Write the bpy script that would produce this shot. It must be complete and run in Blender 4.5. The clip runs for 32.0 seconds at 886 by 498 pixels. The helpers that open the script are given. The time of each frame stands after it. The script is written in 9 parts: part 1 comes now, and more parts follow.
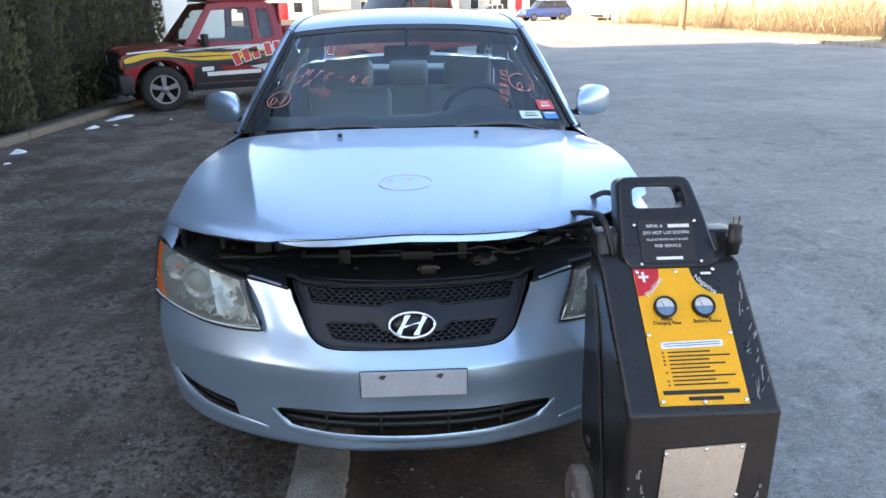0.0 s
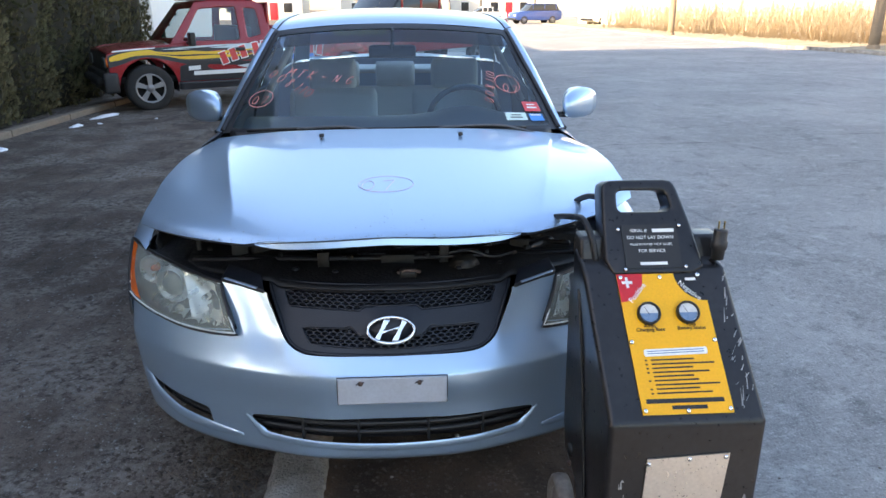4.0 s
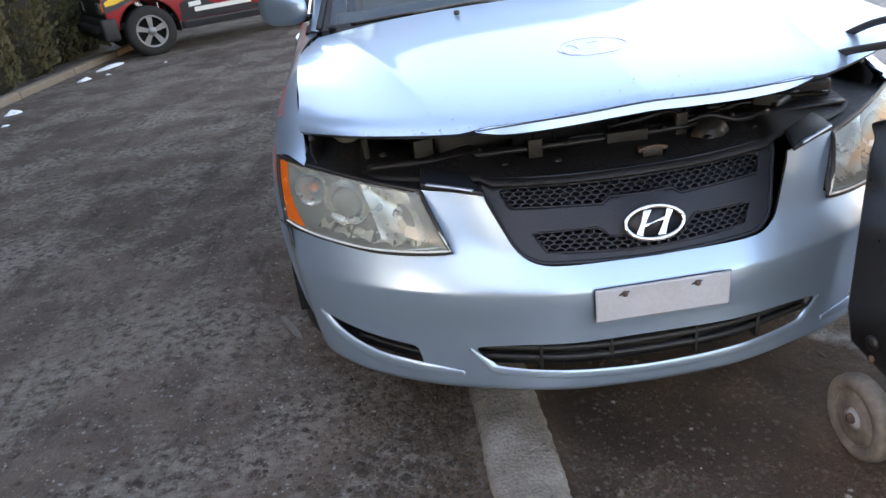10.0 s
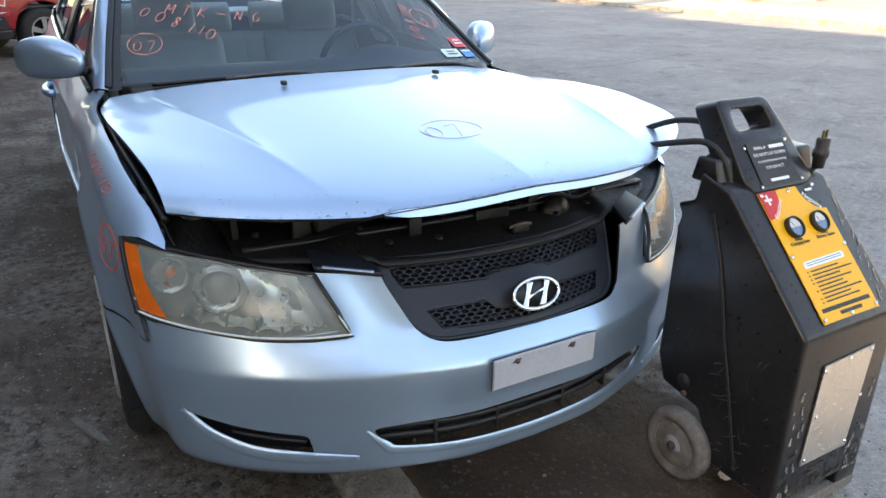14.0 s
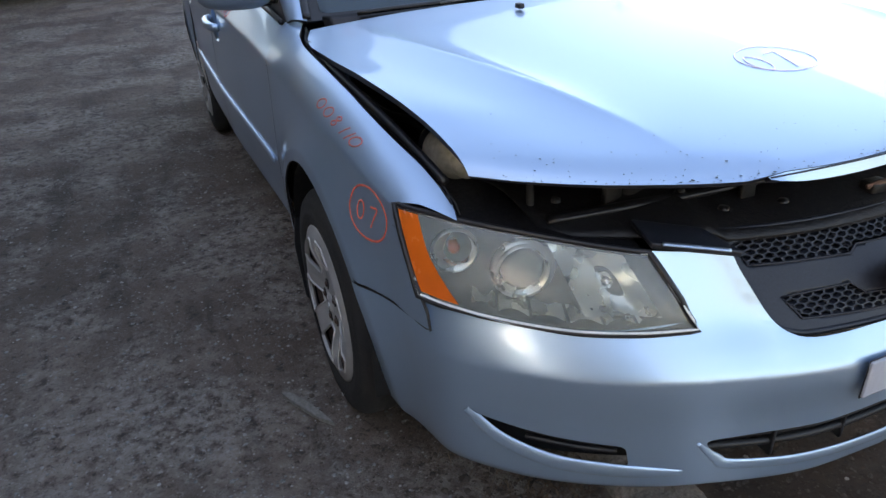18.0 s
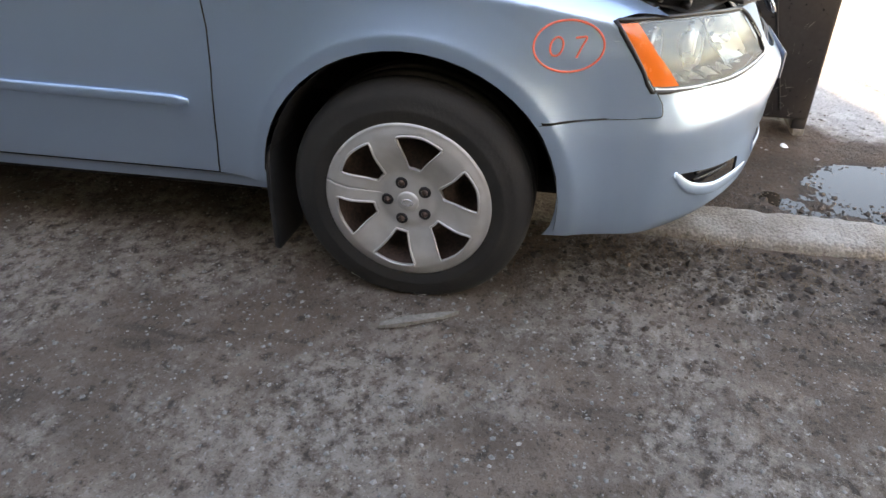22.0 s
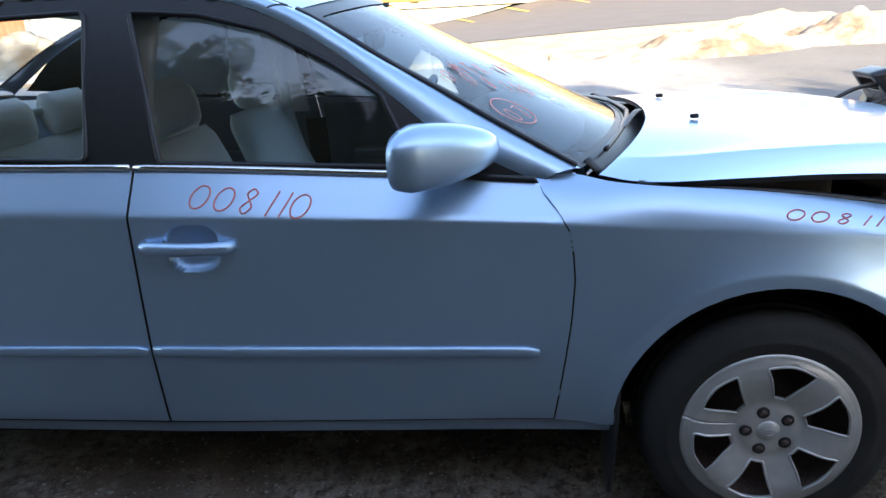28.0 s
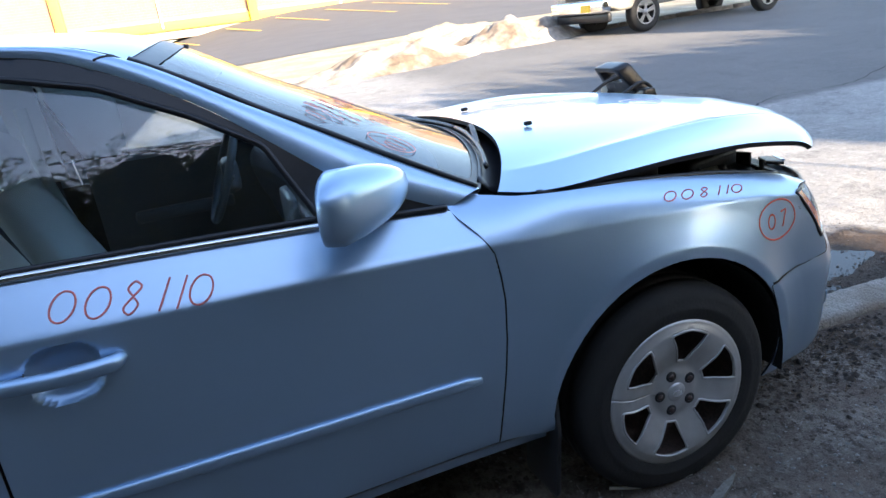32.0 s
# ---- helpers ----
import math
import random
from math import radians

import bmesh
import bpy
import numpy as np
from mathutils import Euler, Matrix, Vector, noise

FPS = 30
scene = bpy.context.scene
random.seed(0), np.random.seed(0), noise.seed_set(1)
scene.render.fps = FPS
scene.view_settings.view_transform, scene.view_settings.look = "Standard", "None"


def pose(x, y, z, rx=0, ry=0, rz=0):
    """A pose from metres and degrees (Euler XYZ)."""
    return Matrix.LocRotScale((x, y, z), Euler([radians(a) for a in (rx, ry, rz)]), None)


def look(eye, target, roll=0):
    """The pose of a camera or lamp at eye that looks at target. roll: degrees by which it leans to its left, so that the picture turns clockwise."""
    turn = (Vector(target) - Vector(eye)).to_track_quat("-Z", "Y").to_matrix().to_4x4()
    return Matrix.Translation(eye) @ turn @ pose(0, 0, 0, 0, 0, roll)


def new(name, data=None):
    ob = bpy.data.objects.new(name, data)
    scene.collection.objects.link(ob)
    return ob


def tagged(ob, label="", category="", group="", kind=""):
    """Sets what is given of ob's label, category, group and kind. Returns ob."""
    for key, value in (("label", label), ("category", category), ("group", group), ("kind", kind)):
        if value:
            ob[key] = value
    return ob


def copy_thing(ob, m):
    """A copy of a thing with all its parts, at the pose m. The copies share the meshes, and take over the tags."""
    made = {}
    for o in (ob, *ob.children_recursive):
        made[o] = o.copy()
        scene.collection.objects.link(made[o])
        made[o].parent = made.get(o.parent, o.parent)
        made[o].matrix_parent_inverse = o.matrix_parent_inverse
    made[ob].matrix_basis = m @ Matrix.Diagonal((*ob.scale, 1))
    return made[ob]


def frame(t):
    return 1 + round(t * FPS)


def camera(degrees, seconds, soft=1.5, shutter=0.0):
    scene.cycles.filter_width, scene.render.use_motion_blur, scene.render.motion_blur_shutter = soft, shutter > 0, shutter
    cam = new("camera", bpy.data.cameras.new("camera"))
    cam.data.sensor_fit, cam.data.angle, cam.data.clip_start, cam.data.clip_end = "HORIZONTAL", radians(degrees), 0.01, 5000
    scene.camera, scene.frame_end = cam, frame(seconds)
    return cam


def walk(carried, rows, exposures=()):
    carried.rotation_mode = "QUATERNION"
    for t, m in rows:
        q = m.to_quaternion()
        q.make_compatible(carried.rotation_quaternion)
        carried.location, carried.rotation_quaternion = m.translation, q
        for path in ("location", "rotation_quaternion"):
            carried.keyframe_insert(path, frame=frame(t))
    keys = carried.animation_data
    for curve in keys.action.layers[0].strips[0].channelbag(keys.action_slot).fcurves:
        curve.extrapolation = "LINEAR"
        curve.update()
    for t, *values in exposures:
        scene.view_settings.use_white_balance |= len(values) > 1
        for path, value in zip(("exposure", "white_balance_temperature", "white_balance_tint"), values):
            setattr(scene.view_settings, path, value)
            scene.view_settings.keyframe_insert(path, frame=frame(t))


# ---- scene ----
cam = camera(65.2, 32.0)
PATH = [
    (0, (0.016, -1.713, 1.475), (0.095, 0.172, 0.812), -0.8),
    (0.5, (0.013, -1.698, 1.473), (0.104, 0.182, 0.797), -0.6),
    (1, (0.023, -1.692, 1.47), (0.139, 0.18, 0.775), -0.6),
    (1.5, (0.032, -1.686, 1.46), (0.173, 0.176, 0.743), 0.3),
    (2, (0.037, -1.675, 1.465), (0.183, 0.197, 0.778), 0.6),
    (2.5, (0.038, -1.67, 1.465), (0.179, 0.204, 0.779), 0.9),
    (3, (0.035, -1.663, 1.468), (0.153, 0.216, 0.794), 0.2),
    (3.5, (0.041, -1.672, 1.465), (0.15, 0.214, 0.808), -0.1),
    (5.5, (0.043, -1.665, 1.464), (0.165, 0.218, 0.799), -0.0),
    (6, (0.054, -1.709, 1.466), (0.171, 0.177, 0.811), 0.3),
    (6.5, (0.101, -1.697, 1.418), (0.034, 0.18, 0.731), 0.6),
    (7, (0.059, -1.654, 1.392), (0.021, 0.176, 0.584), -2.6),
    (7.5, (-0.076, -1.622, 1.384), (-0.202, 0.203, 0.575), -5.4),
    (8, (-0.161, -1.623, 1.382), (-0.09, 0.166, 0.491), -0.5),
    (8.5, (-0.151, -1.499, 1.339), (-0.205, 0.308, 0.485), -1.6),
    (9, (-0.281, -1.451, 1.327), (-0.26, 0.37, 0.501), -1.3),
    (9.5, (-0.458, -1.459, 1.346), (-0.298, 0.286, 0.381), -1.9),
    (10, (-0.515, -1.273, 1.269), (-0.436, 0.533, 0.414), -7.4),
    (10.2, (-0.564, -1.157, 1.265), (-0.313, 0.603, 0.348), -5.7),
    (10.5, (-0.627, -1.09, 1.282), (-0.424, 0.676, 0.366), -5.4),
    (11, (-0.813, -1.092, 1.288), (-0.348, 0.576, 0.288), -4.2),
    (11.5, (-0.949, -1.108, 1.325), (-0.285, 0.528, 0.384), -2.8),
    (12, (-0.983, -1.124, 1.308), (-0.375, 0.518, 0.343), -4.4),
    (12.5, (-0.981, -1.111, 1.293), (-0.389, 0.568, 0.381), -2.8),
    (13, (-0.973, -1.098, 1.347), (-0.33, 0.635, 0.582), -1.4),
    (13.5, (-0.918, -1.105, 1.366), (-0.03, 0.505, 0.58), 1.0),
    (14, (-0.912, -1.127, 1.356), (-0.009, 0.483, 0.586), 0.7),
    (14.5, (-0.944, -1.127, 1.357), (-0.106, 0.503, 0.556), -0.3),
    (16.5, (-1.022, -1.108, 1.363), (-0.279, 0.633, 0.717), 1.0),
    (17, (-1.068, -1.027, 1.349), (-0.376, 0.685, 0.58), 1.7),
    (17.5, (-1.081, -0.796, 1.319), (-0.479, 0.933, 0.513), -1.2),
    (18, (-1.212, -0.61, 1.3), (-0.533, 1.014, 0.352), -2.2),
    (18.5, (-1.468, -0.537, 1.325), (-0.398, 0.838, 0.344), 1.7),
    (19, (-1.572, -0.438, 1.262), (-0.31, 0.791, 0.314), 1.4),
    (19.5, (-1.598, -0.193, 1.292), (-0.364, 1.01, 0.278), -7.1),
    (20, (-1.826, -0.038, 1.262), (-0.387, 0.886, 0.226), 1.6),
    (20.5, (-2.099, 0.186, 1.165), (-0.62, 1.023, 0.11), 6.7),
    (21, (-2.112, 0.324, 1.173), (-0.659, 1.193, 0.109), -4.2),
    (21.5, (-2.189, 0.454, 1.13), (-0.616, 1.152, 0.112), -2.6),
    (22, (-2.374, 0.564, 1.163), (-0.74, 0.914, 0.063), 0.3),
    (22.5, (-2.308, 0.652, 1.163), (-0.642, 1.045, 0.127), -8.9),
    (23, (-2.257, 0.739, 1.199), (-0.531, 1.054, 0.238), -10.1),
    (23.5, (-2.343, 0.847, 1.261), (-0.564, 0.829, 0.348), -7.7),
    (24, (-2.39, 0.876, 1.251), (-0.644, 0.901, 0.274), -7.8),
    (24.5, (-2.377, 0.845, 1.217), (-0.646, 0.987, 0.225), -9.1),
    (25, (-2.392, 0.834, 1.231), (-0.626, 0.983, 0.303), -7.6),
    (25.5, (-2.395, 0.819, 1.219), (-0.64, 1.049, 0.286), -8.9),
    (26, (-2.398, 0.921, 1.229), (-0.664, 1.354, 0.332), -6.7),
    (26.5, (-2.492, 1.191, 1.278), (-0.702, 1.667, 0.522), -5.1),
    (28.5, (-2.444, 1.714, 1.319), (-0.558, 1.834, 0.663), -2.0),
    (29, (-2.503, 1.88, 1.324), (-0.662, 1.84, 0.543), 1.2),
    (29.5, (-2.33, 1.935, 1.321), (-0.478, 1.876, 0.568), -6.8),
    (30, (-2.243, 1.997, 1.328), (-0.39, 1.616, 0.679), -1.7),
    (30.5, (-2.285, 2.13, 1.341), (-0.521, 1.552, 0.594), -0.1),
    (31, (-2.323, 2.18, 1.363), (-0.608, 1.42, 0.671), -0.0),
    (31.5, (-2.309, 2.097, 1.377), (-0.536, 1.455, 0.708), -6.1),
    (32, (-2.285, 2.048, 1.362), (-0.484, 1.463, 0.72), -7.7),
]
EXPOSURE = [
    (0.0, 2.27, 7300, 15), (3.5, 2.28, 7300, 15), (5.6, 1.66, 7300, 16), (6.2, 1.58, 7200, 16), (6.9, 1.31, 7367, 15), (8.0, 1.6, 8586, 19),
    (9.0, 2.5, 8800, 20), (10.0, 2.72, 8780, 20), (12.0, 2.64, 9250, 22), (13.0, 2.48, 9300, 21), (14.0, 2.34, 8560, 15), (17.0, 2.07, 7844, 17),
    (18.0, 2.27, 8020, 19), (19.0, 2.62, 8700, 20), (20.0, 2.72, 8620, 21), (21.0, 3.57, 9540, 20), (22.0, 3.5, 9646, 20), (23.0, 3.34, 9500, 18), (24.0, 2.68, 8850, 16),
    (25.0, 2.95, 9010, 16), (26.0, 3.17, 8380, 16), (28.5, 2.38, 6678, 13), (29.1, 2.3, 6413, 13), (29.5, 2.50, 7450, 14), (30.0, 2.63, 8056, 14), (31.0, 2.4, 6980, 13), (32.0, 2.31, 6480, 13),
]
walk(cam, [(t, look(eye, target, roll)) for t, eye, target, roll in PATH], EXPOSURE)

from mathutils import geometry

# ---- world and sun ----
SUN_ELEV, SUN_AZ = 21.5, 68.0      # degrees; the light travels towards +x, a little towards +y
world = bpy.data.worlds.new("sky")
scene.world = world
world.use_nodes = True
wn = world.node_tree.nodes
sky = wn.new("ShaderNodeTexSky")
sky.sky_type, sky.sun_disc = "NISHITA", False
sky.sun_elevation = radians(SUN_ELEV)
sun_from = Vector((-math.sin(radians(SUN_AZ)) * math.cos(radians(SUN_ELEV)), -math.cos(radians(SUN_AZ)) * math.cos(radians(SUN_ELEV)), math.sin(radians(SUN_ELEV))))
sky.sun_rotation = math.atan2(sun_from.x, sun_from.y)
wn["Background"].inputs["Strength"].default_value = 0.15
world.node_tree.links.new(sky.outputs["Color"], wn["Background"].inputs["Color"])
sun = new("sun", bpy.data.lights.new("sun", "SUN"))
sun.data.energy, sun.data.angle, sun.data.color = 4.4, radians(0.6), (1.0, 0.83, 0.60)
sun.matrix_world = look(sun_from * 50, (0, 0, 0))


# ---- materials ----
def material(name, color, rough=0.5, metal=0.0, vary=0.15, scale=6.0, fine=60.0, bump=0.0, coat=0.0, second=None, amount=0.5, rough_vary=0.1,
             bump_scale=None, transmission=0.0, ior=1.45, alpha=1.0, emit=0.0, per_object=0.0, flake=0.0):
    """A surface with variation at two scales (scale and fine, per metre), an optional second colour in patches, and fine relief."""
    m = bpy.data.materials.new(name)
    m.use_nodes = True
    t, b = m.node_tree, m.node_tree.nodes["Principled BSDF"]
    n, ln = t.nodes.new, t.links.new
    co = n("ShaderNodeTexCoord").outputs["Object"]

    def noise_node(sc, detail=5.0):
        q = n("ShaderNodeTexNoise")
        q.inputs["Scale"].default_value, q.inputs["Detail"].default_value = sc, detail
        ln(co, q.inputs["Vector"])
        return q.outputs["Fac"]

    def mapped(fac, a, c, lo=0.3, hi=0.7):
        q = n("ShaderNodeMapRange")
        ln(fac, q.inputs["Value"])
        for key, v in (("From Min", lo), ("From Max", hi), ("To Min", a), ("To Max", c)):
            q.inputs[key].default_value = v
        return q.outputs["Result"]

    def mix(fac, a, c, mode="MIX"):
        q = n("ShaderNodeMix")
        q.data_type, q.blend_type = "RGBA", mode
        for key, v in ((0, fac), (6, a), (7, c)):
            if isinstance(v, (int, float)):
                q.inputs[key].default_value = v
            elif isinstance(v, tuple):
                q.inputs[key].default_value = (*v, 1)
            else:
                ln(v, q.inputs[key])
        return q.outputs[2]

    big, small = noise_node(scale), noise_node(fine)
    col = color
    if second:
        col = mix(mapped(big, 0.0, 1.0, 0.5 - 0.5 * (1 - amount) + 0.02, 0.62), color, second)
    dark, light = tuple(c * (1 - vary) for c in color), tuple(min(1, c * (1 + vary)) for c in color)
    if second:
        grey = mix(mapped(small, 0, 1), (1 - vary,) * 3, (1 + vary,) * 3)
        col = mix(1.0, col, grey, "MULTIPLY")
    else:
        half_mix = n("ShaderNodeMath")
        half_mix.operation = "MULTIPLY_ADD"
        ln(big, half_mix.inputs[0])
        half_mix.inputs[1].default_value = 0.5
        low = mapped(small, 0.0, 0.5)
        ln(low, half_mix.inputs[2])
        col = mix(mapped(half_mix.outputs[0], 0, 1, 0.25, 0.75), dark, light)
    if per_object:
        info = n("ShaderNodeObjectInfo").outputs["Random"]
        col = mix(1.0, col, mix(info, (1 - per_object,) * 3, (1 + per_object,) * 3), "MULTIPLY")
    ln(col, b.inputs["Base Color"])
    ln(mapped(small, max(0.02, rough - rough_vary), min(1, rough + rough_vary)), b.inputs["Roughness"])
    b.inputs["Metallic"].default_value = metal
    b.inputs["Coat Weight"].default_value = coat
    b.inputs["Coat Roughness"].default_value = 0.06
    b.inputs["Transmission Weight"].default_value = transmission
    b.inputs["IOR"].default_value = ior
    b.inputs["Alpha"].default_value = alpha
    if emit:
        b.inputs["Emission Color"].default_value = (*color, 1)
        b.inputs["Emission Strength"].default_value = emit
    if bump:
        bp = n("ShaderNodeBump")
        bp.inputs["Strength"].default_value, bp.inputs["Distance"].default_value = 1.0, bump
        ln(noise_node(bump_scale or fine, 8.0), bp.inputs["Height"])
        ln(bp.outputs["Normal"], b.inputs["Normal"])
    return m


def glass(name, tint=(1, 1, 1), rough=0.0, haze=0.0, ior=1.5, dusty=(0.68, 0.72, 0.68)):
    """A thin pane: clear by most of its area, glossy by Fresnel."""
    m = bpy.data.materials.new(name)
    m.use_nodes = True
    t = m.node_tree
    n, ln = t.nodes.new, t.links.new
    out = t.nodes["Material Output"]
    t.nodes.remove(t.nodes["Principled BSDF"])
    clear, gloss, mixer, fres = n("ShaderNodeBsdfTransparent"), n("ShaderNodeBsdfGlossy"), n("ShaderNodeMixShader"), n("ShaderNodeFresnel")
    clear.inputs["Color"].default_value = (*tint, 1)
    gloss.inputs["Roughness"].default_value = rough
    fres.inputs["IOR"].default_value = ior
    ln(fres.outputs[0], mixer.inputs[0])
    body = clear.outputs[0]
    if haze:
        # pale diffuse film over the pane, in the colour given as dusty
        veil, add = n("ShaderNodeBsdfDiffuse"), n("ShaderNodeMixShader")
        veil.inputs["Color"].default_value = (*dusty, 1)
        tex = n("ShaderNodeTexNoise")
        tex.inputs["Scale"].default_value = 9.0
        rng = n("ShaderNodeMapRange")
        rng.inputs["To Min"].default_value, rng.inputs["To Max"].default_value = haze * 0.7, haze * 1.3
        ln(tex.outputs["Fac"], rng.inputs["Value"])
        ln(rng.outputs["Result"], add.inputs[0])
        ln(clear.outputs[0], add.inputs[1])
        ln(veil.outputs[0], add.inputs[2])
        body = add.outputs[0]
    ln(body, mixer.inputs[1])
    ln(gloss.outputs[0], mixer.inputs[2])
    ln(mixer.outputs[0], out.inputs["Surface"])
    return m


PAINT = material("light_blue_metallic_paint", (0.410, 0.572, 0.752), rough=0.36, metal=0.78, vary=0.012, scale=0.7, fine=2.5, coat=0.75, rough_vary=0.004)
BLACK = material("black_plastic", (0.018, 0.019, 0.021), rough=0.45, vary=0.35, scale=8, fine=300, bump=0.0006)
GRILLE_BLACK = material("dull_dark_plastic", (0.015, 0.018, 0.025), rough=0.40, vary=0.25, scale=12, fine=220, bump=0.0004)
TRIM = material("black_trim", (0.012, 0.012, 0.014), rough=0.36, vary=0.2, scale=5, fine=40, rough_vary=0.02)
# grime, with the shade under the hood put into the near-black colour
DARK = material("grimy_shaded_bay", (0.006, 0.006, 0.007), rough=0.55, vary=0.5, scale=9, fine=90, bump=0.002, second=(0.009, 0.009, 0.010), amount=0.4)
# for hollows and backings: their shade is put into the colour
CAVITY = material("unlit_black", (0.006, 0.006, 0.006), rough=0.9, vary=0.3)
CHROME = material("chrome", (0.78, 0.79, 0.80), rough=0.10, metal=1.0, vary=0.06, scale=20, fine=200, rough_vary=0.05)
SILVER = material("worn_silver_wheel_cover", (0.60, 0.60, 0.59), rough=0.36, metal=0.55, vary=0.05, scale=14, fine=25, rough_vary=0.03, second=(0.50, 0.49, 0.47), amount=0.40)
RUST = material("rusty_brown_steel", (0.085, 0.056, 0.046), rough=0.8, vary=0.4, scale=18, fine=120, bump=0.001)
RUBBER = material("dusty_tyre_rubber", (0.011, 0.011, 0.012), rough=0.78, vary=0.3, scale=7, fine=110, bump=0.0012, second=(0.022, 0.021, 0.020), amount=0.35)
AMBER = material("amber_reflector", (0.74, 0.135, 0.014), rough=0.2, vary=0.06, scale=12, fine=25, coat=0.5)
REFLECTOR = material("aged_lamp_reflector", (0.74, 0.78, 0.78), rough=0.28, metal=0.85, vary=0.06, scale=16, fine=25, rough_vary=0.03)
LAMP_BODY = material("lamp_housing_grey", (0.085, 0.098, 0.095), rough=0.55, metal=0.2, vary=0.06, scale=9, fine=25)
LENS = glass("hazed_lamp_lens", (0.93, 0.94, 0.88), rough=0.20, haze=0.24, dusty=(0.66, 0.72, 0.68))
LENS_EDGE = material("pale_moulded_lens_edge", (0.72, 0.76, 0.74), rough=0.3, vary=0.08, scale=20, fine=60, coat=0.4)
EYE = material("grey_projector_glass", (0.20, 0.225, 0.215), rough=0.18, vary=0.1, scale=20, fine=60, coat=0.6)
WINDOW = glass("tinted_window_glass", (0.82, 0.87, 0.87), ior=2.0)
# bluish haze colour stands in for the sky's reflection on the glass
WINDSHIELD = glass("windshield_glass", (0.72, 0.92, 1.0), haze=0.03, dusty=(0.45, 0.62, 0.74))
FABRIC = material("grey_beige_seat_cloth", (0.58, 0.60, 0.57), rough=0.92, vary=0.12, scale=5, fine=400, bump=0.0008)
LINER = material("pale_headliner", (0.70, 0.69, 0.66), rough=0.95, vary=0.08, scale=3, fine=300)
DASH = material("dark_grey_dashboard", (0.075, 0.088, 0.105), rough=0.5, vary=0.15, scale=6, fine=350, bump=0.0005)
CRAYON = material("red_grease_marker", (0.68, 0.17, 0.15), rough=0.6, vary=0.25, scale=60, fine=500)
CRAYON_RED = material("orange_red_grease_marker", (0.80, 0.15, 0.10), rough=0.6, vary=0.2, scale=60, fine=500)
CRAYON_PALE = material("pale_red_grease_marker", (0.85, 0.30, 0.26), rough=0.6, vary=0.3, scale=60, fine=500)
PLATE = material("weathered_grey_plastic", (0.41, 0.455, 0.52), rough=0.45, vary=0.06, scale=9, fine=140, second=(0.36, 0.385, 0.43), amount=0.4)
WHITE = material("white_paint", (0.78, 0.78, 0.76), rough=0.5, vary=0.08, scale=5, fine=80)


# ---- mesh tools ----
def pchip(*pts):
    """A smooth curve through (position, value) pairs without overshoot."""
    x, y = np.array([p[0] for p in pts], float), np.array([p[1] for p in pts], float)
    h, d = np.diff(x), np.diff(y) / np.diff(x)
    m = np.zeros(len(x))
    m[0], m[-1] = d[0], d[-1]
    for i in range(1, len(x) - 1):
        if d[i - 1] * d[i] > 0:
            a, b = 2 * h[i] + h[i - 1], h[i] + 2 * h[i - 1]
            m[i] = (a + b) / (a / d[i - 1] + b / d[i])

    def f(q):
        q = min(max(q, x[0]), x[-1])
        i = min(max(int(np.searchsorted(x, q)) - 1, 0), len(h) - 1)
        s = (q - x[i]) / h[i]
        return float(y[i] * (1 + 2 * s) * (1 - s) ** 2 + m[i] * h[i] * s * (1 - s) ** 2 + y[i + 1] * s * s * (3 - 2 * s) + m[i + 1] * h[i] * s * s * (s - 1))
    return f


def spline(pts, n):
    """n points along a smooth curve through pts (Catmull-Rom)."""
    p = [Vector(q) for q in pts]
    p = [2 * p[0] - p[1], *p, 2 * p[-1] - p[-2]]
    out = []
    for k in range(n):
        s = k / (n - 1) * (len(p) - 3)
        i = min(int(s), len(p) - 4)
        t = s - i
        a, b, c, d = p[i:i + 4]
        out.append(0.5 * ((2 * b) + (c - a) * t + (2 * a - 5 * b + 4 * c - d) * t * t + (3 * b - a - 3 * c + d) * t ** 3))
    return out


def link(name, me, mat, parent=None, label="", smooth=True, thick=0.0, offset=-1.0):
    me.materials.append(mat)
    if smooth:
        me.polygons.foreach_set("use_smooth", [True] * len(me.polygons))
    ob = new(name, me)
    if parent:
        ob.parent = parent
    if label:
        ob["label"] = label
    if thick:
        mod = ob.modifiers.new("thickness", "SOLIDIFY")
        mod.thickness, mod.offset = thick, offset
        if mat.name.startswith("light_blue"):
            me.materials.append(bpy.data.materials["black_trim"])
            mod.material_offset_rim = 1
        if smooth and mat.name.startswith("light_blue"):
            split = ob.modifiers.new("crisp_edges", "EDGE_SPLIT")
            split.split_angle = radians(50)
    return ob


def part(name, bm, mat, parent=None, label="", smooth=True):
    """Links a bmesh as one mesh object under a thing or a part."""
    me = bpy.data.meshes.new(name)
    bm.normal_update()
    bm.to_mesh(me)
    bm.free()
    return link(name, me, mat, parent, label, smooth)


def data(name, verts, faces):
    me = bpy.data.meshes.new(name)
    me.from_pydata([tuple(v) for v in verts], [], faces)
    me.validate()
    me.update()
    return me


def inside(p, poly):
    a, b = p
    hit = False
    for i in range(len(poly)):
        (x0, y0), (x1, y1) = poly[i - 1], poly[i]
        if (y0 > b) != (y1 > b) and a < (x1 - x0) * (b - y0) / (y1 - y0) + x0:
            hit = not hit
    return hit


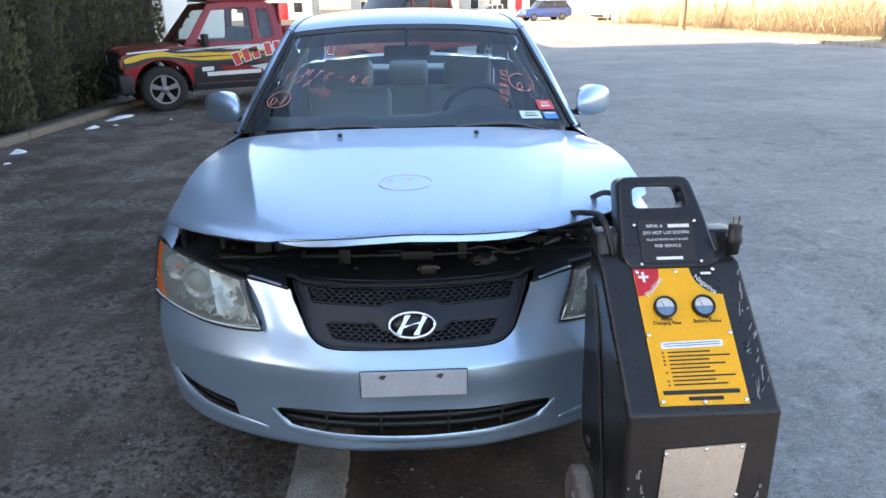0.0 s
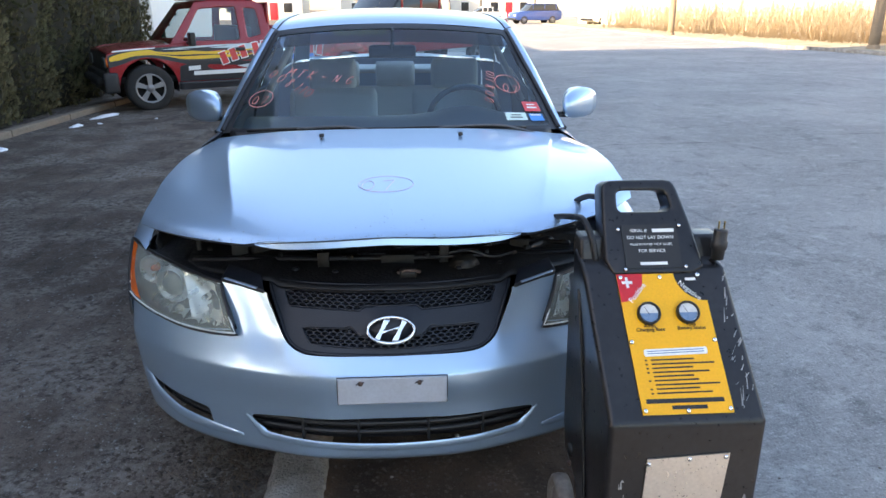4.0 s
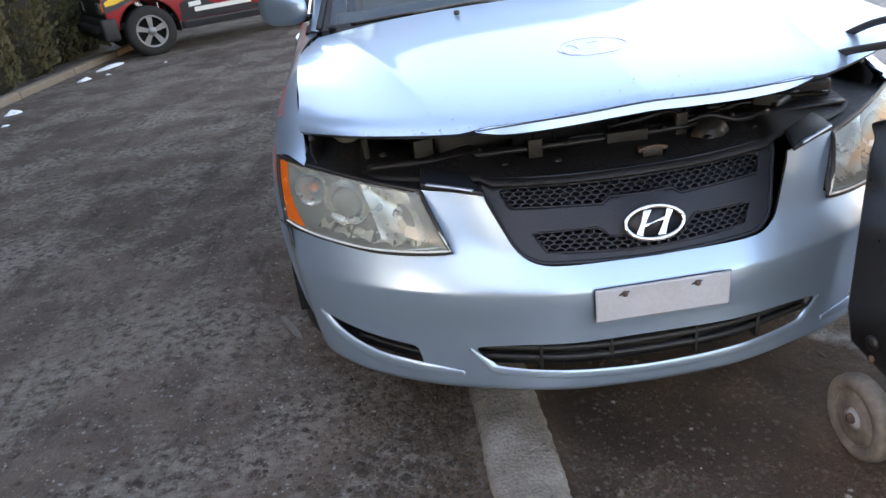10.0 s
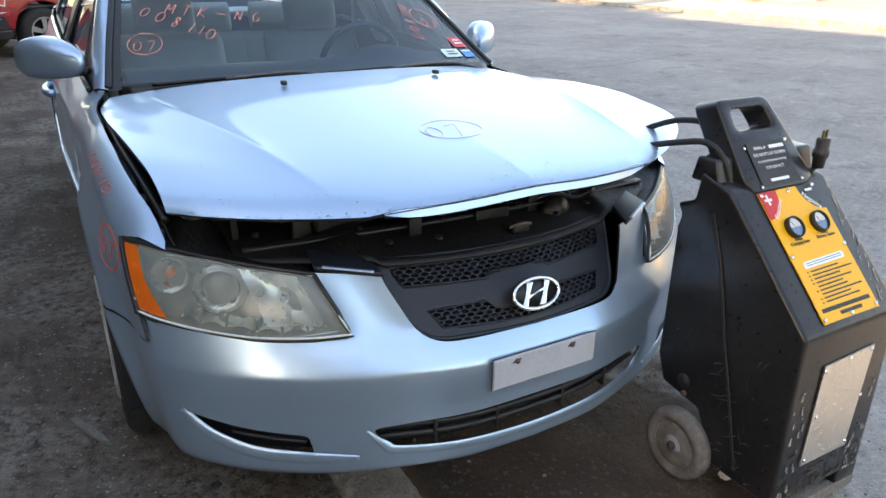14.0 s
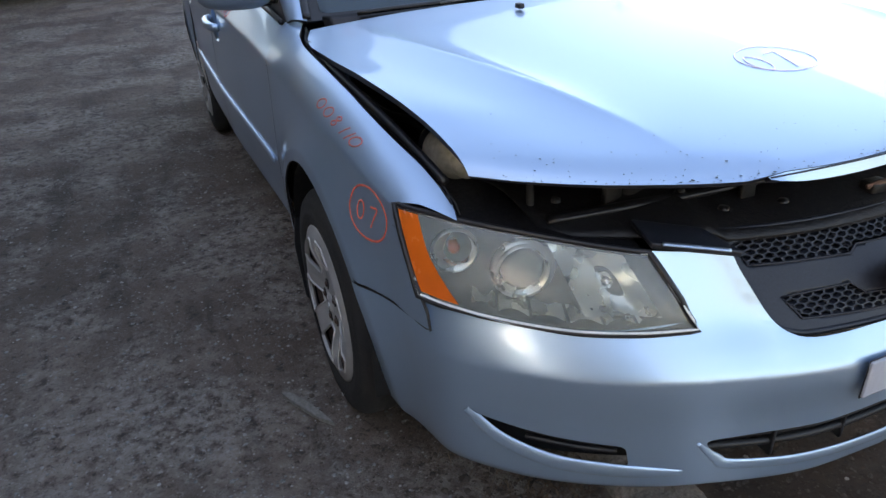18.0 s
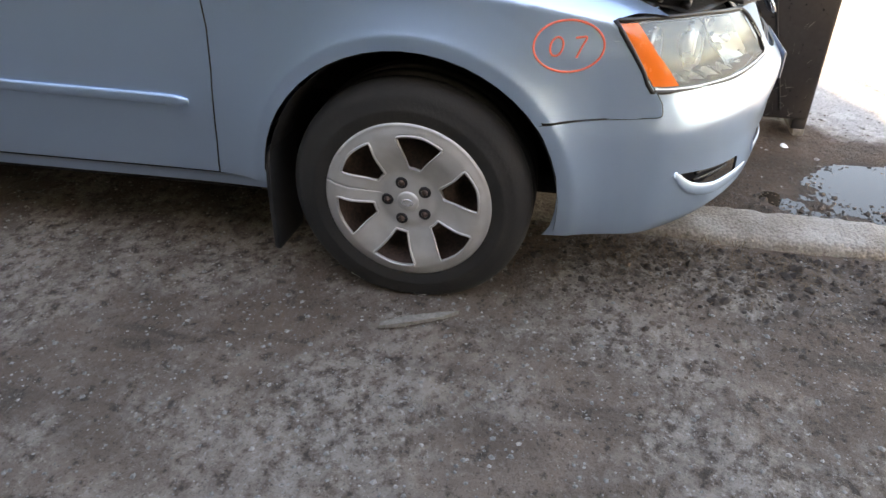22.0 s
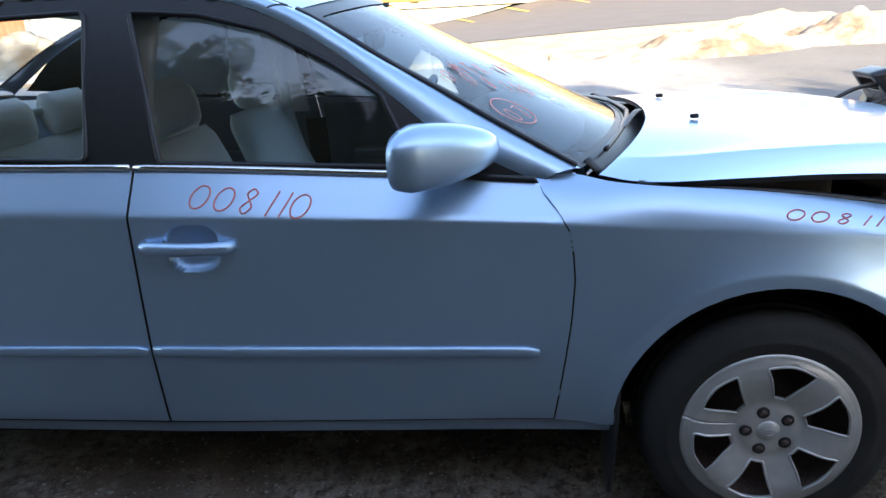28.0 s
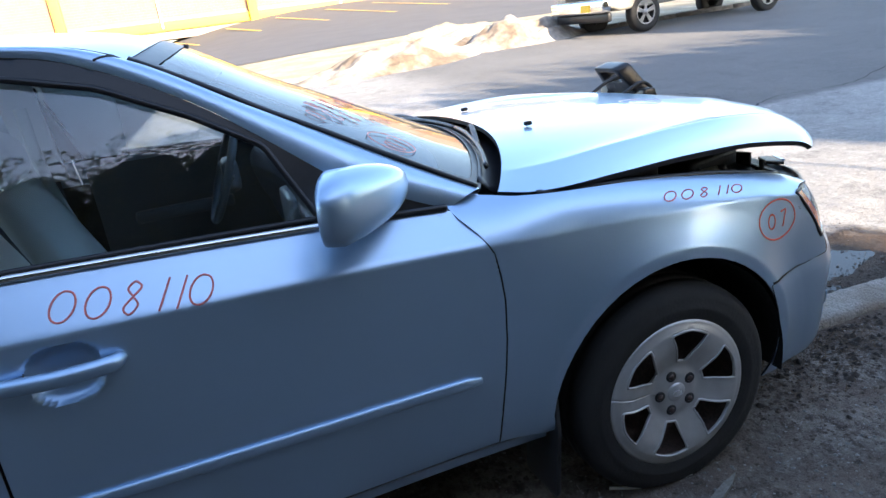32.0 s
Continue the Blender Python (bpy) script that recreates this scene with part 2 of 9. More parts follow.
def sheet(name, fn, box, nu, nv, mat, parent=None, label="", outline=None, holes=(), thick=0.0, flip=False, mirror=False, offset=-1.0, smooth=True):
    """A panel on the surface fn(a, b), over box = (a0, a1, b0, b1), cut exactly to an outline and by holes."""
    a0, a1, b0, b1 = box
    da, db = (a1 - a0) / nu, (b1 - b0) / nv
    if not outline and not holes:
        dom = [(a0 + da * i, b0 + db * j) for j in range(nv + 1) for i in range(nu + 1)]
        faces = [[j * (nu + 1) + i, j * (nu + 1) + i + 1, (j + 1) * (nu + 1) + i + 1, (j + 1) * (nu + 1) + i] for j in range(nv) for i in range(nu)]
    else:
        rim_poly = outline or [(a0, b0), (a1, b0), (a1, b1), (a0, b1)]
        polys = [[(a / da, b / db) for a, b in q] for q in (rim_poly, *holes)]
        pts, edges = [], []
        for q in polys:
            ring_i = []
            for i in range(len(q)):
                p0, p1 = Vector(q[i]), Vector(q[(i + 1) % len(q)])
                k = max(1, int(round((p1 - p0).length)))
                for j in range(k):
                    ring_i.append(len(pts))
                    pts.append(p0.lerp(p1, j / k))
            edges += [(ring_i[i], ring_i[(i + 1) % len(ring_i)]) for i in range(len(ring_i))]
        near = {}
        for p in pts:
            near.setdefault((int(p.x // 1), int(p.y // 1)), []).append(p)

        def clear(p):
            cx, cy = int(p[0] // 1), int(p[1] // 1)
            return all((p[0] - q.x) ** 2 + (p[1] - q.y) ** 2 > 0.3 for i in (-1, 0, 1) for j in (-1, 0, 1) for q in near.get((cx + i, cy + j), ()))

        def keeps(p):
            return inside(p, polys[0]) and not any(inside(p, h) for h in polys[1:])
        for j in range(nv + 1):
            for i in range(nu + 1):
                p = (a0 / da + i, b0 / db + j)
                if clear(p) and keeps(p):
                    pts.append(Vector(p))
        vs, _, fs, _, _, _ = geometry.delaunay_2d_cdt(pts, edges, [], 0, 1e-5)
        faces = [list(q) for q in fs if keeps((sum(vs[k].x for k in q) / 3, sum(vs[k].y for k in q) / 3))]
        dom = [(v.x * da, v.y * db) for v in vs]
    verts = [fn(*p) for p in dom]
    if mirror:
        verts = [(-v[0], v[1], v[2]) for v in verts]
    if flip != mirror:
        faces = [q[::-1] for q in faces]
    return link(name, data(name, verts, faces), mat, parent, label, smooth, thick, offset)


def rounded(pts, r=0.02, n=5):
    """A polygon with its corners rounded by about r."""
    out, m = [], len(pts)
    for i in range(m):
        p, a, b = Vector(pts[i]), Vector(pts[i - 1]), Vector(pts[(i + 1) % m])
        ra, rb = min(r, (a - p).length * 0.45), min(r, (b - p).length * 0.45)
        s, e = p + (a - p).normalized() * ra, p + (b - p).normalized() * rb
        for k in range(n + 1):
            t = k / n
            out.append(tuple(s * (1 - t) ** 2 + p * 2 * t * (1 - t) + e * t * t))
    return out


def tube(name, pts, r, mat, parent=None, label="", sides=10, n=None, closed=False, flat=1.0, up=(0, 0, 1), taper=None):
    """A round bar of radius r along a smooth curve; flat squeezes it along up; taper scales its radius along the way."""
    c = spline(pts, n or 8 * len(pts)) if not closed else [Vector(p) for p in pts]
    m, verts, faces = len(c), [], []
    for i, p in enumerate(c):
        d = (c[(i + 1) % m] - c[i - 1]) if closed else (c[min(i + 1, m - 1)] - c[max(i - 1, 0)])
        d.normalize()
        side = d.cross(Vector(up))
        side = side.normalized() if side.length > 1e-4 else d.orthogonal().normalized()
        top = side.cross(d)
        rr = r * (taper(i / (m - 1)) if taper else 1)
        verts += [p + rr * (math.cos(2 * math.pi * k / sides) * side + flat * math.sin(2 * math.pi * k / sides) * top) for k in range(sides)]
    for i in range(m if closed else m - 1):
        for k in range(sides):
            a, b = i * sides + k, i * sides + (k + 1) % sides
            c2, d2 = ((i + 1) % m) * sides + (k + 1) % sides, ((i + 1) % m) * sides + k
            faces.append([a, b, c2, d2])
    if not closed:
        faces += [list(range(sides))[::-1], [(m - 1) * sides + k for k in range(sides)]]
    return link(name, data(name, verts, faces), mat, parent, label)


def lathe(name, prof, mat, parent=None, label="", n=48, axis="x", at=(0, 0, 0)):
    """A body of revolution about an axis through at: prof holds (radius, place along the axis)."""
    verts, faces, m = [], [], len(prof)
    for k in range(n):
        a = 2 * math.pi * k / n
        for r, h in prof:
            q = {"x": (h, r * math.cos(a), r * math.sin(a)), "y": (r * math.cos(a), h, -r * math.sin(a)), "z": (r * math.cos(a), r * math.sin(a), h)}[axis]
            verts.append(Vector(q) + Vector(at))
    for k in range(n):
        for i in range(m - 1):
            a, b = k * m + i, ((k + 1) % n) * m + i
            faces.append([a, a + 1, b + 1, b])
    return link(name, data(name, verts, faces), mat, parent, label)


def block(size, at=(0, 0, 0), bevel=0.0, segs=2, turn=None):
    """A bmesh box with rounded edges."""
    bm = bmesh.new()
    bmesh.ops.create_cube(bm, size=1, matrix=Matrix.Diagonal((*size, 1)))
    if bevel:
        bmesh.ops.bevel(bm, geom=bm.edges[:], offset=bevel, segments=segs, profile=0.6, affect="EDGES")
    bm.transform(Matrix.Translation(at) @ (turn or Matrix()))
    return bm


def prism(poly, depth, to3, bevel=0.0):
    """A bmesh plate: poly in a plane, pushed by depth; to3(a, b, c) gives the place."""
    bm = bmesh.new()
    n = len(poly)
    lo, hi = [bm.verts.new(to3(a, b, 0)) for a, b in poly], [bm.verts.new(to3(a, b, depth)) for a, b in poly]
    bm.faces.new(lo[::-1])
    bm.faces.new(hi)
    for i in range(n):
        bm.faces.new((lo[i - 1], lo[i], hi[i], hi[i - 1]))
    bmesh.ops.recalc_face_normals(bm, faces=bm.faces[:])
    if bevel:
        bmesh.ops.bevel(bm, geom=[e for e in bm.edges if len(e.link_faces) == 2 and e.calc_face_angle(0) > 0.6], offset=bevel, segments=2, profile=0.6, affect="EDGES")
    return bm


def thing(name, label, category, at=(0, 0, 0), group="", kind=""):
    return tagged(new(name), label, category, group, kind) if at == (0, 0, 0) else placed(name, label, category, at, group, kind)


def placed(name, label, category, at, group="", kind=""):
    ob = tagged(new(name), label, category, group, kind)
    ob.location = at
    return ob


# ---- the car: nose towards -y, front bumper at y = 0 ----
car = thing("sedan_car", "light blue metallic sedan with unlatched hood, parked over a kerb", "car")

HUB_Y, HUB_Z, TRACK = 0.975, 0.292, 0.78
half_width = pchip((0.36, 0.820), (0.42, 0.835), (0.52, 0.850), (0.68, 0.880), (0.97, 0.893), (1.5, 0.886), (2.0, 0.902), (2.55, 0.918), (3.1, 0.918), (3.7, 0.91), (4.3, 0.87), (4.72, 0.78))
shoulder_z = pchip((0.36, 0.718), (0.52, 0.755), (0.73, 0.793), (1.09, 0.821), (1.48, 0.841), (1.88, 0.862), (2.42, 0.885), (3.0, 0.905), (4.6, 0.93))
belt_z = pchip((1.4, 0.915), (1.53, 0.925), (1.87, 0.951), (2.54, 0.990), (2.9, 1.0), (3.6, 1.03), (4.2, 1.06), (4.7, 1.06))
belt_in = pchip((1.4, 0.082), (1.55, 0.082), (2.2, 0.078), (2.6, 0.076), (3.6, 0.074), (4.7, 0.07))
section = {}


def half(y, z):
    """The body's half width at y and height z, up to the belt line."""
    k = round(y, 3)
    if k not in section:
        zs, zb = shoulder_z(y), belt_z(y)
        zs = min(zs, zb - 0.03)
        section[k] = pchip((0.17, 0.12), (0.235, 0.062), (0.285, 0.046), (0.302, 0.025), (0.40, 0.012), (0.56, 0.0), (0.68, 0.0015), (zs - 0.03, 0.0065), (zs - 0.003, 0.0076), (zs + 0.002, 0.0102), *[(zs + 0.005 + (zb - zs - 0.005) * k / 4, 0.012 + (belt_in(y) - 0.012) * k / 4) for k in range(5)], (zb + 0.05, belt_in(y) + 0.04))
    return half_width(y) - section[k](z)


def side(y, z):
    return (-half(y, z), y, z)


ARCH_R = 0.384


def arch(cy, r=ARCH_R, z0=0.15, n=26, cz=0.302):
    """The wheel opening as a polygon."""
    pts = [(cy + r * math.cos(math.pi * k / n), cz + r * math.sin(math.pi * k / n)) for k in range(n + 1)]
    return [(cy + r, z0), *pts, (cy - r, z0)]


arch_lip = pchip((-1.0, 0.019), (0.0, 0.019), (0.031, 0.0185), (0.036, 0.0165), (0.060, 0.0095), (0.095, 0.0030), (0.129, 0.0))


def flared(y, z):
    """The side with the lip that runs round the wheel openings."""
    x, _, _ = side(y, z)
    for cy in (HUB_Y, 3.70):
        d = math.hypot(y - cy, z - 0.302) - ARCH_R
        if z > 0.2 and d < 0.129:
            x -= arch_lip(d)
    return (x, y, z)


# fender: the side, rolled over the shoulder to the hood's edge
top_z = pchip((0.36, 0.742), (0.40, 0.757), (0.5, 0.796), (0.65, 0.833), (0.85, 0.868), (1.05, 0.893), (1.25, 0.909), (1.36, 0.920), (1.44, 0.934), (1.55, 0.950))
top_x = pchip((0.36, 0.738), (0.40, 0.750), (0.5, 0.758), (0.65, 0.774), (0.85, 0.793), (1.05, 0.803), (1.25, 0.806), (1.36, 0.795), (1.44, 0.770), (1.55, 0.755))


def fullness(y, h):
    """How far the fender leans in above the wheel opening."""
    k = min(1, max(0, (y - 0.46) / 0.26)) * min(1, max(0, (1.44 - y) / 0.24))
    return 0.015 * k * k * (3 - 2 * k) * max(0, (h - 0.63) / (shoulder_z(y) - 0.63)) ** 2


def fender_fn(y, h):
    zs = shoulder_z(y)
    if h <= zs:
        p = flared(y, h)
        return (p[0] + fullness(y, h), y, h)
    t = min(1.0, (h - zs) / 0.17)
    a, c = Vector((half(y, zs) - fullness(y, zs), zs)), Vector((top_x(y), top_z(y)))
    b = Vector((a.x - 0.34 * (a.x - c.x), a.y + 0.70 * (c.y - a.y)))
    q = a * (1 - t) ** 2 + b * 2 * t * (1 - t) + c * t * t
    return (-q.x, y, q.y)


seam_front = pchip((0.28, 1.508), (0.5, 1.475), (0.7, 1.455), (0.82, 1.468), (0.93, 1.53), (1.02, 1.56))
DOOR_REAR = 2.538
fender_line = [(0.390, 0.548), (0.398, 0.59), (0.425, 0.629), (0.526, 0.767), (0.475, 0.83), (0.405, 0.885), (0.44, 0.915), (0.6, 0.938), (0.9, 0.979), (1.2, 1.0), (1.42, 1.011), (1.55, 1.017)]
fender_line += [(seam_front(z) - 0.002, z) for z in (0.98, 0.93, 0.88, 0.82, 0.76, 0.7, 0.6, 0.5, 0.4, 0.306)]
fender_line += [(1.36, 0.303), (1.350, 0.302)] + [p for p in arch(HUB_Y)[1:-1]][1:-3] + [(0.655, 0.540)]


def along_shoulder(poly):
    """An outline in (y, height) as (y, height over the shoulder crease), with long edges divided."""
    out = []
    for i in range(len(poly)):
        (a, b), (c, d) = poly[i], poly[(i + 1) % len(poly)]
        n = max(1, int(math.hypot(c - a, d - b) / 0.02))
        out += [(a + (c - a) * j / n, b + (d - b) * j / n) for j in range(n)]
    return [(y, h - shoulder_z(y)) for y, h in out]


for flip_side, tag in ((False, "right"), (True, "left")):
    sheet("fender", lambda y, k: fender_fn(y, k + shoulder_z(y)), (0.37, 1.58, -0.56, 0.24), 120, 150, PAINT, car, outline=along_shoulder(fender_line), thick=0.006, mirror=flip_side, flip=True)

for s in (-1, 1):
    edge_pts = [fender_fn(y, h) for y, h in ((0.655, 0.540), (0.52, 0.545), (0.42, 0.549), (0.392, 0.553), (0.391, 0.57), (0.398, 0.59), (0.425, 0.629), (0.46, 0.677), (0.50, 0.731))]
    tube("fender_gap", [(-s * x, y, h) for x, y, h in edge_pts], 0.0011, TRIM, car, "dark gap between fender and bumper", sides=6, n=60)

# doors, rocker, quarter
front_door = [(seam_front(z) + 0.002, z) for z in (0.308, 0.4, 0.5, 0.6, 0.7, 0.76, 0.82, 0.88, 0.92)] + [(1.56, 0.929), (1.87, 0.952), (2.2, 0.973), (DOOR_REAR - 0.003, 0.990), (DOOR_REAR - 0.003, 0.308)]
rear_door = [(DOOR_REAR + 0.003, 0.308), (DOOR_REAR + 0.003, 0.990), (2.9, 1.0), (3.56, 1.028), (3.52, 0.86), (3.40, 0.66), (3.34, 0.55), (3.30, 0.42), (3.28, 0.308)]
quarter = [(3.286, 0.308), (3.306, 0.42), (3.346, 0.55), (3.406, 0.66), (3.526, 0.86), (3.566, 1.028), (4.2, 1.055), (4.7, 1.055), (4.7, 0.45), (4.55, 0.36), (4.066, 0.30)]
quarter += [p for p in arch(3.70)[1:-1]] + [(3.332, 0.302)]
rocker = [(1.352, 0.255), (1.352, 0.299), (1.47, 0.303), (2.2, 0.303), (3.29, 0.303), (3.33, 0.30), (3.33, 0.255)]


def door_fn(y, z):
    """The side, with the hollow behind the pull handle."""
    x, _, _ = side(y, z)
    for cy in (2.395, 3.395):
        q = (abs(y - cy + 0.012) / 0.066) ** 2.6 + (abs(z - 0.806 - (0.02 if cy > 3 else 0)) / 0.060) ** 2.6
        if q < 1:
            x += 0.026 * (1 - q * q) ** 0.8
    return (x, y, z)


for flip_side in (False, True):
    fd = sheet("front_door", lambda y, k: door_fn(y, k + shoulder_z(y)), (1.44, 2.56, -0.60, 0.16), 120, 150, PAINT, car, outline=along_shoulder(front_door), thick=0.012, mirror=flip_side, flip=True)
    rd = sheet("rear_door", lambda y, k: door_fn(y, k + shoulder_z(y)), (2.52, 3.58, -0.62, 0.16), 60, 76, PAINT, car, outline=along_shoulder(rear_door), thick=0.012, mirror=flip_side, flip=True)
    sheet("quarter_panel", flared, (3.26, 4.72, 0.26, 1.06), 64, 44, PAINT, car, outline=quarter, thick=0.006, mirror=flip_side, flip=True)
    sheet("rocker_panel", side, (1.34, 3.34, 0.23, 0.31), 50, 10, PAINT, car, outline=rocker, thick=0.01, mirror=flip_side, flip=True)
    # near-black shell that stands in for the shade behind the gaps
    sheet("inner_panel", lambda y, z: (-half(y, z) + 0.03, y, z), (1.43, 3.3, 0.22, 0.88), 24, 12, CAVITY, car, mirror=flip_side, flip=True)
    s = -1 if not flip_side else 1
    for door, y0, y1, zf in ((fd, 1.54, 2.53, 0.509), (rd, 2.545, 3.30, 0.530)):
        pts = [(s * (half(y0 + (y1 - y0) * k / 8, zf + (0.003 + 0.018 * k / 8 if y0 < 2 else 0.0)) + 0.004), y0 + (y1 - y0) * k / 8, zf + (0.003 + 0.018 * k / 8 if y0 < 2 else 0.0)) for k in range(9)]
        tube("side_moulding", pts, 0.0150, PAINT, door, "body-coloured rub strip", sides=12, n=30, flat=0.5, up=(1, 0, 0), taper=lambda t: 0.55 + 0.45 * min(1, t / 0.015))
    for door, y0, zf in ((fd, 2.282, 0.812), (rd, 3.282, 0.832)):
        hx = half(y0 + 0.1, zf)
        pts = [(s * (hx - 0.005), y0, zf), (s * (hx + 0.020), y0 + 0.02, zf), (s * (hx + 0.030), y0 + 0.11, zf + 0.001), (s * (hx + 0.020), y0 + 0.205, zf + 0.003), (s * (hx - 0.004), y0 + 0.228, zf + 0.003)]
        tube("door_handle", pts, 0.017, PAINT, door, "body-coloured pull handle", sides=12, n=36, taper=lambda t: 0.75 + 0.25 * math.sin(math.pi * min(1, max(0, t))) ** 0.4)
        tube("handle_seam", [(s * (hx + 0.012), y0 + 0.165, zf - 0.02), (s * (hx + 0.034), y0 + 0.165, zf), (s * (hx + 0.012), y0 + 0.165, zf + 0.02)], 0.0015, TRIM, door, sides=6)
    for door, y0, y1 in ((fd, 1.80, 2.533), (rd, 2.545, 3.55)):
        pts = [(s * (half(y0 + (y1 - y0) * k / 8, belt_z(y0 + (y1 - y0) * k / 8)) + 0.001), y0 + (y1 - y0) * k / 8, belt_z(y0 + (y1 - y0) * k / 8) + 0.008) for k in range(9)]
        tube("belt_moulding", pts, 0.0085, CHROME, door, "bright chrome belt strip", sides=8, n=24)

for s in (-1, 1):
    tube("sail_seal", [(s * (half(y, belt_z(y)) + 0.0005), y, belt_z(y) + 0.006) for y in (1.545, 1.60, 1.70, 1.82)], 0.0085, TRIM, car, "black seal under the mirror sail", sides=8, n=20)

# ---- side windows ----
rail_line = [(1.536, 0.922), (1.65, 0.974), (1.773, 1.038), (1.912, 1.149), (2.046, 1.249), (2.216, 1.340), (2.385, 1.388), (2.75, 1.412), (3.1, 1.402), (3.45, 1.345), (3.75, 1.23), (3.98, 1.07)]


def pane_fn(y, z):
    zb = belt_z(y)
    t = max(0, (z - zb) / 0.42)
    xb = half(y, zb) - 0.016
    return (-(xb + (0.606 - xb) * t + 0.05 * t * (1 - t)), y, z)


rail_poly = [(p.x, p.y) for p in spline([(a, b, 0) for a, b in rail_line], 48)]
bottom = [(3.9, belt_z(3.9) + 0.004), (3.0, belt_z(3.0) + 0.004), (2.54, belt_z(2.54) + 0.004), (1.9, belt_z(1.9) + 0.004), (1.7, belt_z(1.7) + 0.004), (1.536, 0.922)]
glass_front = rounded([(1.838, 0.968), (1.921, 1.139), (2.053, 1.221), (2.221, 1.304), (2.40, 1.350), (2.588, 1.366), (2.478, 1.001), (2.2, 0.988)], 0.015, 3)
glass_rear = rounded([(2.672, 1.012), (2.712, 1.372), (3.1, 1.364), (3.40, 1.305), (3.52, 1.2), (3.50, 1.045)], 0.02, 3)
for flip_side in (False, True):
    sheet("window_frame", pane_fn, (1.53, 3.99, 0.92, 1.43), 150, 40, TRIM, car, "black window frames and pillar covers", outline=rail_poly + bottom[1:-1], holes=(glass_front, glass_rear), mirror=flip_side, flip=True)
    for poly in (glass_front, glass_rear):
        bead = [Vector(pane_fn(*a)) for a in poly]
        fine_b = [bead[k].lerp(bead[(k + 1) % len(bead)], j / 6) for k in range(len(bead)) for j in range(6)]
        tube("window_seal", [(-q.x if flip_side else q.x, q.y, q.z) for q in fine_b], 0.0075, TRIM, car, "black rubber window seal", sides=8, closed=True)
    for poly in (glass_front, glass_rear):
        big = [(a + (0.012 if a < sum(p[0] for p in poly) / len(poly) else -0.012) * -1, b + (0.01 if b > 1.15 else -0.01)) for a, b in poly]
        pane = sheet("side_window", lambda y, z: (pane_fn(y, z)[0] + 0.015, y, z), (min(p[0] for p in big), max(p[0] for p in big), min(p[1] for p in big), max(p[1] for p in big)), 60, 30, WINDOW, car, outline=big, mirror=flip_side, flip=True)
        pane.visible_shadow = False

# ---- pillars, roof, glass ----
OUT = [(1.536, 0.923), (1.65, 0.975), (1.773, 1.039), (1.912, 1.150), (2.046, 1.250), (2.216, 1.341), (2.385, 1.389), (2.75, 1.413), (3.1, 1.403), (3.45, 1.346), (3.75, 1.231), (4.05, 1.06)]
outer_rail = spline([Vector((pane_fn(y, z)[0] - 0.002, y, z)) for y, z in OUT], 90)
inner_rail = spline([(-0.752, 1.435, 0.946), (-0.735, 1.53, 0.997), (-0.710, 1.66, 1.070), (-0.680, 1.80, 1.150), (-0.652, 1.93, 1.222), (-0.604, 2.14, 1.345), (-0.580, 2.33, 1.398), (-0.566, 2.75, 1.425), (-0.565, 3.1, 1.418), (-0.575, 3.42, 1.375), (-0.62, 3.72, 1.26), (-0.68, 4.06, 1.085)], 90)


def rail_fn(t, v):
    i = min(int(t), 88)
    f = t - i
    a, b = outer_rail[i].lerp(outer_rail[i + 1], f), inner_rail[i].lerp(inner_rail[i + 1], f)
    p = a.lerp(b, v)
    lift = 0.020 * math.sin(math.pi * v) ** 0.8
    return (p.x - lift * 0.75, p.y - lift * 0.25, p.z + lift * 0.6)


roof_side = [p for p in inner_rail]
for flip_side in (False, True):
    sheet("pillar", rail_fn, (0, 89, 0, 1), 89, 10, PAINT, car, "body-coloured pillar and roof rail", thick=0.01, mirror=flip_side, flip=True)
    s = 1 if flip_side else -1
    tube("windshield_seal", [(s * -p.x, p.y - 0.004, p.z + 0.002) for p in inner_rail[1:42:5]], 0.012, TRIM, car, "black rubber windshield seal", sides=8, n=40, flat=0.6)
    tube("roof_ditch", [(s * -p.x * 1.0, p.y, p.z + 0.002) for p in inner_rail[42:74:5]], 0.004, TRIM, car, sides=6, n=30)
    tube("roof_joint", [rail_fn(41.5, v) if s < 0 else (-rail_fn(41.5, v)[0], *rail_fn(41.5, v)[1:]) for v in (0.25, 0.5, 0.75, 1.0)], 0.003, TRIM, car, sides=6)


def roof_fn(u, w):
    """u across, w from windshield to rear glass."""
    i = 41 + w * 30.5
    k = min(int(i), 88)
    p = inner_rail[k].lerp(inner_rail[k + 1], i - k)
    bow = 1 - abs(u) ** 2.2
    return (-p.x * u, p.y - (0.075 * bow * (1 - w) if w < 1 else 0) + 0.05 * bow * w, p.z + 0.038 * bow)


sheet("roof", roof_fn, (-1, 1, 0, 1), 40, 30, PAINT, car, thick=0.01)


def shield_fn(u, w):
    """The windshield: u across, w from the cowl to the roof."""
    i = 41 * w
    k = int(i)
    p = inner_rail[min(k, 40)].lerp(inner_rail[min(k, 40) + 1], i - min(k, 40))
    bow = 1 - abs(u) ** 2.0
    return (-p.x * u * 0.995, p.y - (0.20 * (1 - w) + 0.075 * w) * bow, p.z + (0.03 * (1 - w) + 0.038 * w) * bow - 0.003)


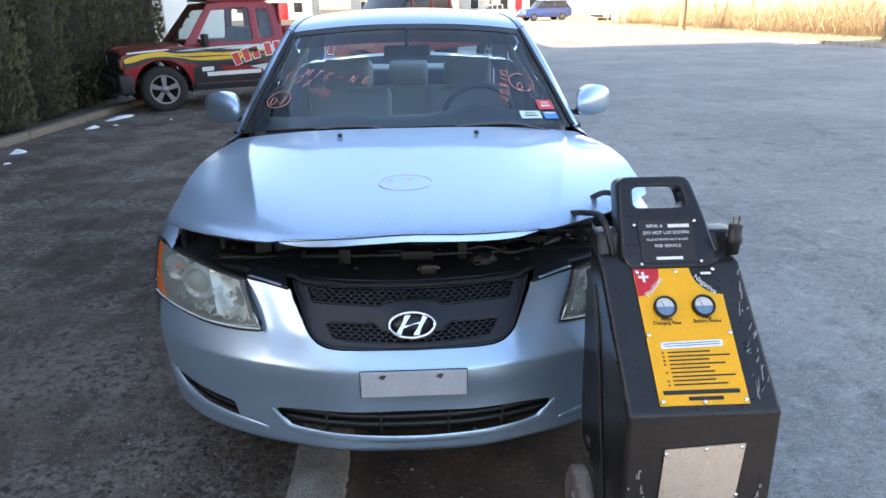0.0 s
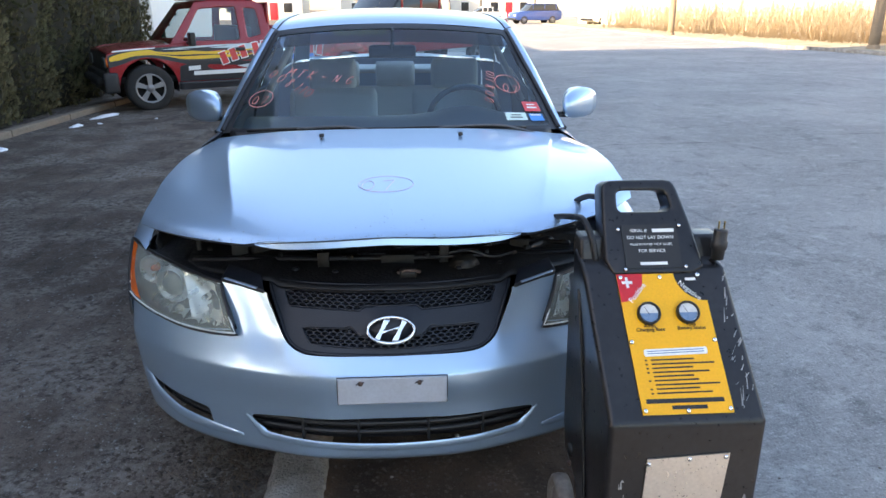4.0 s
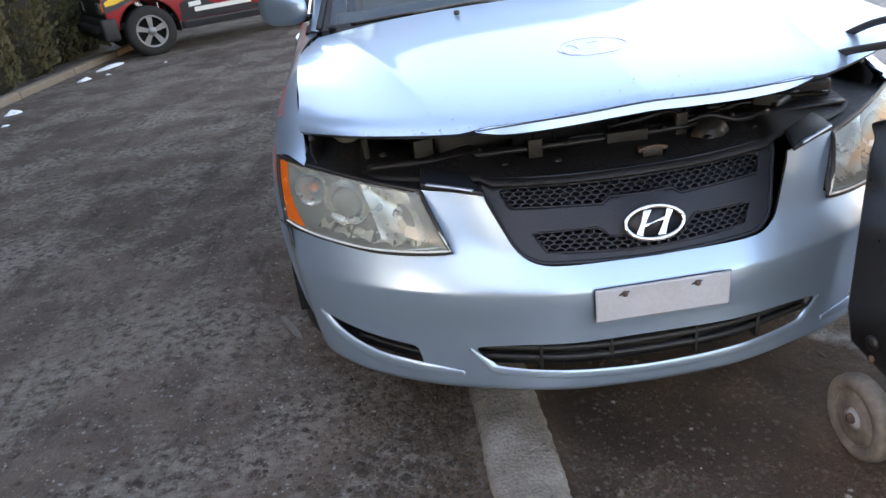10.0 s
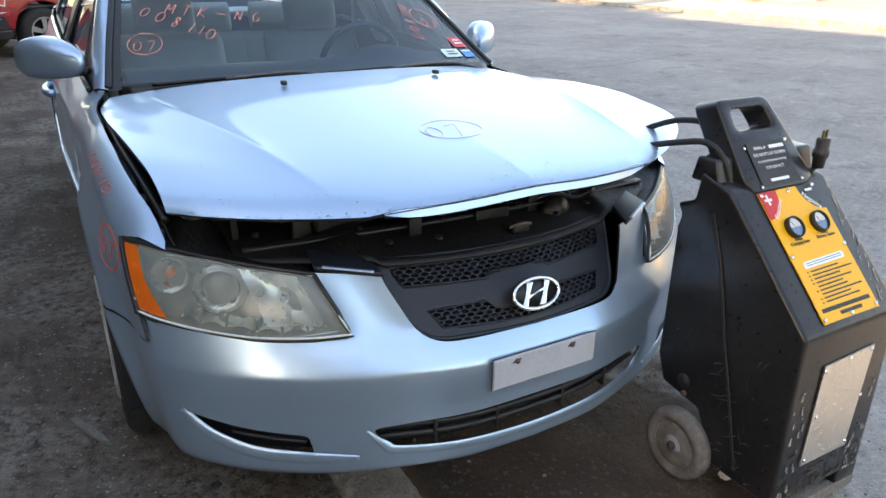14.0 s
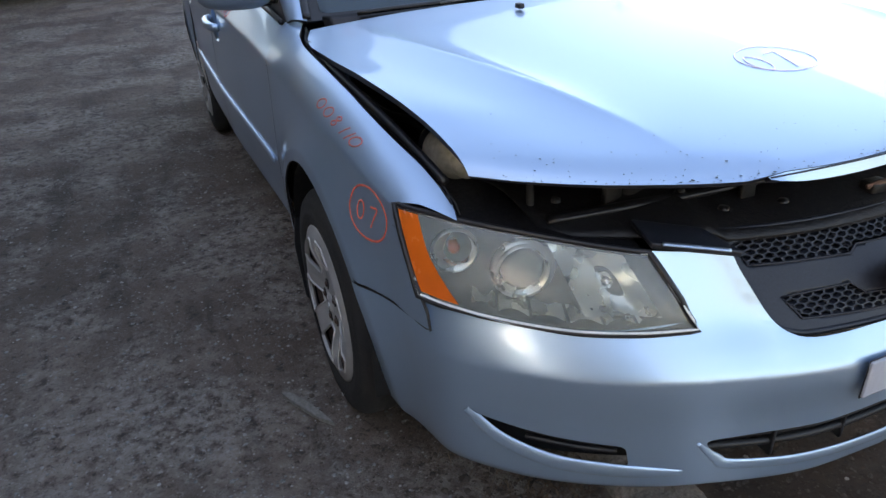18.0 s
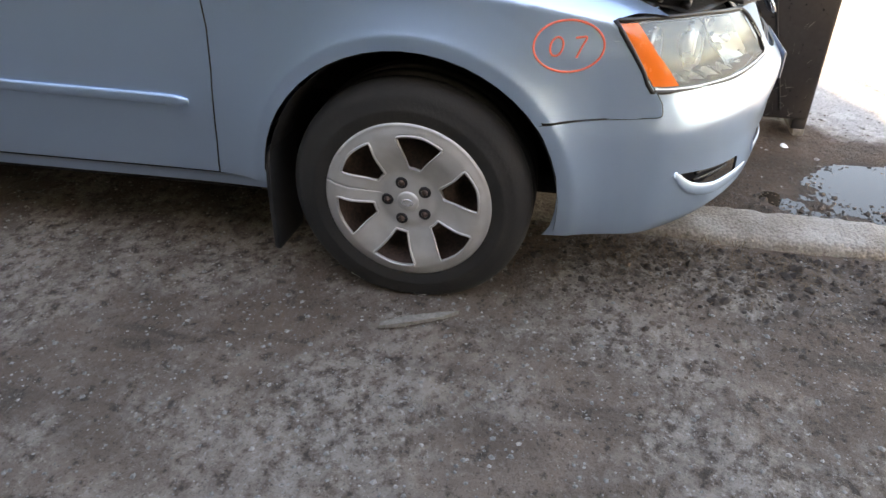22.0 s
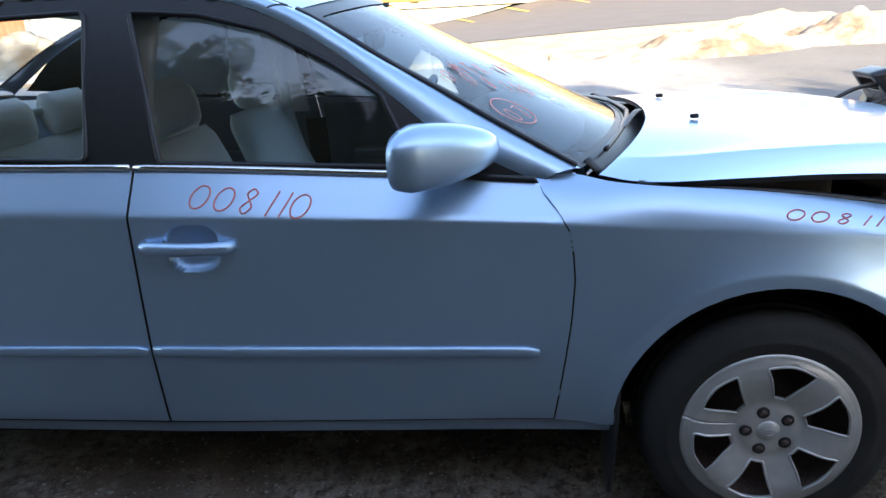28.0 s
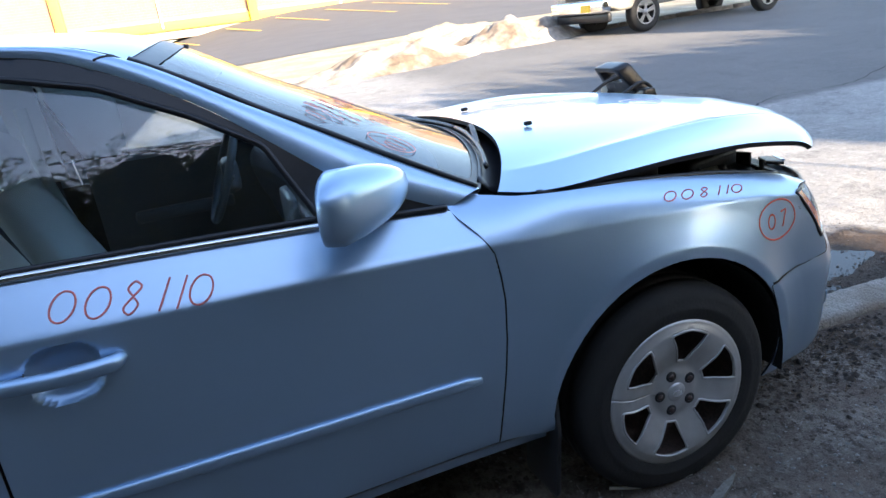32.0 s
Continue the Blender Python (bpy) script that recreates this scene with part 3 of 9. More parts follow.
ws = sheet("windshield", shield_fn, (-1, 1, 0, 1), 40, 30, WINDSHIELD, car, "large curved windshield with red marker writing")
ws.visible_shadow = False
sheet("windshield_border", lambda u, w: tuple(Vector(shield_fn(u, w)) + Vector((0, -0.002, 0.002))), (-1, 1, 0, 1), 60, 60, TRIM, ws, "black ceramic border", outline=[(-1, 0), (1, 0), (1, 1), (-1, 1)], holes=(rounded([(-0.955, 0.055), (0.955, 0.055), (0.955, 0.955), (-0.955, 0.955)], 0.04),))
tint = glass("blue_sun_band", (0.09, 0.13, 0.22))
sheet("sun_band", lambda u, w: tuple(Vector(shield_fn(u, w)) + Vector((0, 0.003, -0.002))), (-0.955, 0.955, 0.87, 0.956), 30, 4, tint, ws, "dark tinted band").visible_shadow = False


def back_fn(u, w):
    i = 72 + w * 15
    k = min(int(i), 88)
    p = inner_rail[k].lerp(inner_rail[k + 1], i - k)
    bow = 1 - u * u
    return (-p.x * u, p.y + (0.05 + 0.08 * w) * bow, p.z + 0.038 * bow * (1 - w))


bw = sheet("rear_window", back_fn, (-1, 1, 0, 1), 24, 16, WINDOW, car, flip=True)
bw.visible_shadow = False


def deck_fn(u, w):
    y = 4.06 + 0.62 * w
    x = (0.68 + 0.06 * math.sin(math.pi * w)) * (1 - 0.06 * w)
    bow = 1 - abs(u) ** 2.5
    return (x * u, y + 0.06 * bow, 1.062 - 0.012 * w + 0.035 * bow)


sheet("trunk_lid", deck_fn, (-1, 1, 0, 1), 24, 16, PAINT, car, thick=0.01)
sheet("tail_panel", lambda u, z: (0.76 * u, 4.72 + 0.08 * (1 - u * u) - 0.05 * abs(z - 0.55), z), (-1, 1, 0.3, 1.06), 24, 14, PAINT, car, "rear fascia", thick=0.01)
for s in (-1, 1):
    sheet("deck_shoulder", lambda u, w: tuple(Vector((s * 0.70, 4.06 + 0.64 * w, 1.062 - 0.012 * w)).lerp(Vector((s * (half(4.06 + 0.64 * w, 1.05)), 4.06 + 0.64 * w, 1.052)), u)), (0, 1, 0, 1), 4, 12, PAINT, car, thick=0.008, flip=s < 0)

# ---- front bumper ----
plan_x = pchip((0, 0), (0.12, 0.15), (0.30, 0.40), (0.46, 0.60), (0.60, 0.74), (0.70, 0.820), (0.85, 0.853), (1.0, 0.880))
plan_y = pchip((0, 0), (0.12, 0.007), (0.30, 0.072), (0.46, 0.165), (0.60, 0.272), (0.70, 0.375), (0.85, 0.52), (1.0, 0.66))
set_back = pchip((0.17, 0.12), (0.215, 0.055), (0.232, 0.030), (0.252, 0.014), (0.30, 0.012), (0.40, 0.010), (0.492, 0.0), (0.508, 0.0004), (0.5125, 0.0022), (0.54, 0.0195), (0.60, 0.062), (0.66, 0.09), (0.74, 0.125))
narrow = pchip((0.17, 0.08), (0.22, 0.050), (0.32, 0.022), (0.45, 0.004), (0.52, 0.0), (0.8, 0.0))


def mirrored(poly):
    return [(-a, b) for a, b in poly][::-1]


def bumper_fn(t, z):
    a = abs(t)
    front = max(0.0, 1 - a ** 2.2)
    edge = min(1, max(0, (a - 0.35) / 0.65))
    x = plan_x(a) - narrow(z) * edge
    y = plan_y(a) + set_back(z) * front + narrow(z) * 0.5 * (1 - front)
    # the raised edge beside the grille and the hollow plane between it and the lamp
    if z > 0.53:
        d = x - (0.295 + (z - 0.585) * 0.475) if z > 0.585 else x - 0.295
        k = min(1.0, (z - 0.53) / 0.05) * (1.0 if d > -0.03 else 0.0)
        y += k * (-0.0035 * math.exp(-((d - 0.002) / 0.014) ** 2) + 0.0025 * math.exp(-((d - 0.060) / 0.034) ** 2))
    # the lip round the wheel opening goes on into the bumper
    d = math.hypot(y - HUB_Y, z - 0.302) - ARCH_R
    if d < 0.129:
        x += arch_lip(d)
    return (math.copysign(x, t) if t else 0.0, y, z)


def at_x(x):
    """The place along the bumper's plan for a half width x."""
    lo, hi = 0.0, 1.0
    for _ in range(30):
        mid = (lo + hi) / 2
        lo, hi = (mid, hi) if plan_x(mid) < abs(x) else (lo, mid)
    return math.copysign((lo + hi) / 2, x)


lamp_hole = [(at_x(0.437), 0.603), (at_x(0.55), 0.592), (at_x(0.70), 0.592), (at_x(0.817), 0.612), (0.72, 0.64), (0.80, 0.80), (at_x(0.482), 0.80), (at_x(0.482), 0.712)]
grille_hole = [(at_x(-0.25), 0.560), (at_x(0.25), 0.560), (at_x(0.295), 0.585), (at_x(0.352), 0.705), (at_x(0.352), 0.82), (at_x(-0.352), 0.82), (at_x(-0.352), 0.705), (at_x(-0.295), 0.585)]
grille_hole = rounded(grille_hole, 0.03, 4)
low_hole = rounded([(at_x(-0.36), 0.300), (0.0, 0.288), (at_x(0.36), 0.300), (at_x(0.415), 0.362), (at_x(0.30), 0.372), (0.0, 0.380), (at_x(-0.30), 0.372), (at_x(-0.415), 0.362)], 0.02)
fog_hole = rounded([(at_x(0.535), 0.300), (at_x(0.545), 0.352), (at_x(0.66), 0.366), (at_x(0.780), 0.388), (at_x(0.735), 0.338), (at_x(0.66), 0.306)], 0.012)
def at_y(y):
    return min(1.0, next((k / 400 for k in range(401) if plan_y(k / 400) >= y), 1.0))


arch_end = [(at_y(HUB_Y - math.sqrt(ARCH_R ** 2 - (z - 0.302) ** 2)), z) for z in (0.212, 0.25, 0.302, 0.35, 0.40, 0.45, 0.50, 0.533)]
bumper_line = [*mirrored(arch_end), (-0.8, 0.213), (-0.4, 0.224), (0, 0.229), (0.4, 0.224), (0.8, 0.213), *arch_end, (0.88, 0.541), (0.712, 0.546), (0.713, 0.60), (0.74, 0.66), (0.80, 0.72), (at_x(0.482), 0.722), (at_x(0.352), 0.708), (at_x(-0.352), 0.708), (at_x(-0.482), 0.722), (-0.80, 0.72), (-0.74, 0.66), (-0.713, 0.60), (-0.712, 0.546), (-0.88, 0.541)]
bumper = sheet("front_bumper", bumper_fn, (-1, 1, 0.205, 0.725), 200, 116, PAINT, car, outline=bumper_line, holes=(grille_hole, low_hole, lamp_hole, mirrored(lamp_hole), fog_hole, mirrored(fog_hole)), thick=0.006)


def behind(depth):
    return lambda t, z: tuple(Vector(bumper_fn(t, z)) + Vector((-math.copysign(depth * 0.5 * min(1, abs(t) * 1.2), t), depth, 0)))


# lower openings: ribs in a dark recess, with a bright lip round them
sheet("lower_intake", behind(0.07), (at_x(-0.46), at_x(0.46), 0.27, 0.40), 30, 8, BLACK, bumper, "dark lower intake")
for z in (0.318, 0.345):
    tube("intake_bar", [tuple(Vector(behind(0.03)(at_x(x), z))) for x in (-0.41, -0.2, 0, 0.2, 0.41)], 0.008, BLACK, bumper, sides=8, n=30)
for x in (-0.26, -0.1, 0.1, 0.26):
    part("intake_rib", block((0.008, 0.05, 0.085), (x, behind(0.045)(at_x(x), 0.33)[1], 0.33), 0.002), BLACK, bumper)


def rim(name, poly, fn, r, mat, parent, label="", lift=0.0, sides=8, n=None):
    """A bead along the outline of an opening."""
    pts = []
    m = len(poly)
    for i in range(m):
        a, b = Vector(poly[i]), Vector(poly[(i + 1) % m])
        k = max(1, int((b - a).length / 0.018))
        pts += [fn(*a.lerp(b, j / k)) for j in range(k)]
    pts = [Vector(p) + Vector((0, -lift, 0)) for p in pts]
    return tube(name, pts, r, mat, parent, label, sides=sides, closed=True)


tube("intake_lip", [bumper_fn(at_x(x), z) for x, z in ((-0.422, 0.358), (-0.385, 0.318), (-0.35, 0.297), (-0.2, 0.288), (0, 0.284), (0.2, 0.288), (0.35, 0.297), (0.385, 0.318), (0.422, 0.358))], 0.0120, PAINT, bumper, sides=14, n=60, flat=0.30, up=(0, -1, 0), taper=lambda t: 0.35 + 0.65 * min(1, 6 * min(t, 1 - t)))
for s in (-1, 1):
    hole = fog_hole if s > 0 else mirrored(fog_hole)
    sheet("fog_recess", behind(0.05), (min(a for a, b in hole) - 0.02, max(a for a, b in hole) + 0.02, 0.28, 0.43), 14, 8, BLACK, bumper, "black ribbed corner vent")
    for z in (0.325, 0.345, 0.365):
        tube("vent_bar", [behind(0.022)(s * at_x(x), z + 0.10 * (x - 0.6)) for x in (0.55, 0.62, 0.70)], 0.005, BLACK, bumper, sides=6, n=14)
    tube("vent_lip", [bumper_fn(s * at_x(x), z) for x, z in ((0.787, 0.392), (0.740, 0.336), (0.665, 0.302), (0.58, 0.292), (0.50, 0.287), (0.44, 0.284))], 0.0175, PAINT, bumper, "painted blade under the vent", sides=14, n=40, flat=0.32, up=(s * 0.45, -0.85, 0), taper=lambda t: 0.25 + 0.75 * math.sin(math.pi * min(1, 0.08 + 0.9 * t)) ** 0.7)

# plate bracket
pb = part("plate_bracket", block((0.298, 0.008, 0.080), (0.001, -0.006, 0.478), 0.004), PLATE, bumper, "blank grey plate holder", smooth=False)
for x in (-0.085, 0.075):
    lathe("plate_bolt", [(0.0, -0.012), (0.006, -0.011), (0.007, -0.006), (0.006, 0.0)], RUST, pb, n=10, axis="y", at=(x, -0.004, 0.503))
    tube("bolt_scar", [(x - 0.012, -0.011, 0.500), (x - 0.004, -0.012, 0.506), (x + 0.010, -0.011, 0.507)], 0.0018, GRILLE_BLACK, pb, sides=6)
rim("bracket_edge", [(-0.149, 0.437), (0.151, 0.437), (0.151, 0.519), (-0.149, 0.519)], lambda a, b: (a, -0.004, b), 0.0014, GRILLE_BLACK, pb)

# ---- grille ----
grille = part("grille", bmesh.new(), GRILLE_BLACK, car, "dull dark plastic grille with honeycomb mesh")


def grille_fn(u, z):
    """u is x; a face that leans back with height."""
    return (u, 0.033 + 0.52 * u * u + (z - 0.555) * 0.78 + 0.012 - 0.02 * math.exp(-(u / 0.09) ** 2 - ((z - 0.63) / 0.05) ** 2), z)


grille_line = [(-0.246, 0.556), (0.246, 0.556), (0.292, 0.578), (0.352, 0.704), (0.345, 0.716), (-0.345, 0.716), (-0.352, 0.704), (-0.292, 0.578)]
grille_line = rounded(grille_line, 0.03, 4)
mesh_up = [(-0.29, 0.662), (-0.09, 0.660), (-0.07, 0.672), (0.07, 0.672), (0.09, 0.660), (0.29, 0.662), (0.305, 0.694), (0.28, 0.700), (-0.28, 0.700), (-0.305, 0.694)]
mesh_low = [(-0.225, 0.578), (-0.08, 0.574), (0.08, 0.574), (0.225, 0.578), (0.25, 0.612), (0.11, 0.618), (0.085, 0.60), (-0.085, 0.60), (-0.11, 0.618), (-0.25, 0.612)]
sheet("grille_panel", grille_fn, (-0.36, 0.36, 0.55, 0.72), 110, 34, GRILLE_BLACK, grille, outline=grille_line, holes=(mesh_up, mesh_low), thick=0.012)
rim("grille_edge", grille_line, grille_fn, 0.006, GRILLE_BLACK, grille, lift=-0.002)
for poly in (mesh_up, mesh_low):
    rim("mesh_frame", poly, grille_fn, 0.0022, GRILLE_BLACK, grille, lift=0.0005)
    verts, faces = [], []
    r, dz = 0.0122, 0.0078
    row = 0
    z = 0.570
    while z < 0.71:
        x = -0.32 + (0.0112 if row % 2 else 0)
        while x < 0.33:
            if inside((x, z), poly):
                b0 = len(verts)
                for k in range(6):
                    a = math.pi / 3 * k + math.pi / 6
                    for q in (1.0, 0.80):
                        for d in (0.004, 0.014):
                            g = grille_fn(x + r * q * 1.06 * math.cos(a), z + r * q * 0.46 * math.sin(a))
                            verts.append((g[0], g[1] + d, g[2]))
                for k in range(6):
                    i, j = b0 + 4 * k, b0 + 4 * ((k + 1) % 6)
                    faces += [[i, j, j + 2, i + 2], [i + 2, j + 2, j + 3, i + 3]]
            x += 0.0224
        z += dz
        row += 1
    link("honeycomb_mesh", data("honeycomb_mesh", verts, faces), GRILLE_BLACK, grille, smooth=False)
sheet("grille_backing", lambda u, z: tuple(Vector(grille_fn(u, z)) + Vector((0, 0.045, 0))), (-0.33, 0.33, 0.56, 0.71), 8, 6, CAVITY, grille)
# badge: a bright oval ring with a slanted bar shape
badge = part("badge", bmesh.new(), CHROME, grille, "chrome oval badge")


def badge_at(a, b, d=0.0):
    return (1.18 * a, 0.058 - d + b * 0.62, 0.634 + 1.08 * b)


ring = [Vector(badge_at(0.054 * math.cos(2 * math.pi * k / 40), 0.0285 * math.sin(2 * math.pi * k / 40), 0.012)) for k in range(40)]
tube("badge_ring", ring, 0.0052, CHROME, badge, sides=8, closed=True)
part("badge_plate", prism([(0.052 * math.cos(2 * math.pi * k / 32), 0.027 * math.sin(2 * math.pi * k / 32)) for k in range(32)], -0.006, lambda a, b, c: badge_at(a, b, 0.006 + c)), GRILLE_BLACK, badge)


def badge_stroke(x0, x1, w0, w1):
    """A leaning stroke with a curved waist: half widths w0 at its ends and w1 in its middle."""
    left, right = [], []
    for k in range(9):
        t = k / 8
        b = -0.0225 + 0.045 * t
        c = x0 + (x1 - x0) * t
        w = w1 + (w0 - w1) * abs(2 * t - 1) ** 1.6
        left.append((c - w, b))
        right.append((c + w, b))
    return left + right[::-1]


for x0, x1 in ((-0.0340, -0.0090), (0.0090, 0.0340)):
    part("badge_bar", prism(badge_stroke(x0, x1, 0.0078, 0.0050), 0.008, lambda a, b, c: badge_at(a, b, 0.006 + c), 0.0012), CHROME, badge)
part("badge_bar", prism([(-0.024, -0.0090), (-0.008, -0.0030), (0.006, 0.0015), (0.026, 0.0020), (0.024, 0.0090), (0.008, 0.0045), (-0.006, 0.0000), (-0.026, -0.0010)], 0.007, lambda a, b, c: badge_at(a, b, 0.006 + c), 0.001), CHROME, badge)

# ---- headlamps ----
lamp_low = spline([(0.436, 0.124, 0.600), (0.52, 0.165, 0.592), (0.62, 0.225, 0.590), (0.72, 0.305, 0.597), (0.79, 0.375, 0.606), (0.829, 0.423, 0.615)], 40)
lamp_top = spline([(0.486, 0.212, 0.716), (0.57, 0.262, 0.728), (0.66, 0.33, 0.741), (0.742, 0.405, 0.750), (0.795, 0.466, 0.756), (0.832, 0.521, 0.759)], 40)


def lens_fn(t, v, depth=0.0, bulge=0.016):
    i = min(int(t * 39), 38)
    a, b = lamp_low[i].lerp(lamp_low[i + 1], t * 39 - i), lamp_top[i].lerp(lamp_top[i + 1], t * 39 - i)
    p = a.lerp(b, v)
    n = Vector((0.35 + 0.5 * t, -0.85 + 0.3 * t, 0.25)).normalized()
    k = bulge * math.sin(math.pi * v) ** 0.7 * math.sin(math.pi * min(1, max(0, 0.06 + 0.9 * t))) ** 0.5 - depth
    q = p + n * k
    return (-q.x, q.y, q.z)


for flip_side in (False, True):
    s = 1 if flip_side else -1

    def own(p):
        return (p[0] if s < 0 else -p[0], p[1], p[2])
    lamp = part("headlamp", bmesh.new(), LENS, car, "hazy headlamp with amber corner reflector")
    sheet("lamp_lens", lens_fn, (0, 1, 0, 1), 40, 16, LENS, lamp, "yellowed clear lens", mirror=flip_side, flip=True).visible_shadow = False
    sheet("lamp_housing", lambda t, v: lens_fn(t, v, 0.065 * (math.sin(math.pi * v) ** 0.4) * (math.sin(math.pi * min(1, max(0, t))) ** 0.3), 0.0), (0, 1, 0, 1), 30, 12, LAMP_BODY, lamp, "grey inner housing", mirror=flip_side, flip=True)
    edge = [Vector(own(lens_fn(t / 30, 0, -0.005))) for t in range(31)] + [Vector(own(lens_fn(1, v / 8, -0.002))) for v in range(1, 9)] + [Vector(own(lens_fn(1 - t / 30, 1, -0.001))) for t in range(1, 31)] + [Vector(own(lens_fn(0, 1 - v / 8, -0.005))) for v in range(1, 8)]
    tube("lamp_rim", edge, 0.0027, LENS_EDGE, lamp, "bright moulded lens edge", sides=6, closed=True)
    tube("lamp_seal", [p + Vector((s * (0.002 if abs(p.x) > 0.8 else -0.002 if abs(p.x) < 0.5 else 0.0), 0.002, -0.0048 if p.z < 0.64 else 0.002)) for p in edge], 0.0058, TRIM, lamp, "black rubber seal", sides=6, closed=True)
    sheet("amber_reflector", lambda t, v: lens_fn(t, v, -0.0012, 0.016), (0.74, 0.985, 0.04, 0.96), 16, 12, AMBER, lamp, "amber side reflector", outline=[(0.985, 0.04), (0.985, 0.96), (0.845, 0.96), (0.83, 0.6), (0.82, 0.5), (0.75, 0.04)], mirror=flip_side, flip=True)
    face = Vector((s * 0.30, -0.94, 0.10)).normalized()
    turn = face.to_track_quat("Z", "Y").to_matrix().to_4x4()
    # turn lamp bowl beside the amber strip, projector in its bright ring, and the faceted high beam
    for t, v, r, d in ((0.735, 0.60, 0.041, 0.030), (0.475, 0.56, 0.047, 0.020)):
        c = Vector(own(lens_fn(t, v, d, 0.0)))
        bowl = lathe("lamp_bowl", [(r * 0.98, 0.010), (r * 1.08, 0.006), (r * 1.10, 0.000), (r * 0.98, 0.002), (r * 0.84, -0.016), (r * 0.55, -0.032), (0.0, -0.04)], REFLECTOR, lamp, "round reflector bowl", n=32, axis="z")
        bowl.matrix_local = Matrix.Translation(c) @ turn
        if t > 0.6:
            bulb = lathe("lamp_bulb", [(0.0, 0.004), (r * 0.20, 0.000), (r * 0.28, -0.010), (r * 0.30, -0.030), (0.0, -0.034)], AMBER, lamp, "small amber bulb", n=16, axis="z")
        else:
            ring_o = lathe("projector_ring", [(r * 1.10, 0.004), (r * 1.20, 0.000), (r * 1.28, -0.006), (r * 1.22, -0.016)], REFLECTOR, lamp, "bright projector ring", n=36, axis="z")
            ring_o.matrix_local = Matrix.Translation(c) @ turn
            bulb = lathe("projector_eye", [(0.0, 0.014), (r * 0.36, 0.012), (r * 0.66, 0.005), (r * 0.86, -0.008), (0.0, -0.024)], EYE, lamp, "clear projector eye", n=24, axis="z")
        bulb.matrix_local = Matrix.Translation(c) @ turn
    facets = sheet("beam_reflector", lambda a, v: lens_fn(a, v, 0.018 + 0.042 * math.sin(math.pi * (a - 0.10) / 0.25) * math.sin(math.pi * v) + 0.0005 * math.sin(a * 110), 0.0), (0.10, 0.35, 0.12, 0.93), 42, 14, REFLECTOR, lamp, "fluted high beam reflector", mirror=flip_side, flip=True)
    beam_c = Vector(own(lens_fn(0.225, 0.55, 0.034, 0.0)))
    beam = lathe("lamp_bulb", [(0.0, 0.022), (0.010, 0.018), (0.012, 0.0), (0.012, -0.02), (0.0, -0.024)], CHROME, lamp, "capped beam bulb", n=14, axis="z")
    beam.matrix_local = Matrix.Translation(beam_c) @ turn
    for k in range(6):
        t0 = 0.10 + 0.105 * k
        sheet("lower_reflector", lambda a, v: lens_fn(a, v, 0.016 + 0.030 * (v - 0.03) / 0.16 + 0.008 * math.sin(math.pi * (a - t0) / 0.095), 0.0), (t0, t0 + 0.095, 0.03, 0.19), 6, 4, REFLECTOR, lamp, mirror=flip_side, flip=True)
    # painted ledge with black cap between grille and lamp
    part("corner_cap", prism([(0.350, 0.0), (0.484, 0.0), (0.476, 0.075), (0.372, 0.068)], 0.012, lambda a, b, c: (s * a, 0.135 + 0.55 * (a - 0.35) + b, 0.712 + 0.10 * (a - 0.35) + 0.20 * b + c), 0.003), GRILLE_BLACK, car, "dark plastic corner cap")
    tube("cap_strip", [(s * 0.372, 0.142, 0.7285), (s * 0.42, 0.170, 0.733), (s * 0.47, 0.198, 0.738)], 0.006, PAINT, car, sides=6, flat=0.5)

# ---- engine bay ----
# metal darkened in its colour too, for the shade under the hood
GREY_METAL = material("grimy_shaded_metal", (0.016, 0.0155, 0.015), rough=0.45, metal=0.4, vary=0.4, scale=20, fine=120, bump=0.001)
bay = part("engine_bay", bmesh.new(), DARK, car, "grimy engine bay, coloured dark for the shade under the raised hood")


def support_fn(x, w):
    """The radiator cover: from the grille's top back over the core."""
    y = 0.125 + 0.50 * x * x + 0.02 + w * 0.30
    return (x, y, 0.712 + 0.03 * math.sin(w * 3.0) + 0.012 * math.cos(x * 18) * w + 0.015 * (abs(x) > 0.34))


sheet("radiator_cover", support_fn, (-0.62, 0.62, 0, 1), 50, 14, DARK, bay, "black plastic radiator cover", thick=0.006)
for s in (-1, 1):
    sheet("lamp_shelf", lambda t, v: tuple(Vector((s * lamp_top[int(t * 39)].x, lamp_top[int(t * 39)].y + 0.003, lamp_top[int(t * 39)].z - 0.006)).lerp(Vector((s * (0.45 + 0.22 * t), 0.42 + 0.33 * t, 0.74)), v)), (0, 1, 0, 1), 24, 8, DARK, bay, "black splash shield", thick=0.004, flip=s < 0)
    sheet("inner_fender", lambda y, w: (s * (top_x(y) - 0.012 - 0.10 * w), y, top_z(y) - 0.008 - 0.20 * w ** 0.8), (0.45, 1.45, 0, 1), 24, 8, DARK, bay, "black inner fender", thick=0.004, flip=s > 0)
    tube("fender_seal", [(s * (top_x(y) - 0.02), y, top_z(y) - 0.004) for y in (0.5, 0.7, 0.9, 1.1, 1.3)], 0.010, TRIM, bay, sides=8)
# added panels that close the view through to the sunlit ground
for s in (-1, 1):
    part("splash_guard", block((0.36, 0.008, 0.40), (s * 0.655, 0.568, 0.42), 0.003), CAVITY, bay, "black panel added ahead of the wheel to block daylight")
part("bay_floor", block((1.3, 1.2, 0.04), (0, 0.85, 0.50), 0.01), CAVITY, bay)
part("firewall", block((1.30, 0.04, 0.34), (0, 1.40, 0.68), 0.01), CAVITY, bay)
# made bulky so that no daylight shows through below the hood
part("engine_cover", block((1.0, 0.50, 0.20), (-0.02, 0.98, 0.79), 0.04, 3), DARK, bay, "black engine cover")
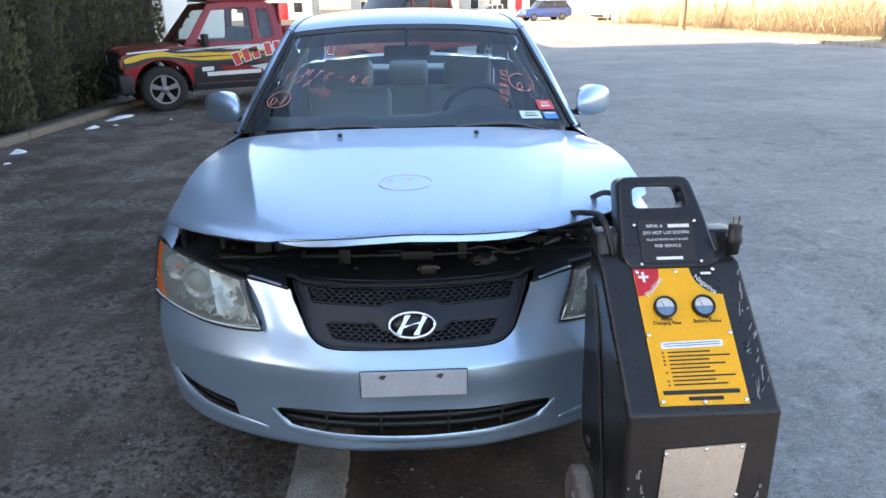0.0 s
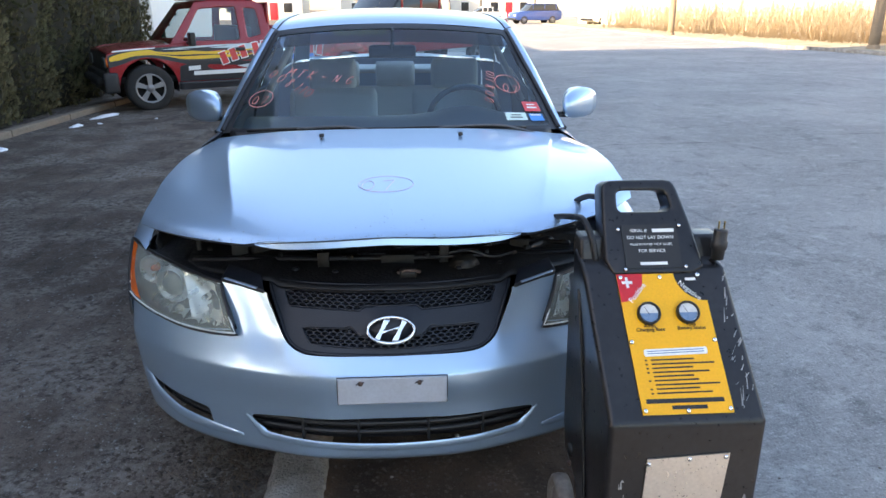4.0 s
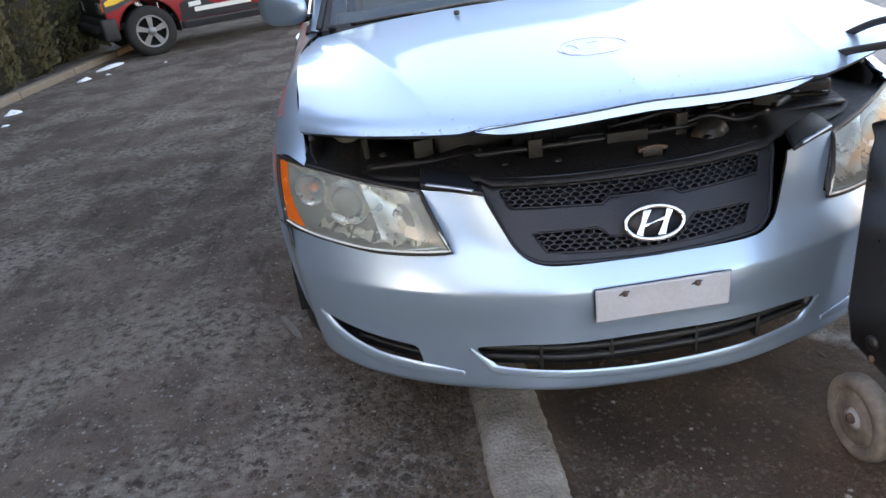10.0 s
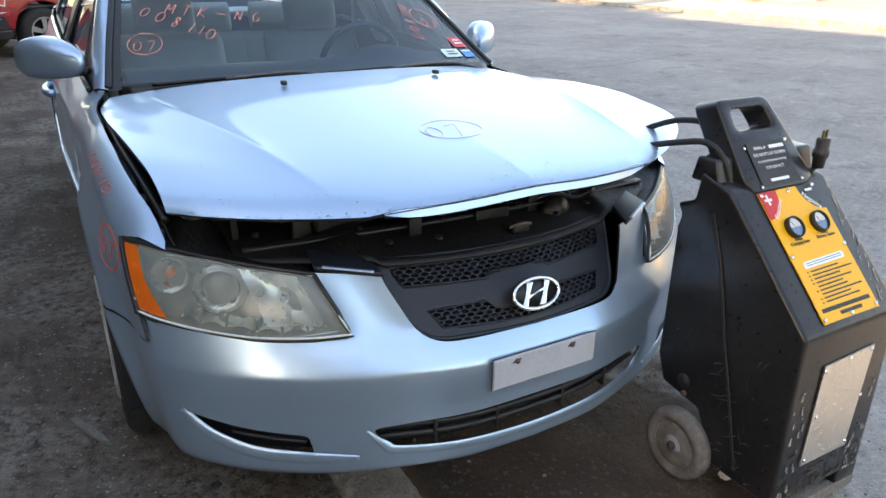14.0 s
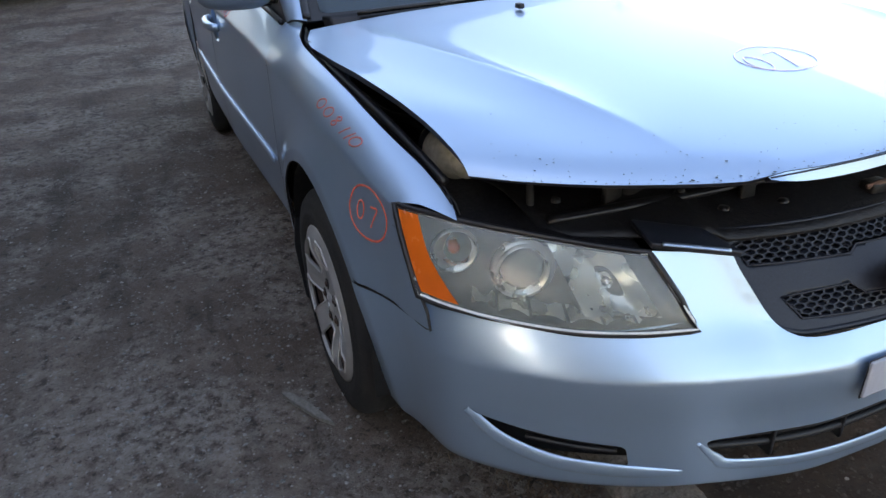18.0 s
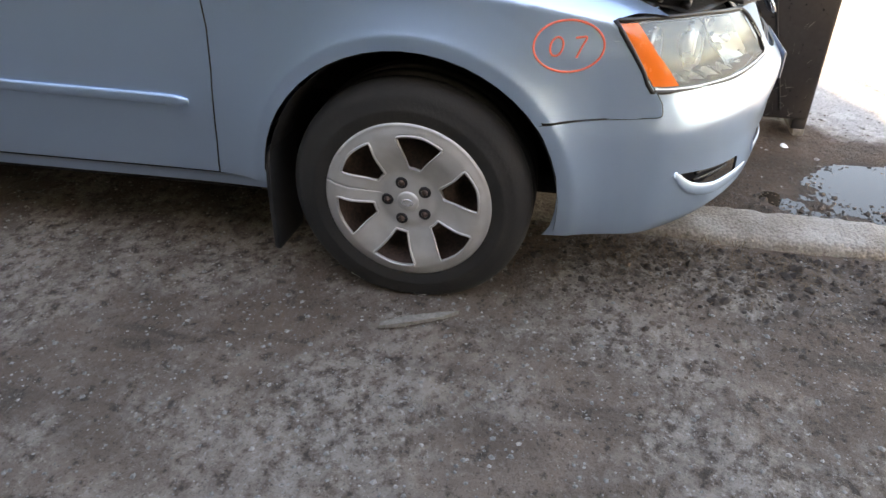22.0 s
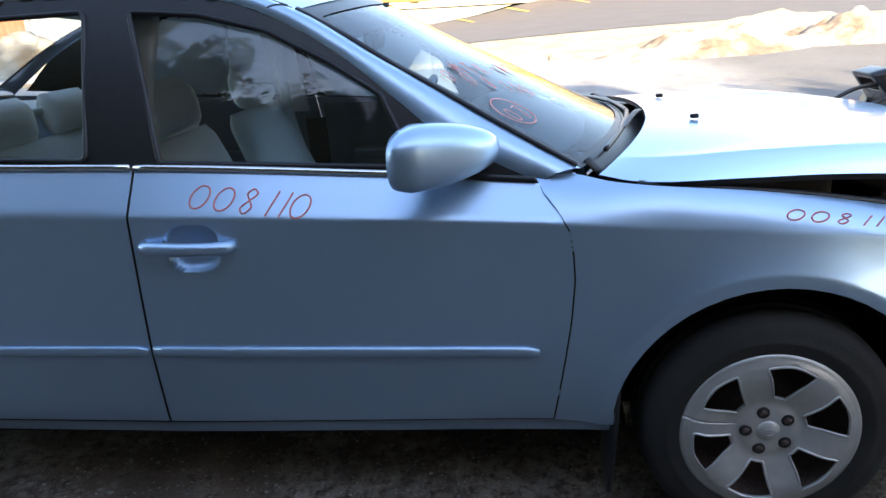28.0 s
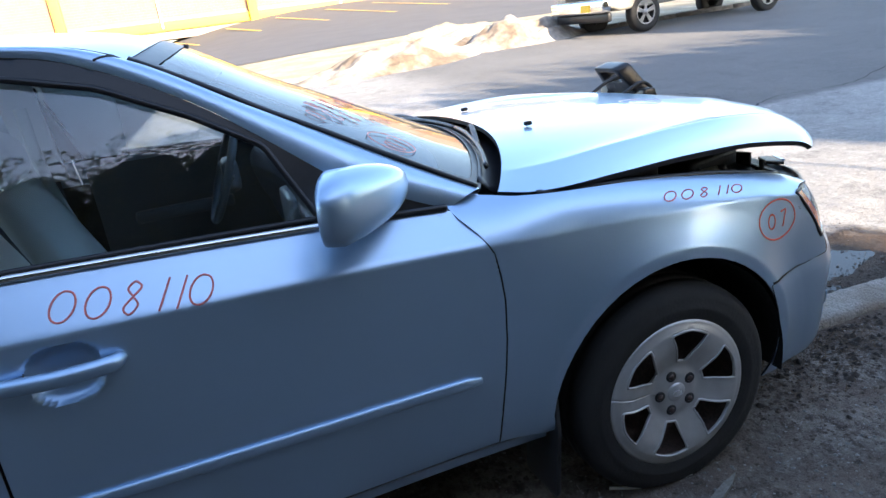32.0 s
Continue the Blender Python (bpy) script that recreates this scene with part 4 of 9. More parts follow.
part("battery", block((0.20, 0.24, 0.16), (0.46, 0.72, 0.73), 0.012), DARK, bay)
TANK = material("yellowed_tank_plastic", (0.40, 0.365, 0.29), 0.5, vary=0.25, scale=14, fine=60)
lathe("washer_tank", [(0.0, 0.085), (0.028, 0.085), (0.040, 0.070), (0.046, 0.040), (0.047, -0.045), (0.042, -0.062), (0.030, -0.070), (0.026, -0.105), (0.0, -0.108)], TANK, bay, "yellowed plastic washer tank", n=20, axis="y", at=(-0.655, 0.675, 0.783))
lathe("tank_band", [(0.0475, 0.012), (0.0495, 0.010), (0.0495, -0.010), (0.0475, -0.012)], DARK, bay, n=20, axis="y", at=(-0.655, 0.715, 0.783))
lathe("tank_plug", [(0.0, 0.012), (0.011, 0.010), (0.012, -0.006), (0.0, -0.006)], DARK, bay, n=12, axis="z", at=(-0.672, 0.635, 0.826))
tube("tank_hose", [(-0.655, 0.79, 0.785), (-0.665, 0.86, 0.80), (-0.70, 0.95, 0.80), (-0.71, 1.10, 0.81)], 0.010, TRIM, bay, "black rubber hose", sides=8, n=16)
part("label_sticker", block((0.085, 0.03, 0.0015), (-0.06, 0.33, 0.748), turn=Matrix.Rotation(0.2, 4, "X")), PLATE, bay, "faded white label", smooth=False)
part("hood_latch", block((0.05, 0.035, 0.022), (0.050, 0.205, 0.738), 0.006), GREY_METAL, bay, "grimy hood latch")
tube("latch_lever", [(0.02, 0.200, 0.742), (0.05, 0.190, 0.752), (0.085, 0.200, 0.744)], 0.005, RUST, bay, sides=8)
for a, b, c in (((-0.35, 0.40, 0.755), (-0.1, 0.46, 0.77), (0.15, 0.42, 0.765)), ((0.1, 0.5, 0.78), (0.32, 0.44, 0.79), (0.48, 0.55, 0.77)), ((-0.5, 0.55, 0.76), (-0.3, 0.62, 0.79), (-0.05, 0.60, 0.80)), ((0.42, 0.36, 0.752), (0.55, 0.46, 0.765), (0.62, 0.62, 0.77))):
    tube("hose", [a, b, c], 0.016, TRIM, bay, "black rubber hose", sides=10)
tube("core_bar", [(-0.60, 0.36, 0.742), (-0.3, 0.315, 0.752), (0, 0.30, 0.754), (0.3, 0.315, 0.752), (0.60, 0.36, 0.742)], 0.014, TRIM, bay, "radiator core bar", sides=10, flat=0.6)
for x in (-0.28, -0.16, 0.2, 0.33):
    lathe("cover_clip", [(0.0, 0.006), (0.009, 0.005), (0.011, 0.0)], TRIM, bay, n=10, axis="z", at=(x, 0.22 + 0.5 * x * x, 0.737))
tube("hood_stop", [(-0.60, 0.42, 0.74), (-0.602, 0.42, 0.80)], 0.008, RUBBER, bay, sides=8)

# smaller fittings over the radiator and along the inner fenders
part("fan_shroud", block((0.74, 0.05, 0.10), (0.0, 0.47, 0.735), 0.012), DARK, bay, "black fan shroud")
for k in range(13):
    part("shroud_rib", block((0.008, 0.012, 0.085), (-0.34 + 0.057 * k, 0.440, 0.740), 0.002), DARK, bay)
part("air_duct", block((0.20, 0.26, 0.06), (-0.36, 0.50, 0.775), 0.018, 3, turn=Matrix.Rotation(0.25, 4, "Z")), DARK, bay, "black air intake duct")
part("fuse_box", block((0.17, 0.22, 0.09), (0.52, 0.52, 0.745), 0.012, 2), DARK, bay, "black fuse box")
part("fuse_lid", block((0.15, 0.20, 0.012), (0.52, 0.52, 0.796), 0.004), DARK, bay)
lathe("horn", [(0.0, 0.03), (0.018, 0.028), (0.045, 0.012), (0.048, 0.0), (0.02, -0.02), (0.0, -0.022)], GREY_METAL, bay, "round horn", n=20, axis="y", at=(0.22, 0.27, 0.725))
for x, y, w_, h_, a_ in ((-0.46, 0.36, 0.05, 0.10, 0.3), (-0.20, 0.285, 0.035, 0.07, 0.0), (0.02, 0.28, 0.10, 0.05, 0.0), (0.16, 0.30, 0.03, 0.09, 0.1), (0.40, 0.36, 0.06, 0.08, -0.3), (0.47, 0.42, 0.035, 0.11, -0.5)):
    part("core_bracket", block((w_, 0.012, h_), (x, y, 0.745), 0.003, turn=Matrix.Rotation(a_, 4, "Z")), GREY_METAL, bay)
for x in (-0.56, -0.47, -0.33, -0.12, 0.11, 0.29, 0.42, 0.55):
    lathe("core_bolt", [(0.0, 0.010), (0.008, 0.009), (0.010, 0.0)], GREY_METAL, bay, n=8, axis="z", at=(x, 0.285 + 0.35 * x * x, 0.757))
rl = random.Random(8)
for k in range(9):
    x0, y0 = rl.uniform(-0.55, 0.35), rl.uniform(0.26, 0.55)
    pts = [(x0 + 0.075 * j, y0 + rl.uniform(-0.03, 0.03), 0.752 + rl.uniform(-0.006, 0.022)) for j in range(5)]
    tube("wiring_loom", pts, rl.choice((0.005, 0.007, 0.010)), TRIM, bay, sides=7, n=20)
for s in (-1, 1):
    for k in range(5):
        lathe("fender_bolt", [(0.0, 0.008), (0.007, 0.007), (0.009, 0.0)], GREY_METAL, bay, n=8, axis="z", at=(s * (top_x(0.6 + 0.17 * k) - 0.035), 0.6 + 0.17 * k, top_z(0.6 + 0.17 * k) - 0.028))

# ---- hood, unlatched and a little raised ----
HF_Y = pchip((0, 0.072), (0.18, 0.078), (0.345, 0.108), (0.55, 0.205), (0.68, 0.305), (0.745, 0.375))
HF_Z = pchip((0, 0.893), (0.345, 0.876), (0.6, 0.868), (0.745, 0.862))
H_MID = pchip((0, 0.893), (0.12, 0.930), (0.35, 0.962), (0.7, 0.990), (1.0, 1.002))
H_EDGE = pchip((0, 0.0), (0.25, 0.892), (1.0, 0.945))


HOOD_X = pchip((0, 0.748), (0.13, 0.752), (0.27, 0.765), (0.47, 0.781), (0.67, 0.794), (0.82, 0.796), (0.92, 0.784), (1.0, 0.756))
HOOD_SIDE = pchip((0, 0.0), (0.13, 0.008), (0.27, 0.014), (0.47, 0.008), (0.67, -0.005), (0.92, -0.022), (1.0, -0.016))


def hood_fn(u, w):
    a = abs(u)
    yf, yr = HF_Y(min(0.745, 0.745 * a)), 1.175 + 0.215 * a ** 2.2
    y = yf + (yr - yf) * w
    xe = HOOD_X(w)
    x = xe * a
    zf = HF_Z(0.745 * a)
    zr = 0.997 - 0.052 * a ** 2.4
    rise = w ** 0.62
    z = zf + (zr - zf) * rise
    # raised middle between two creases that run to the windshield's corners
    z += HOOD_SIDE(w) * a ** 3
    crease = 0.565 + 0.30 * w
    d = a - crease
    fade = max(0.0, 1 - w) ** 0.4 * min(1, max(0.0, w - 0.04) * 3.5)
    z += fade * (0.014 * math.exp(-abs(d) / 0.060) - 0.004 * math.exp(-((d - 0.16) / 0.1) ** 2))
    z += 0.055 * max(0.0, u) ** 1.8 * (1 - w) ** 1.2
    if w < 0.06:
        z -= 0.010 * (1 - w / 0.06) ** 2 * min(1.0, max(0.0, (a - 0.44) / 0.08))
    return (math.copysign(x, u), y, z)


hood = sheet("hood", hood_fn, (-1, 1, 0, 1), 240, 84, PAINT, car, "light blue hood, chipped along its front edge", thick=0.014)
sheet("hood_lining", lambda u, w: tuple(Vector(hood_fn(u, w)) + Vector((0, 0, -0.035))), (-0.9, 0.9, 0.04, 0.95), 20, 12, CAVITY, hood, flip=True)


def lip_fn(u, v):
    """The strip below the hood's front edge."""
    p = Vector(hood_fn(u, 0.0))
    end = 1 - abs(u / 0.478) ** 14
    return (p.x, p.y - 0.001 - 0.006 * v, p.z - 0.001 - (0.019 * v) * max(0.1, end))


sheet("hood_lip", lip_fn, (-0.478, 0.478, 0, 1), 50, 6, PAINT, hood, "front edge strip", thick=0.012, flip=True)
tube("lip_gap", [tuple(Vector(hood_fn(u, 0.0)) + Vector((0, -0.004, -0.002))) for u in (-0.475, -0.35, -0.2, 0, 0.2, 0.35, 0.475)], 0.0014, TRIM, hood, sides=6, n=40)
for x in (-0.272, 0.272):
    nz = part("washer_nozzle", block((0.018, 0.026, 0.014), (x, 1.054, hood_fn(x / 0.76, 0.885)[2] + 0.010), 0.005), TRIM, hood, "black washer nozzle")
chips = bmesh.new()
rnd = random.Random(4)
for _ in range(330):
    u = rnd.uniform(-0.95, 0.9)
    w = abs(rnd.gauss(0, 0.004)) if rnd.random() < 0.5 else abs(rnd.gauss(0, 0.05)) if rnd.random() < 0.75 else rnd.uniform(0.03, 0.35)
    p = Vector(hood_fn(u, min(0.5, w)))
    r = rnd.uniform(0.0006, 0.0017) * (1.6 if rnd.random() < 0.15 else 1)
    vs = [chips.verts.new(p + Vector((r * rnd.uniform(0.6, 1.5) * math.cos(k * 1.047), r * rnd.uniform(0.6, 1.4) * math.sin(k * 1.047), 0.0012))) for k in range(6)]
    chips.faces.new(vs)
tagged(part("paint_chips", chips, TRIM, hood, "dark stone chips", smooth=False), kind="stuff")

# ---- cowl and wipers ----
def cowl_fn(u, w):
    a, b = Vector(hood_fn(u * 0.97, 1.0)) + Vector((0, -0.05, -0.05)), Vector(shield_fn(u, 0.03)) + Vector((0, -0.01, 0.004))
    p = a.lerp(b, w)
    return (p.x, p.y, p.z - 0.02 * math.sin(math.pi * w))


ARM_GREY = material("weathered_wiper_arm", (0.10, 0.10, 0.105), rough=0.55, vary=0.4, scale=30, fine=120)
cowl = sheet("cowl_panel", cowl_fn, (-0.955, 0.955, 0, 1), 40, 10, TRIM, car, "black plastic cowl", thick=0.004)
for x0, x1 in ((-0.60, -0.06), (-0.06, 0.56)):
    blade = [tuple(Vector(shield_fn(x0 / 0.72 + (x1 - x0) / 0.72 * k / 5, 0.006 + 0.020 * math.sin(k / 5 * 3))) + Vector((0, -0.018, 0.012))) for k in range(6)]
    wp = tube("wiper", blade, 0.007, TRIM, car, "black wiper blade", sides=8, n=24)
    tube("wiper_arm", [tuple(Vector(blade[5]) + Vector((0.03, -0.06, -0.015))), tuple(Vector(blade[4]) + Vector((0.0, -0.03, 0.012))), blade[2]], 0.009, ARM_GREY, wp, "weathered grey wiper arm", sides=8, flat=0.6)

# ---- mirrors ----
for s in (-1, 1):
    m = thing("side_mirror", "", "")
    m.parent = car
    verts, faces, n1, n2 = [], [], 28, 16
    for j in range(n2 + 1):
        ph = -math.pi / 2 + math.pi * j / n2
        for k in range(n1):
            th = 2 * math.pi * k / n1
            cx, cy, cz = math.cos(ph) * math.cos(th), math.cos(ph) * math.sin(th), math.sin(ph)
            e = lambda q, p: math.copysign(abs(q) ** p, q)
            x, y, z = 0.094 * e(cx, 0.72), (0.105 if cy > 0 else 0.118) * e(cy, 0.80), 0.074 * e(cz, 0.68)
            y = min(y, 0.035)
            taper = 1 - 0.18 * max(0, -s * x * -1 / 0.112)
            z = z * (1.0 if z < 0 else taper) * (1 - (0.42 if z > 0 else 0.22) * max(0, -y / 0.150) ** 1.4)
            x = x * (1 - 2.2 * max(0.0, -y - 0.01)) - s * 1.30 * max(0.0, -y)
            verts.append((x, y, z))
    for j in range(n2):
        for k in range(n1):
            faces.append([j * n1 + k, j * n1 + (k + 1) % n1, (j + 1) * n1 + (k + 1) % n1, (j + 1) * n1 + k])
    spin = Matrix.Translation((s * (0.926 if s < 0 else 0.942), 1.805, 1.017)) @ Matrix.Rotation(s * 0.40, 4, "Z")
    link("mirror_shell", data("mirror_shell", [spin @ Vector(v) for v in verts], faces), PAINT, m, "body-coloured mirror shell")
    part("mirror_glass", prism(rounded([(-0.070, -0.050), (0.070, -0.050), (0.074, 0.03), (0.045, 0.053), (-0.064, 0.048)], 0.02), 0.004, lambda a, b, c: spin @ Vector((a, 0.034 + c, b))), CHROME, m, "mirror glass")
    tube("mirror_base", [(s * 0.92, 1.77, 0.962), (s * 0.89, 1.74, 0.960), (s * 0.85, 1.71, 0.962), (s * 0.80, 1.69, 0.968)], 0.013, TRIM, m, "black mirror foot", sides=10, flat=0.5)
    tube("mirror_neck", [(s * 0.90, 1.76, 0.98), (s * 0.86, 1.72, 0.98), (s * 0.79, 1.66, 0.98)], 0.016, TRIM, m, sides=12, flat=0.7)

# ---- wheels ----
def wheel_at(cx, cy, out):
    """A tyre with a six-spoke silver cover; out is the side it faces."""
    w = thing("wheel", "", "")
    w.parent = car
    tyre_prof = [(0.205, 0.105), (0.222, 0.113), (0.245, 0.1165), (0.252, 0.1175), (0.255, 0.1155), (0.275, 0.1155), (0.290, 0.110), (0.303, 0.099), (0.311, 0.086), (0.314, 0.07), (0.314, 0.052), (0.307, 0.050), (0.307, 0.043), (0.315, 0.041), (0.315, 0.003), (0.307, 0.002), (0.307, -0.005), (0.315, -0.007), (0.315, -0.043), (0.307, -0.044), (0.307, -0.051), (0.314, -0.053), (0.313, -0.075), (0.303, -0.099), (0.28, -0.114), (0.24, -0.117), (0.205, -0.105)]
    tyre = lathe("tyre", [(r, out * h) for r, h in tyre_prof], RUBBER, w, "dusty black tyre, a little flat", n=64, axis="x")
    for v in tyre.data.vertices:
        if v.co.z < -0.285:
            k = (-0.285 - v.co.z) / 0.03
            v.co.z = -0.285 - (-v.co.z - 0.285) * 0.25
            v.co.x *= 1 + 0.10 * k
    lathe("rim", [(0.208, out * 0.10), (0.20, out * 0.085), (0.19, out * 0.03), (0.13, out * 0.02), (0.12, out * 0.06), (0.0, out * 0.062)], RUST, w, "dark steel rim", n=40, axis="x")
    depth = pchip((0.0, 0.104), (0.055, 0.104), (0.075, 0.098), (0.11, 0.108), (0.165, 0.122), (0.19, 0.121), (0.205, 0.114), (0.217, 0.112))

    def cover_fn(a, r):
        """a: angle in turns of sixths, r: radius."""
        th = a / 6 * 2 * math.pi + 0.21
        d = depth(r)
        return (out * d, r * math.cos(th), r * math.sin(th))
    holes = [rounded([(i + 0.5 - 0.17, 0.092), (i + 0.5 + 0.17, 0.092), (i + 0.5 + 0.32, 0.184), (i + 0.5, 0.190), (i + 0.5 - 0.32, 0.184)], 0.03, 3) for i in range(6)]
    cover = sheet("wheel_cover", cover_fn, (0, 6, 0.012, 0.217), 168, 26, SILVER, w, "scuffed silver six-spoke wheel cover", holes=holes, thick=0.008, flip=out > 0)
    for h in holes:
        rim("spoke_window", h, cover_fn, 0.0035, SILVER, cover, sides=6)
    lathe("center_cap", [(0.0, out * 0.110), (0.024, out * 0.109), (0.029, out * 0.104), (0.03, out * 0.098)], SILVER, cover, n=24, axis="x")
    tube("cap_mark", [(out * 0.111, 0.015 * math.cos(k * 0.524), 0.009 * math.sin(k * 0.524)) for k in range(12)], 0.0012, CHROME, cover, sides=5, closed=True)
    for i in range(5):
        a = i / 5 * 2 * math.pi + 0.02
        lathe("lug_cap", [(0.0, out * 0.110), (0.0065, out * 0.1095), (0.0085, out * 0.106), (0.0088, out * 0.098)], RUST, cover, n=12, axis="x", at=(0, 0.054 * math.cos(a), 0.054 * math.sin(a)))
        lathe("lug_shadow", [(0.0090, out * 0.1060), (0.0155, out * 0.1060), (0.0165, out * 0.1030)], TRIM, cover, n=12, axis="x", at=(0, 0.054 * math.cos(a), 0.054 * math.sin(a)))
    w.location = (cx, cy, HUB_Z)
    return w


for cy in (HUB_Y, 3.705):
    for s in (-1, 1):
        wheel_at(s * TRACK, cy, s)
        # arch lining, its colour near-black for the shade inside
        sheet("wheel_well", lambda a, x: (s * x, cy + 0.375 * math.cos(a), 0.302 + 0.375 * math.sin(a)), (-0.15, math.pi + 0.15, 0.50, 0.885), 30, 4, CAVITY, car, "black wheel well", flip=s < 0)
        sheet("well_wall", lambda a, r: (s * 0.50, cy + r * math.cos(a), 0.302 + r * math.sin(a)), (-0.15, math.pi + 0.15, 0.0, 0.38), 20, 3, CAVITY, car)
for s in (-1, 1):
    part("mud_flap", prism(rounded([(0.70, 0.075), (0.882, 0.085), (0.898, 0.30), (0.885, 0.40), (0.72, 0.40)], 0.02), 0.012, lambda a, b, c: (s * a, 1.338 + c + 0.05 * (0.40 - b), b), 0.003), BLACK, car, "black mud flap")
part("underbody", block((1.35, 4.1, 0.06), (0, 2.45, 0.27), 0.02), CAVITY, car, "dark underbody")

# ---- cabin ----
part("cabin_floor", block((1.40, 2.4, 0.04), (0, 2.7, 0.32), 0.01), DASH, car)
sheet("headliner", lambda u, w: tuple(Vector(roof_fn(u * 0.97, w)) + Vector((0, 0, -0.03))), (-1, 1, 0, 1), 16, 12, LINER, car, "pale cloth headliner", flip=True)


def dash_fn(u, w):
    """w from the windshield's foot over the top and down towards the seats."""
    c = spline([(0, 1.36, 0.955), (0, 1.55, 0.985), (0, 1.72, 0.965), (0, 1.80, 0.88), (0, 1.78, 0.70), (0, 1.74, 0.50)], 40)
    p = c[min(39, int(w * 39))]
    bump = 0.045 * math.exp(-((u * 0.72 - 0.36) / 0.17) ** 2) * math.sin(math.pi * min(1, w * 1.7)) if w < 0.6 else 0
    return (0.69 * u, p.y + 0.17 * u * u * (1 - w), p.z + bump - 0.015 * u * u)


dash = sheet("dashboard", dash_fn, (-1, 1, 0, 1), 30, 39, DASH, car, "dark grey dashboard", thick=0.01)
part("center_stack", block((0.26, 0.06, 0.30), (0, 1.80, 0.72), 0.02), material("silver_console_trim", (0.35, 0.36, 0.37), 0.35, metal=0.4), dash)
for z in (0.80, 0.74, 0.68):
    part("air_vent", block((0.10, 0.012, 0.008), (-0.52, 1.825, z + 0.1), 0.002), TRIM, dash)
part("console", block((0.24, 0.85, 0.30), (0, 2.15, 0.50), 0.04, 3), DASH, car)


def seat(cx, y0, name="front_seat", low=0.0):
    st = thing(name, "", "")
    st.parent = car

    def pad(bw, bh, prof, label, nm):
        """A cushion: bw half width, prof along its length as (y, z, thickness)."""
        verts, faces = [], []
        rows = spline([(p[0], p[1], p[2]) for p in prof], 16)
        m = 20
        for i, r in enumerate(rows):
            d = (rows[min(i + 1, 15)] - rows[max(i - 1, 0)])
            nrm = Vector((0, -d.y, d.x)).normalized()
            end = min(1, min(i, 15 - i) / 3.6 + 0.30) ** 0.7
            for k in range(m):
                a = 2 * math.pi * k / m
                e = lambda q: math.copysign(abs(q) ** 0.78, q)
                u, t = bw * (0.9 + 0.1 * end) * e(math.cos(a)), r.z * end * e(math.sin(a)) * (1 + 0.35 * abs(math.cos(a)) ** 3)
                verts.append((cx + u, r.x + nrm.y * t, r.y - low + nrm.z * t))
        for i in range(15):
            for k in range(m):
                faces.append([i * m + k, i * m + (k + 1) % m, (i + 1) * m + (k + 1) % m, (i + 1) * m + k])
        faces += [list(range(m))[::-1], [15 * m + k for k in range(m)]]
        link(nm, data(nm, verts, faces), FABRIC, st, label)
    pad(0.25, 0, [(y0, 0.60, 0.05), (y0 + 0.20, 0.58, 0.06), (y0 + 0.48, 0.55, 0.06)], "cloth seat cushion", "seat_cushion")
    pad(0.265, 0, [(y0 + 0.46, 0.58, 0.06), (y0 + 0.56, 0.80, 0.06), (y0 + 0.64, 0.99, 0.05), (y0 + 0.67, 1.075, 0.035)], "cloth seat back", "backrest")
    pad(0.142, 0, [(y0 + 0.645, 1.080, 0.040), (y0 + 0.660, 1.125, 0.058), (y0 + 0.672, 1.185, 0.062), (y0 + 0.69, 1.245, 0.036)], "padded headrest", "headrest")
    for q in (-0.05, 0.05):
        tube("headrest_post", [(cx + q, y0 + 0.67, 1.05 - low), (cx + q, y0 + 0.68, 1.14 - low)], 0.006, CHROME, st, sides=6)


seat(-0.37, 2.0, low=0.075)
seat(0.37, 2.0, low=0.075)
for x in (-0.40, 0.0, 0.40):
    seat(x, 2.85, "rear_seat", 0.15)
part("parcel_shelf", block((1.2, 0.45, 0.03), (0, 3.75, 1.03), 0.01), FABRIC, car)
for s in (-1, 1):
    for y0, y1 in ((1.62, 2.5), (2.6, 3.4)):
        sheet("door_card", lambda y, z: (s * (half(y, min(z, 0.9)) - 0.085 + 0.02 * math.sin((z - 0.4) * 6)), y, z), (y0, y1, 0.36, belt_z((y0 + y1) / 2) - 0.01), 12, 10, DASH, car, "dark grey door lining", flip=s < 0)
        part("armrest", block((0.05, 0.40, 0.05), (s * 0.78, (y0 + y1) / 2 + 0.1, 0.72), 0.015), DASH, car)
wheel_pts = [(0.37 + 0.185 * math.cos(k * math.pi / 20), 1.985 - 0.070 * math.sin(k * math.pi / 20), 0.915 + 0.17 * math.sin(k * math.pi / 20)) for k in range(40)]
sw = tube("steering_wheel", wheel_pts, 0.015, DASH, car, "dark four-spoke steering wheel", closed=True, sides=10)
part("wheel_hub", block((0.15, 0.06, 0.12), (0.37, 1.965, 0.90), 0.03, 3), DASH, sw)
for q in (-1, 1):
    tube("wheel_spoke", [(0.37 + q * 0.05, 1.965, 0.90), (0.37 + q * 0.12, 1.975, 0.905), (0.37 + q * 0.18, 1.985, 0.915)], 0.014, DASH, sw, sides=8)
rv = part("rear_view_mirror", block((0.245, 0.035, 0.066), (0.0, 2.07, 1.250), 0.022, 3), DASH, car, "dark rear-view mirror")
tube("mirror_stem", [(0, 2.06, 1.26), (0, 2.03, 1.31), (0, 2.02, 1.37)], 0.01, DASH, rv, sides=8)
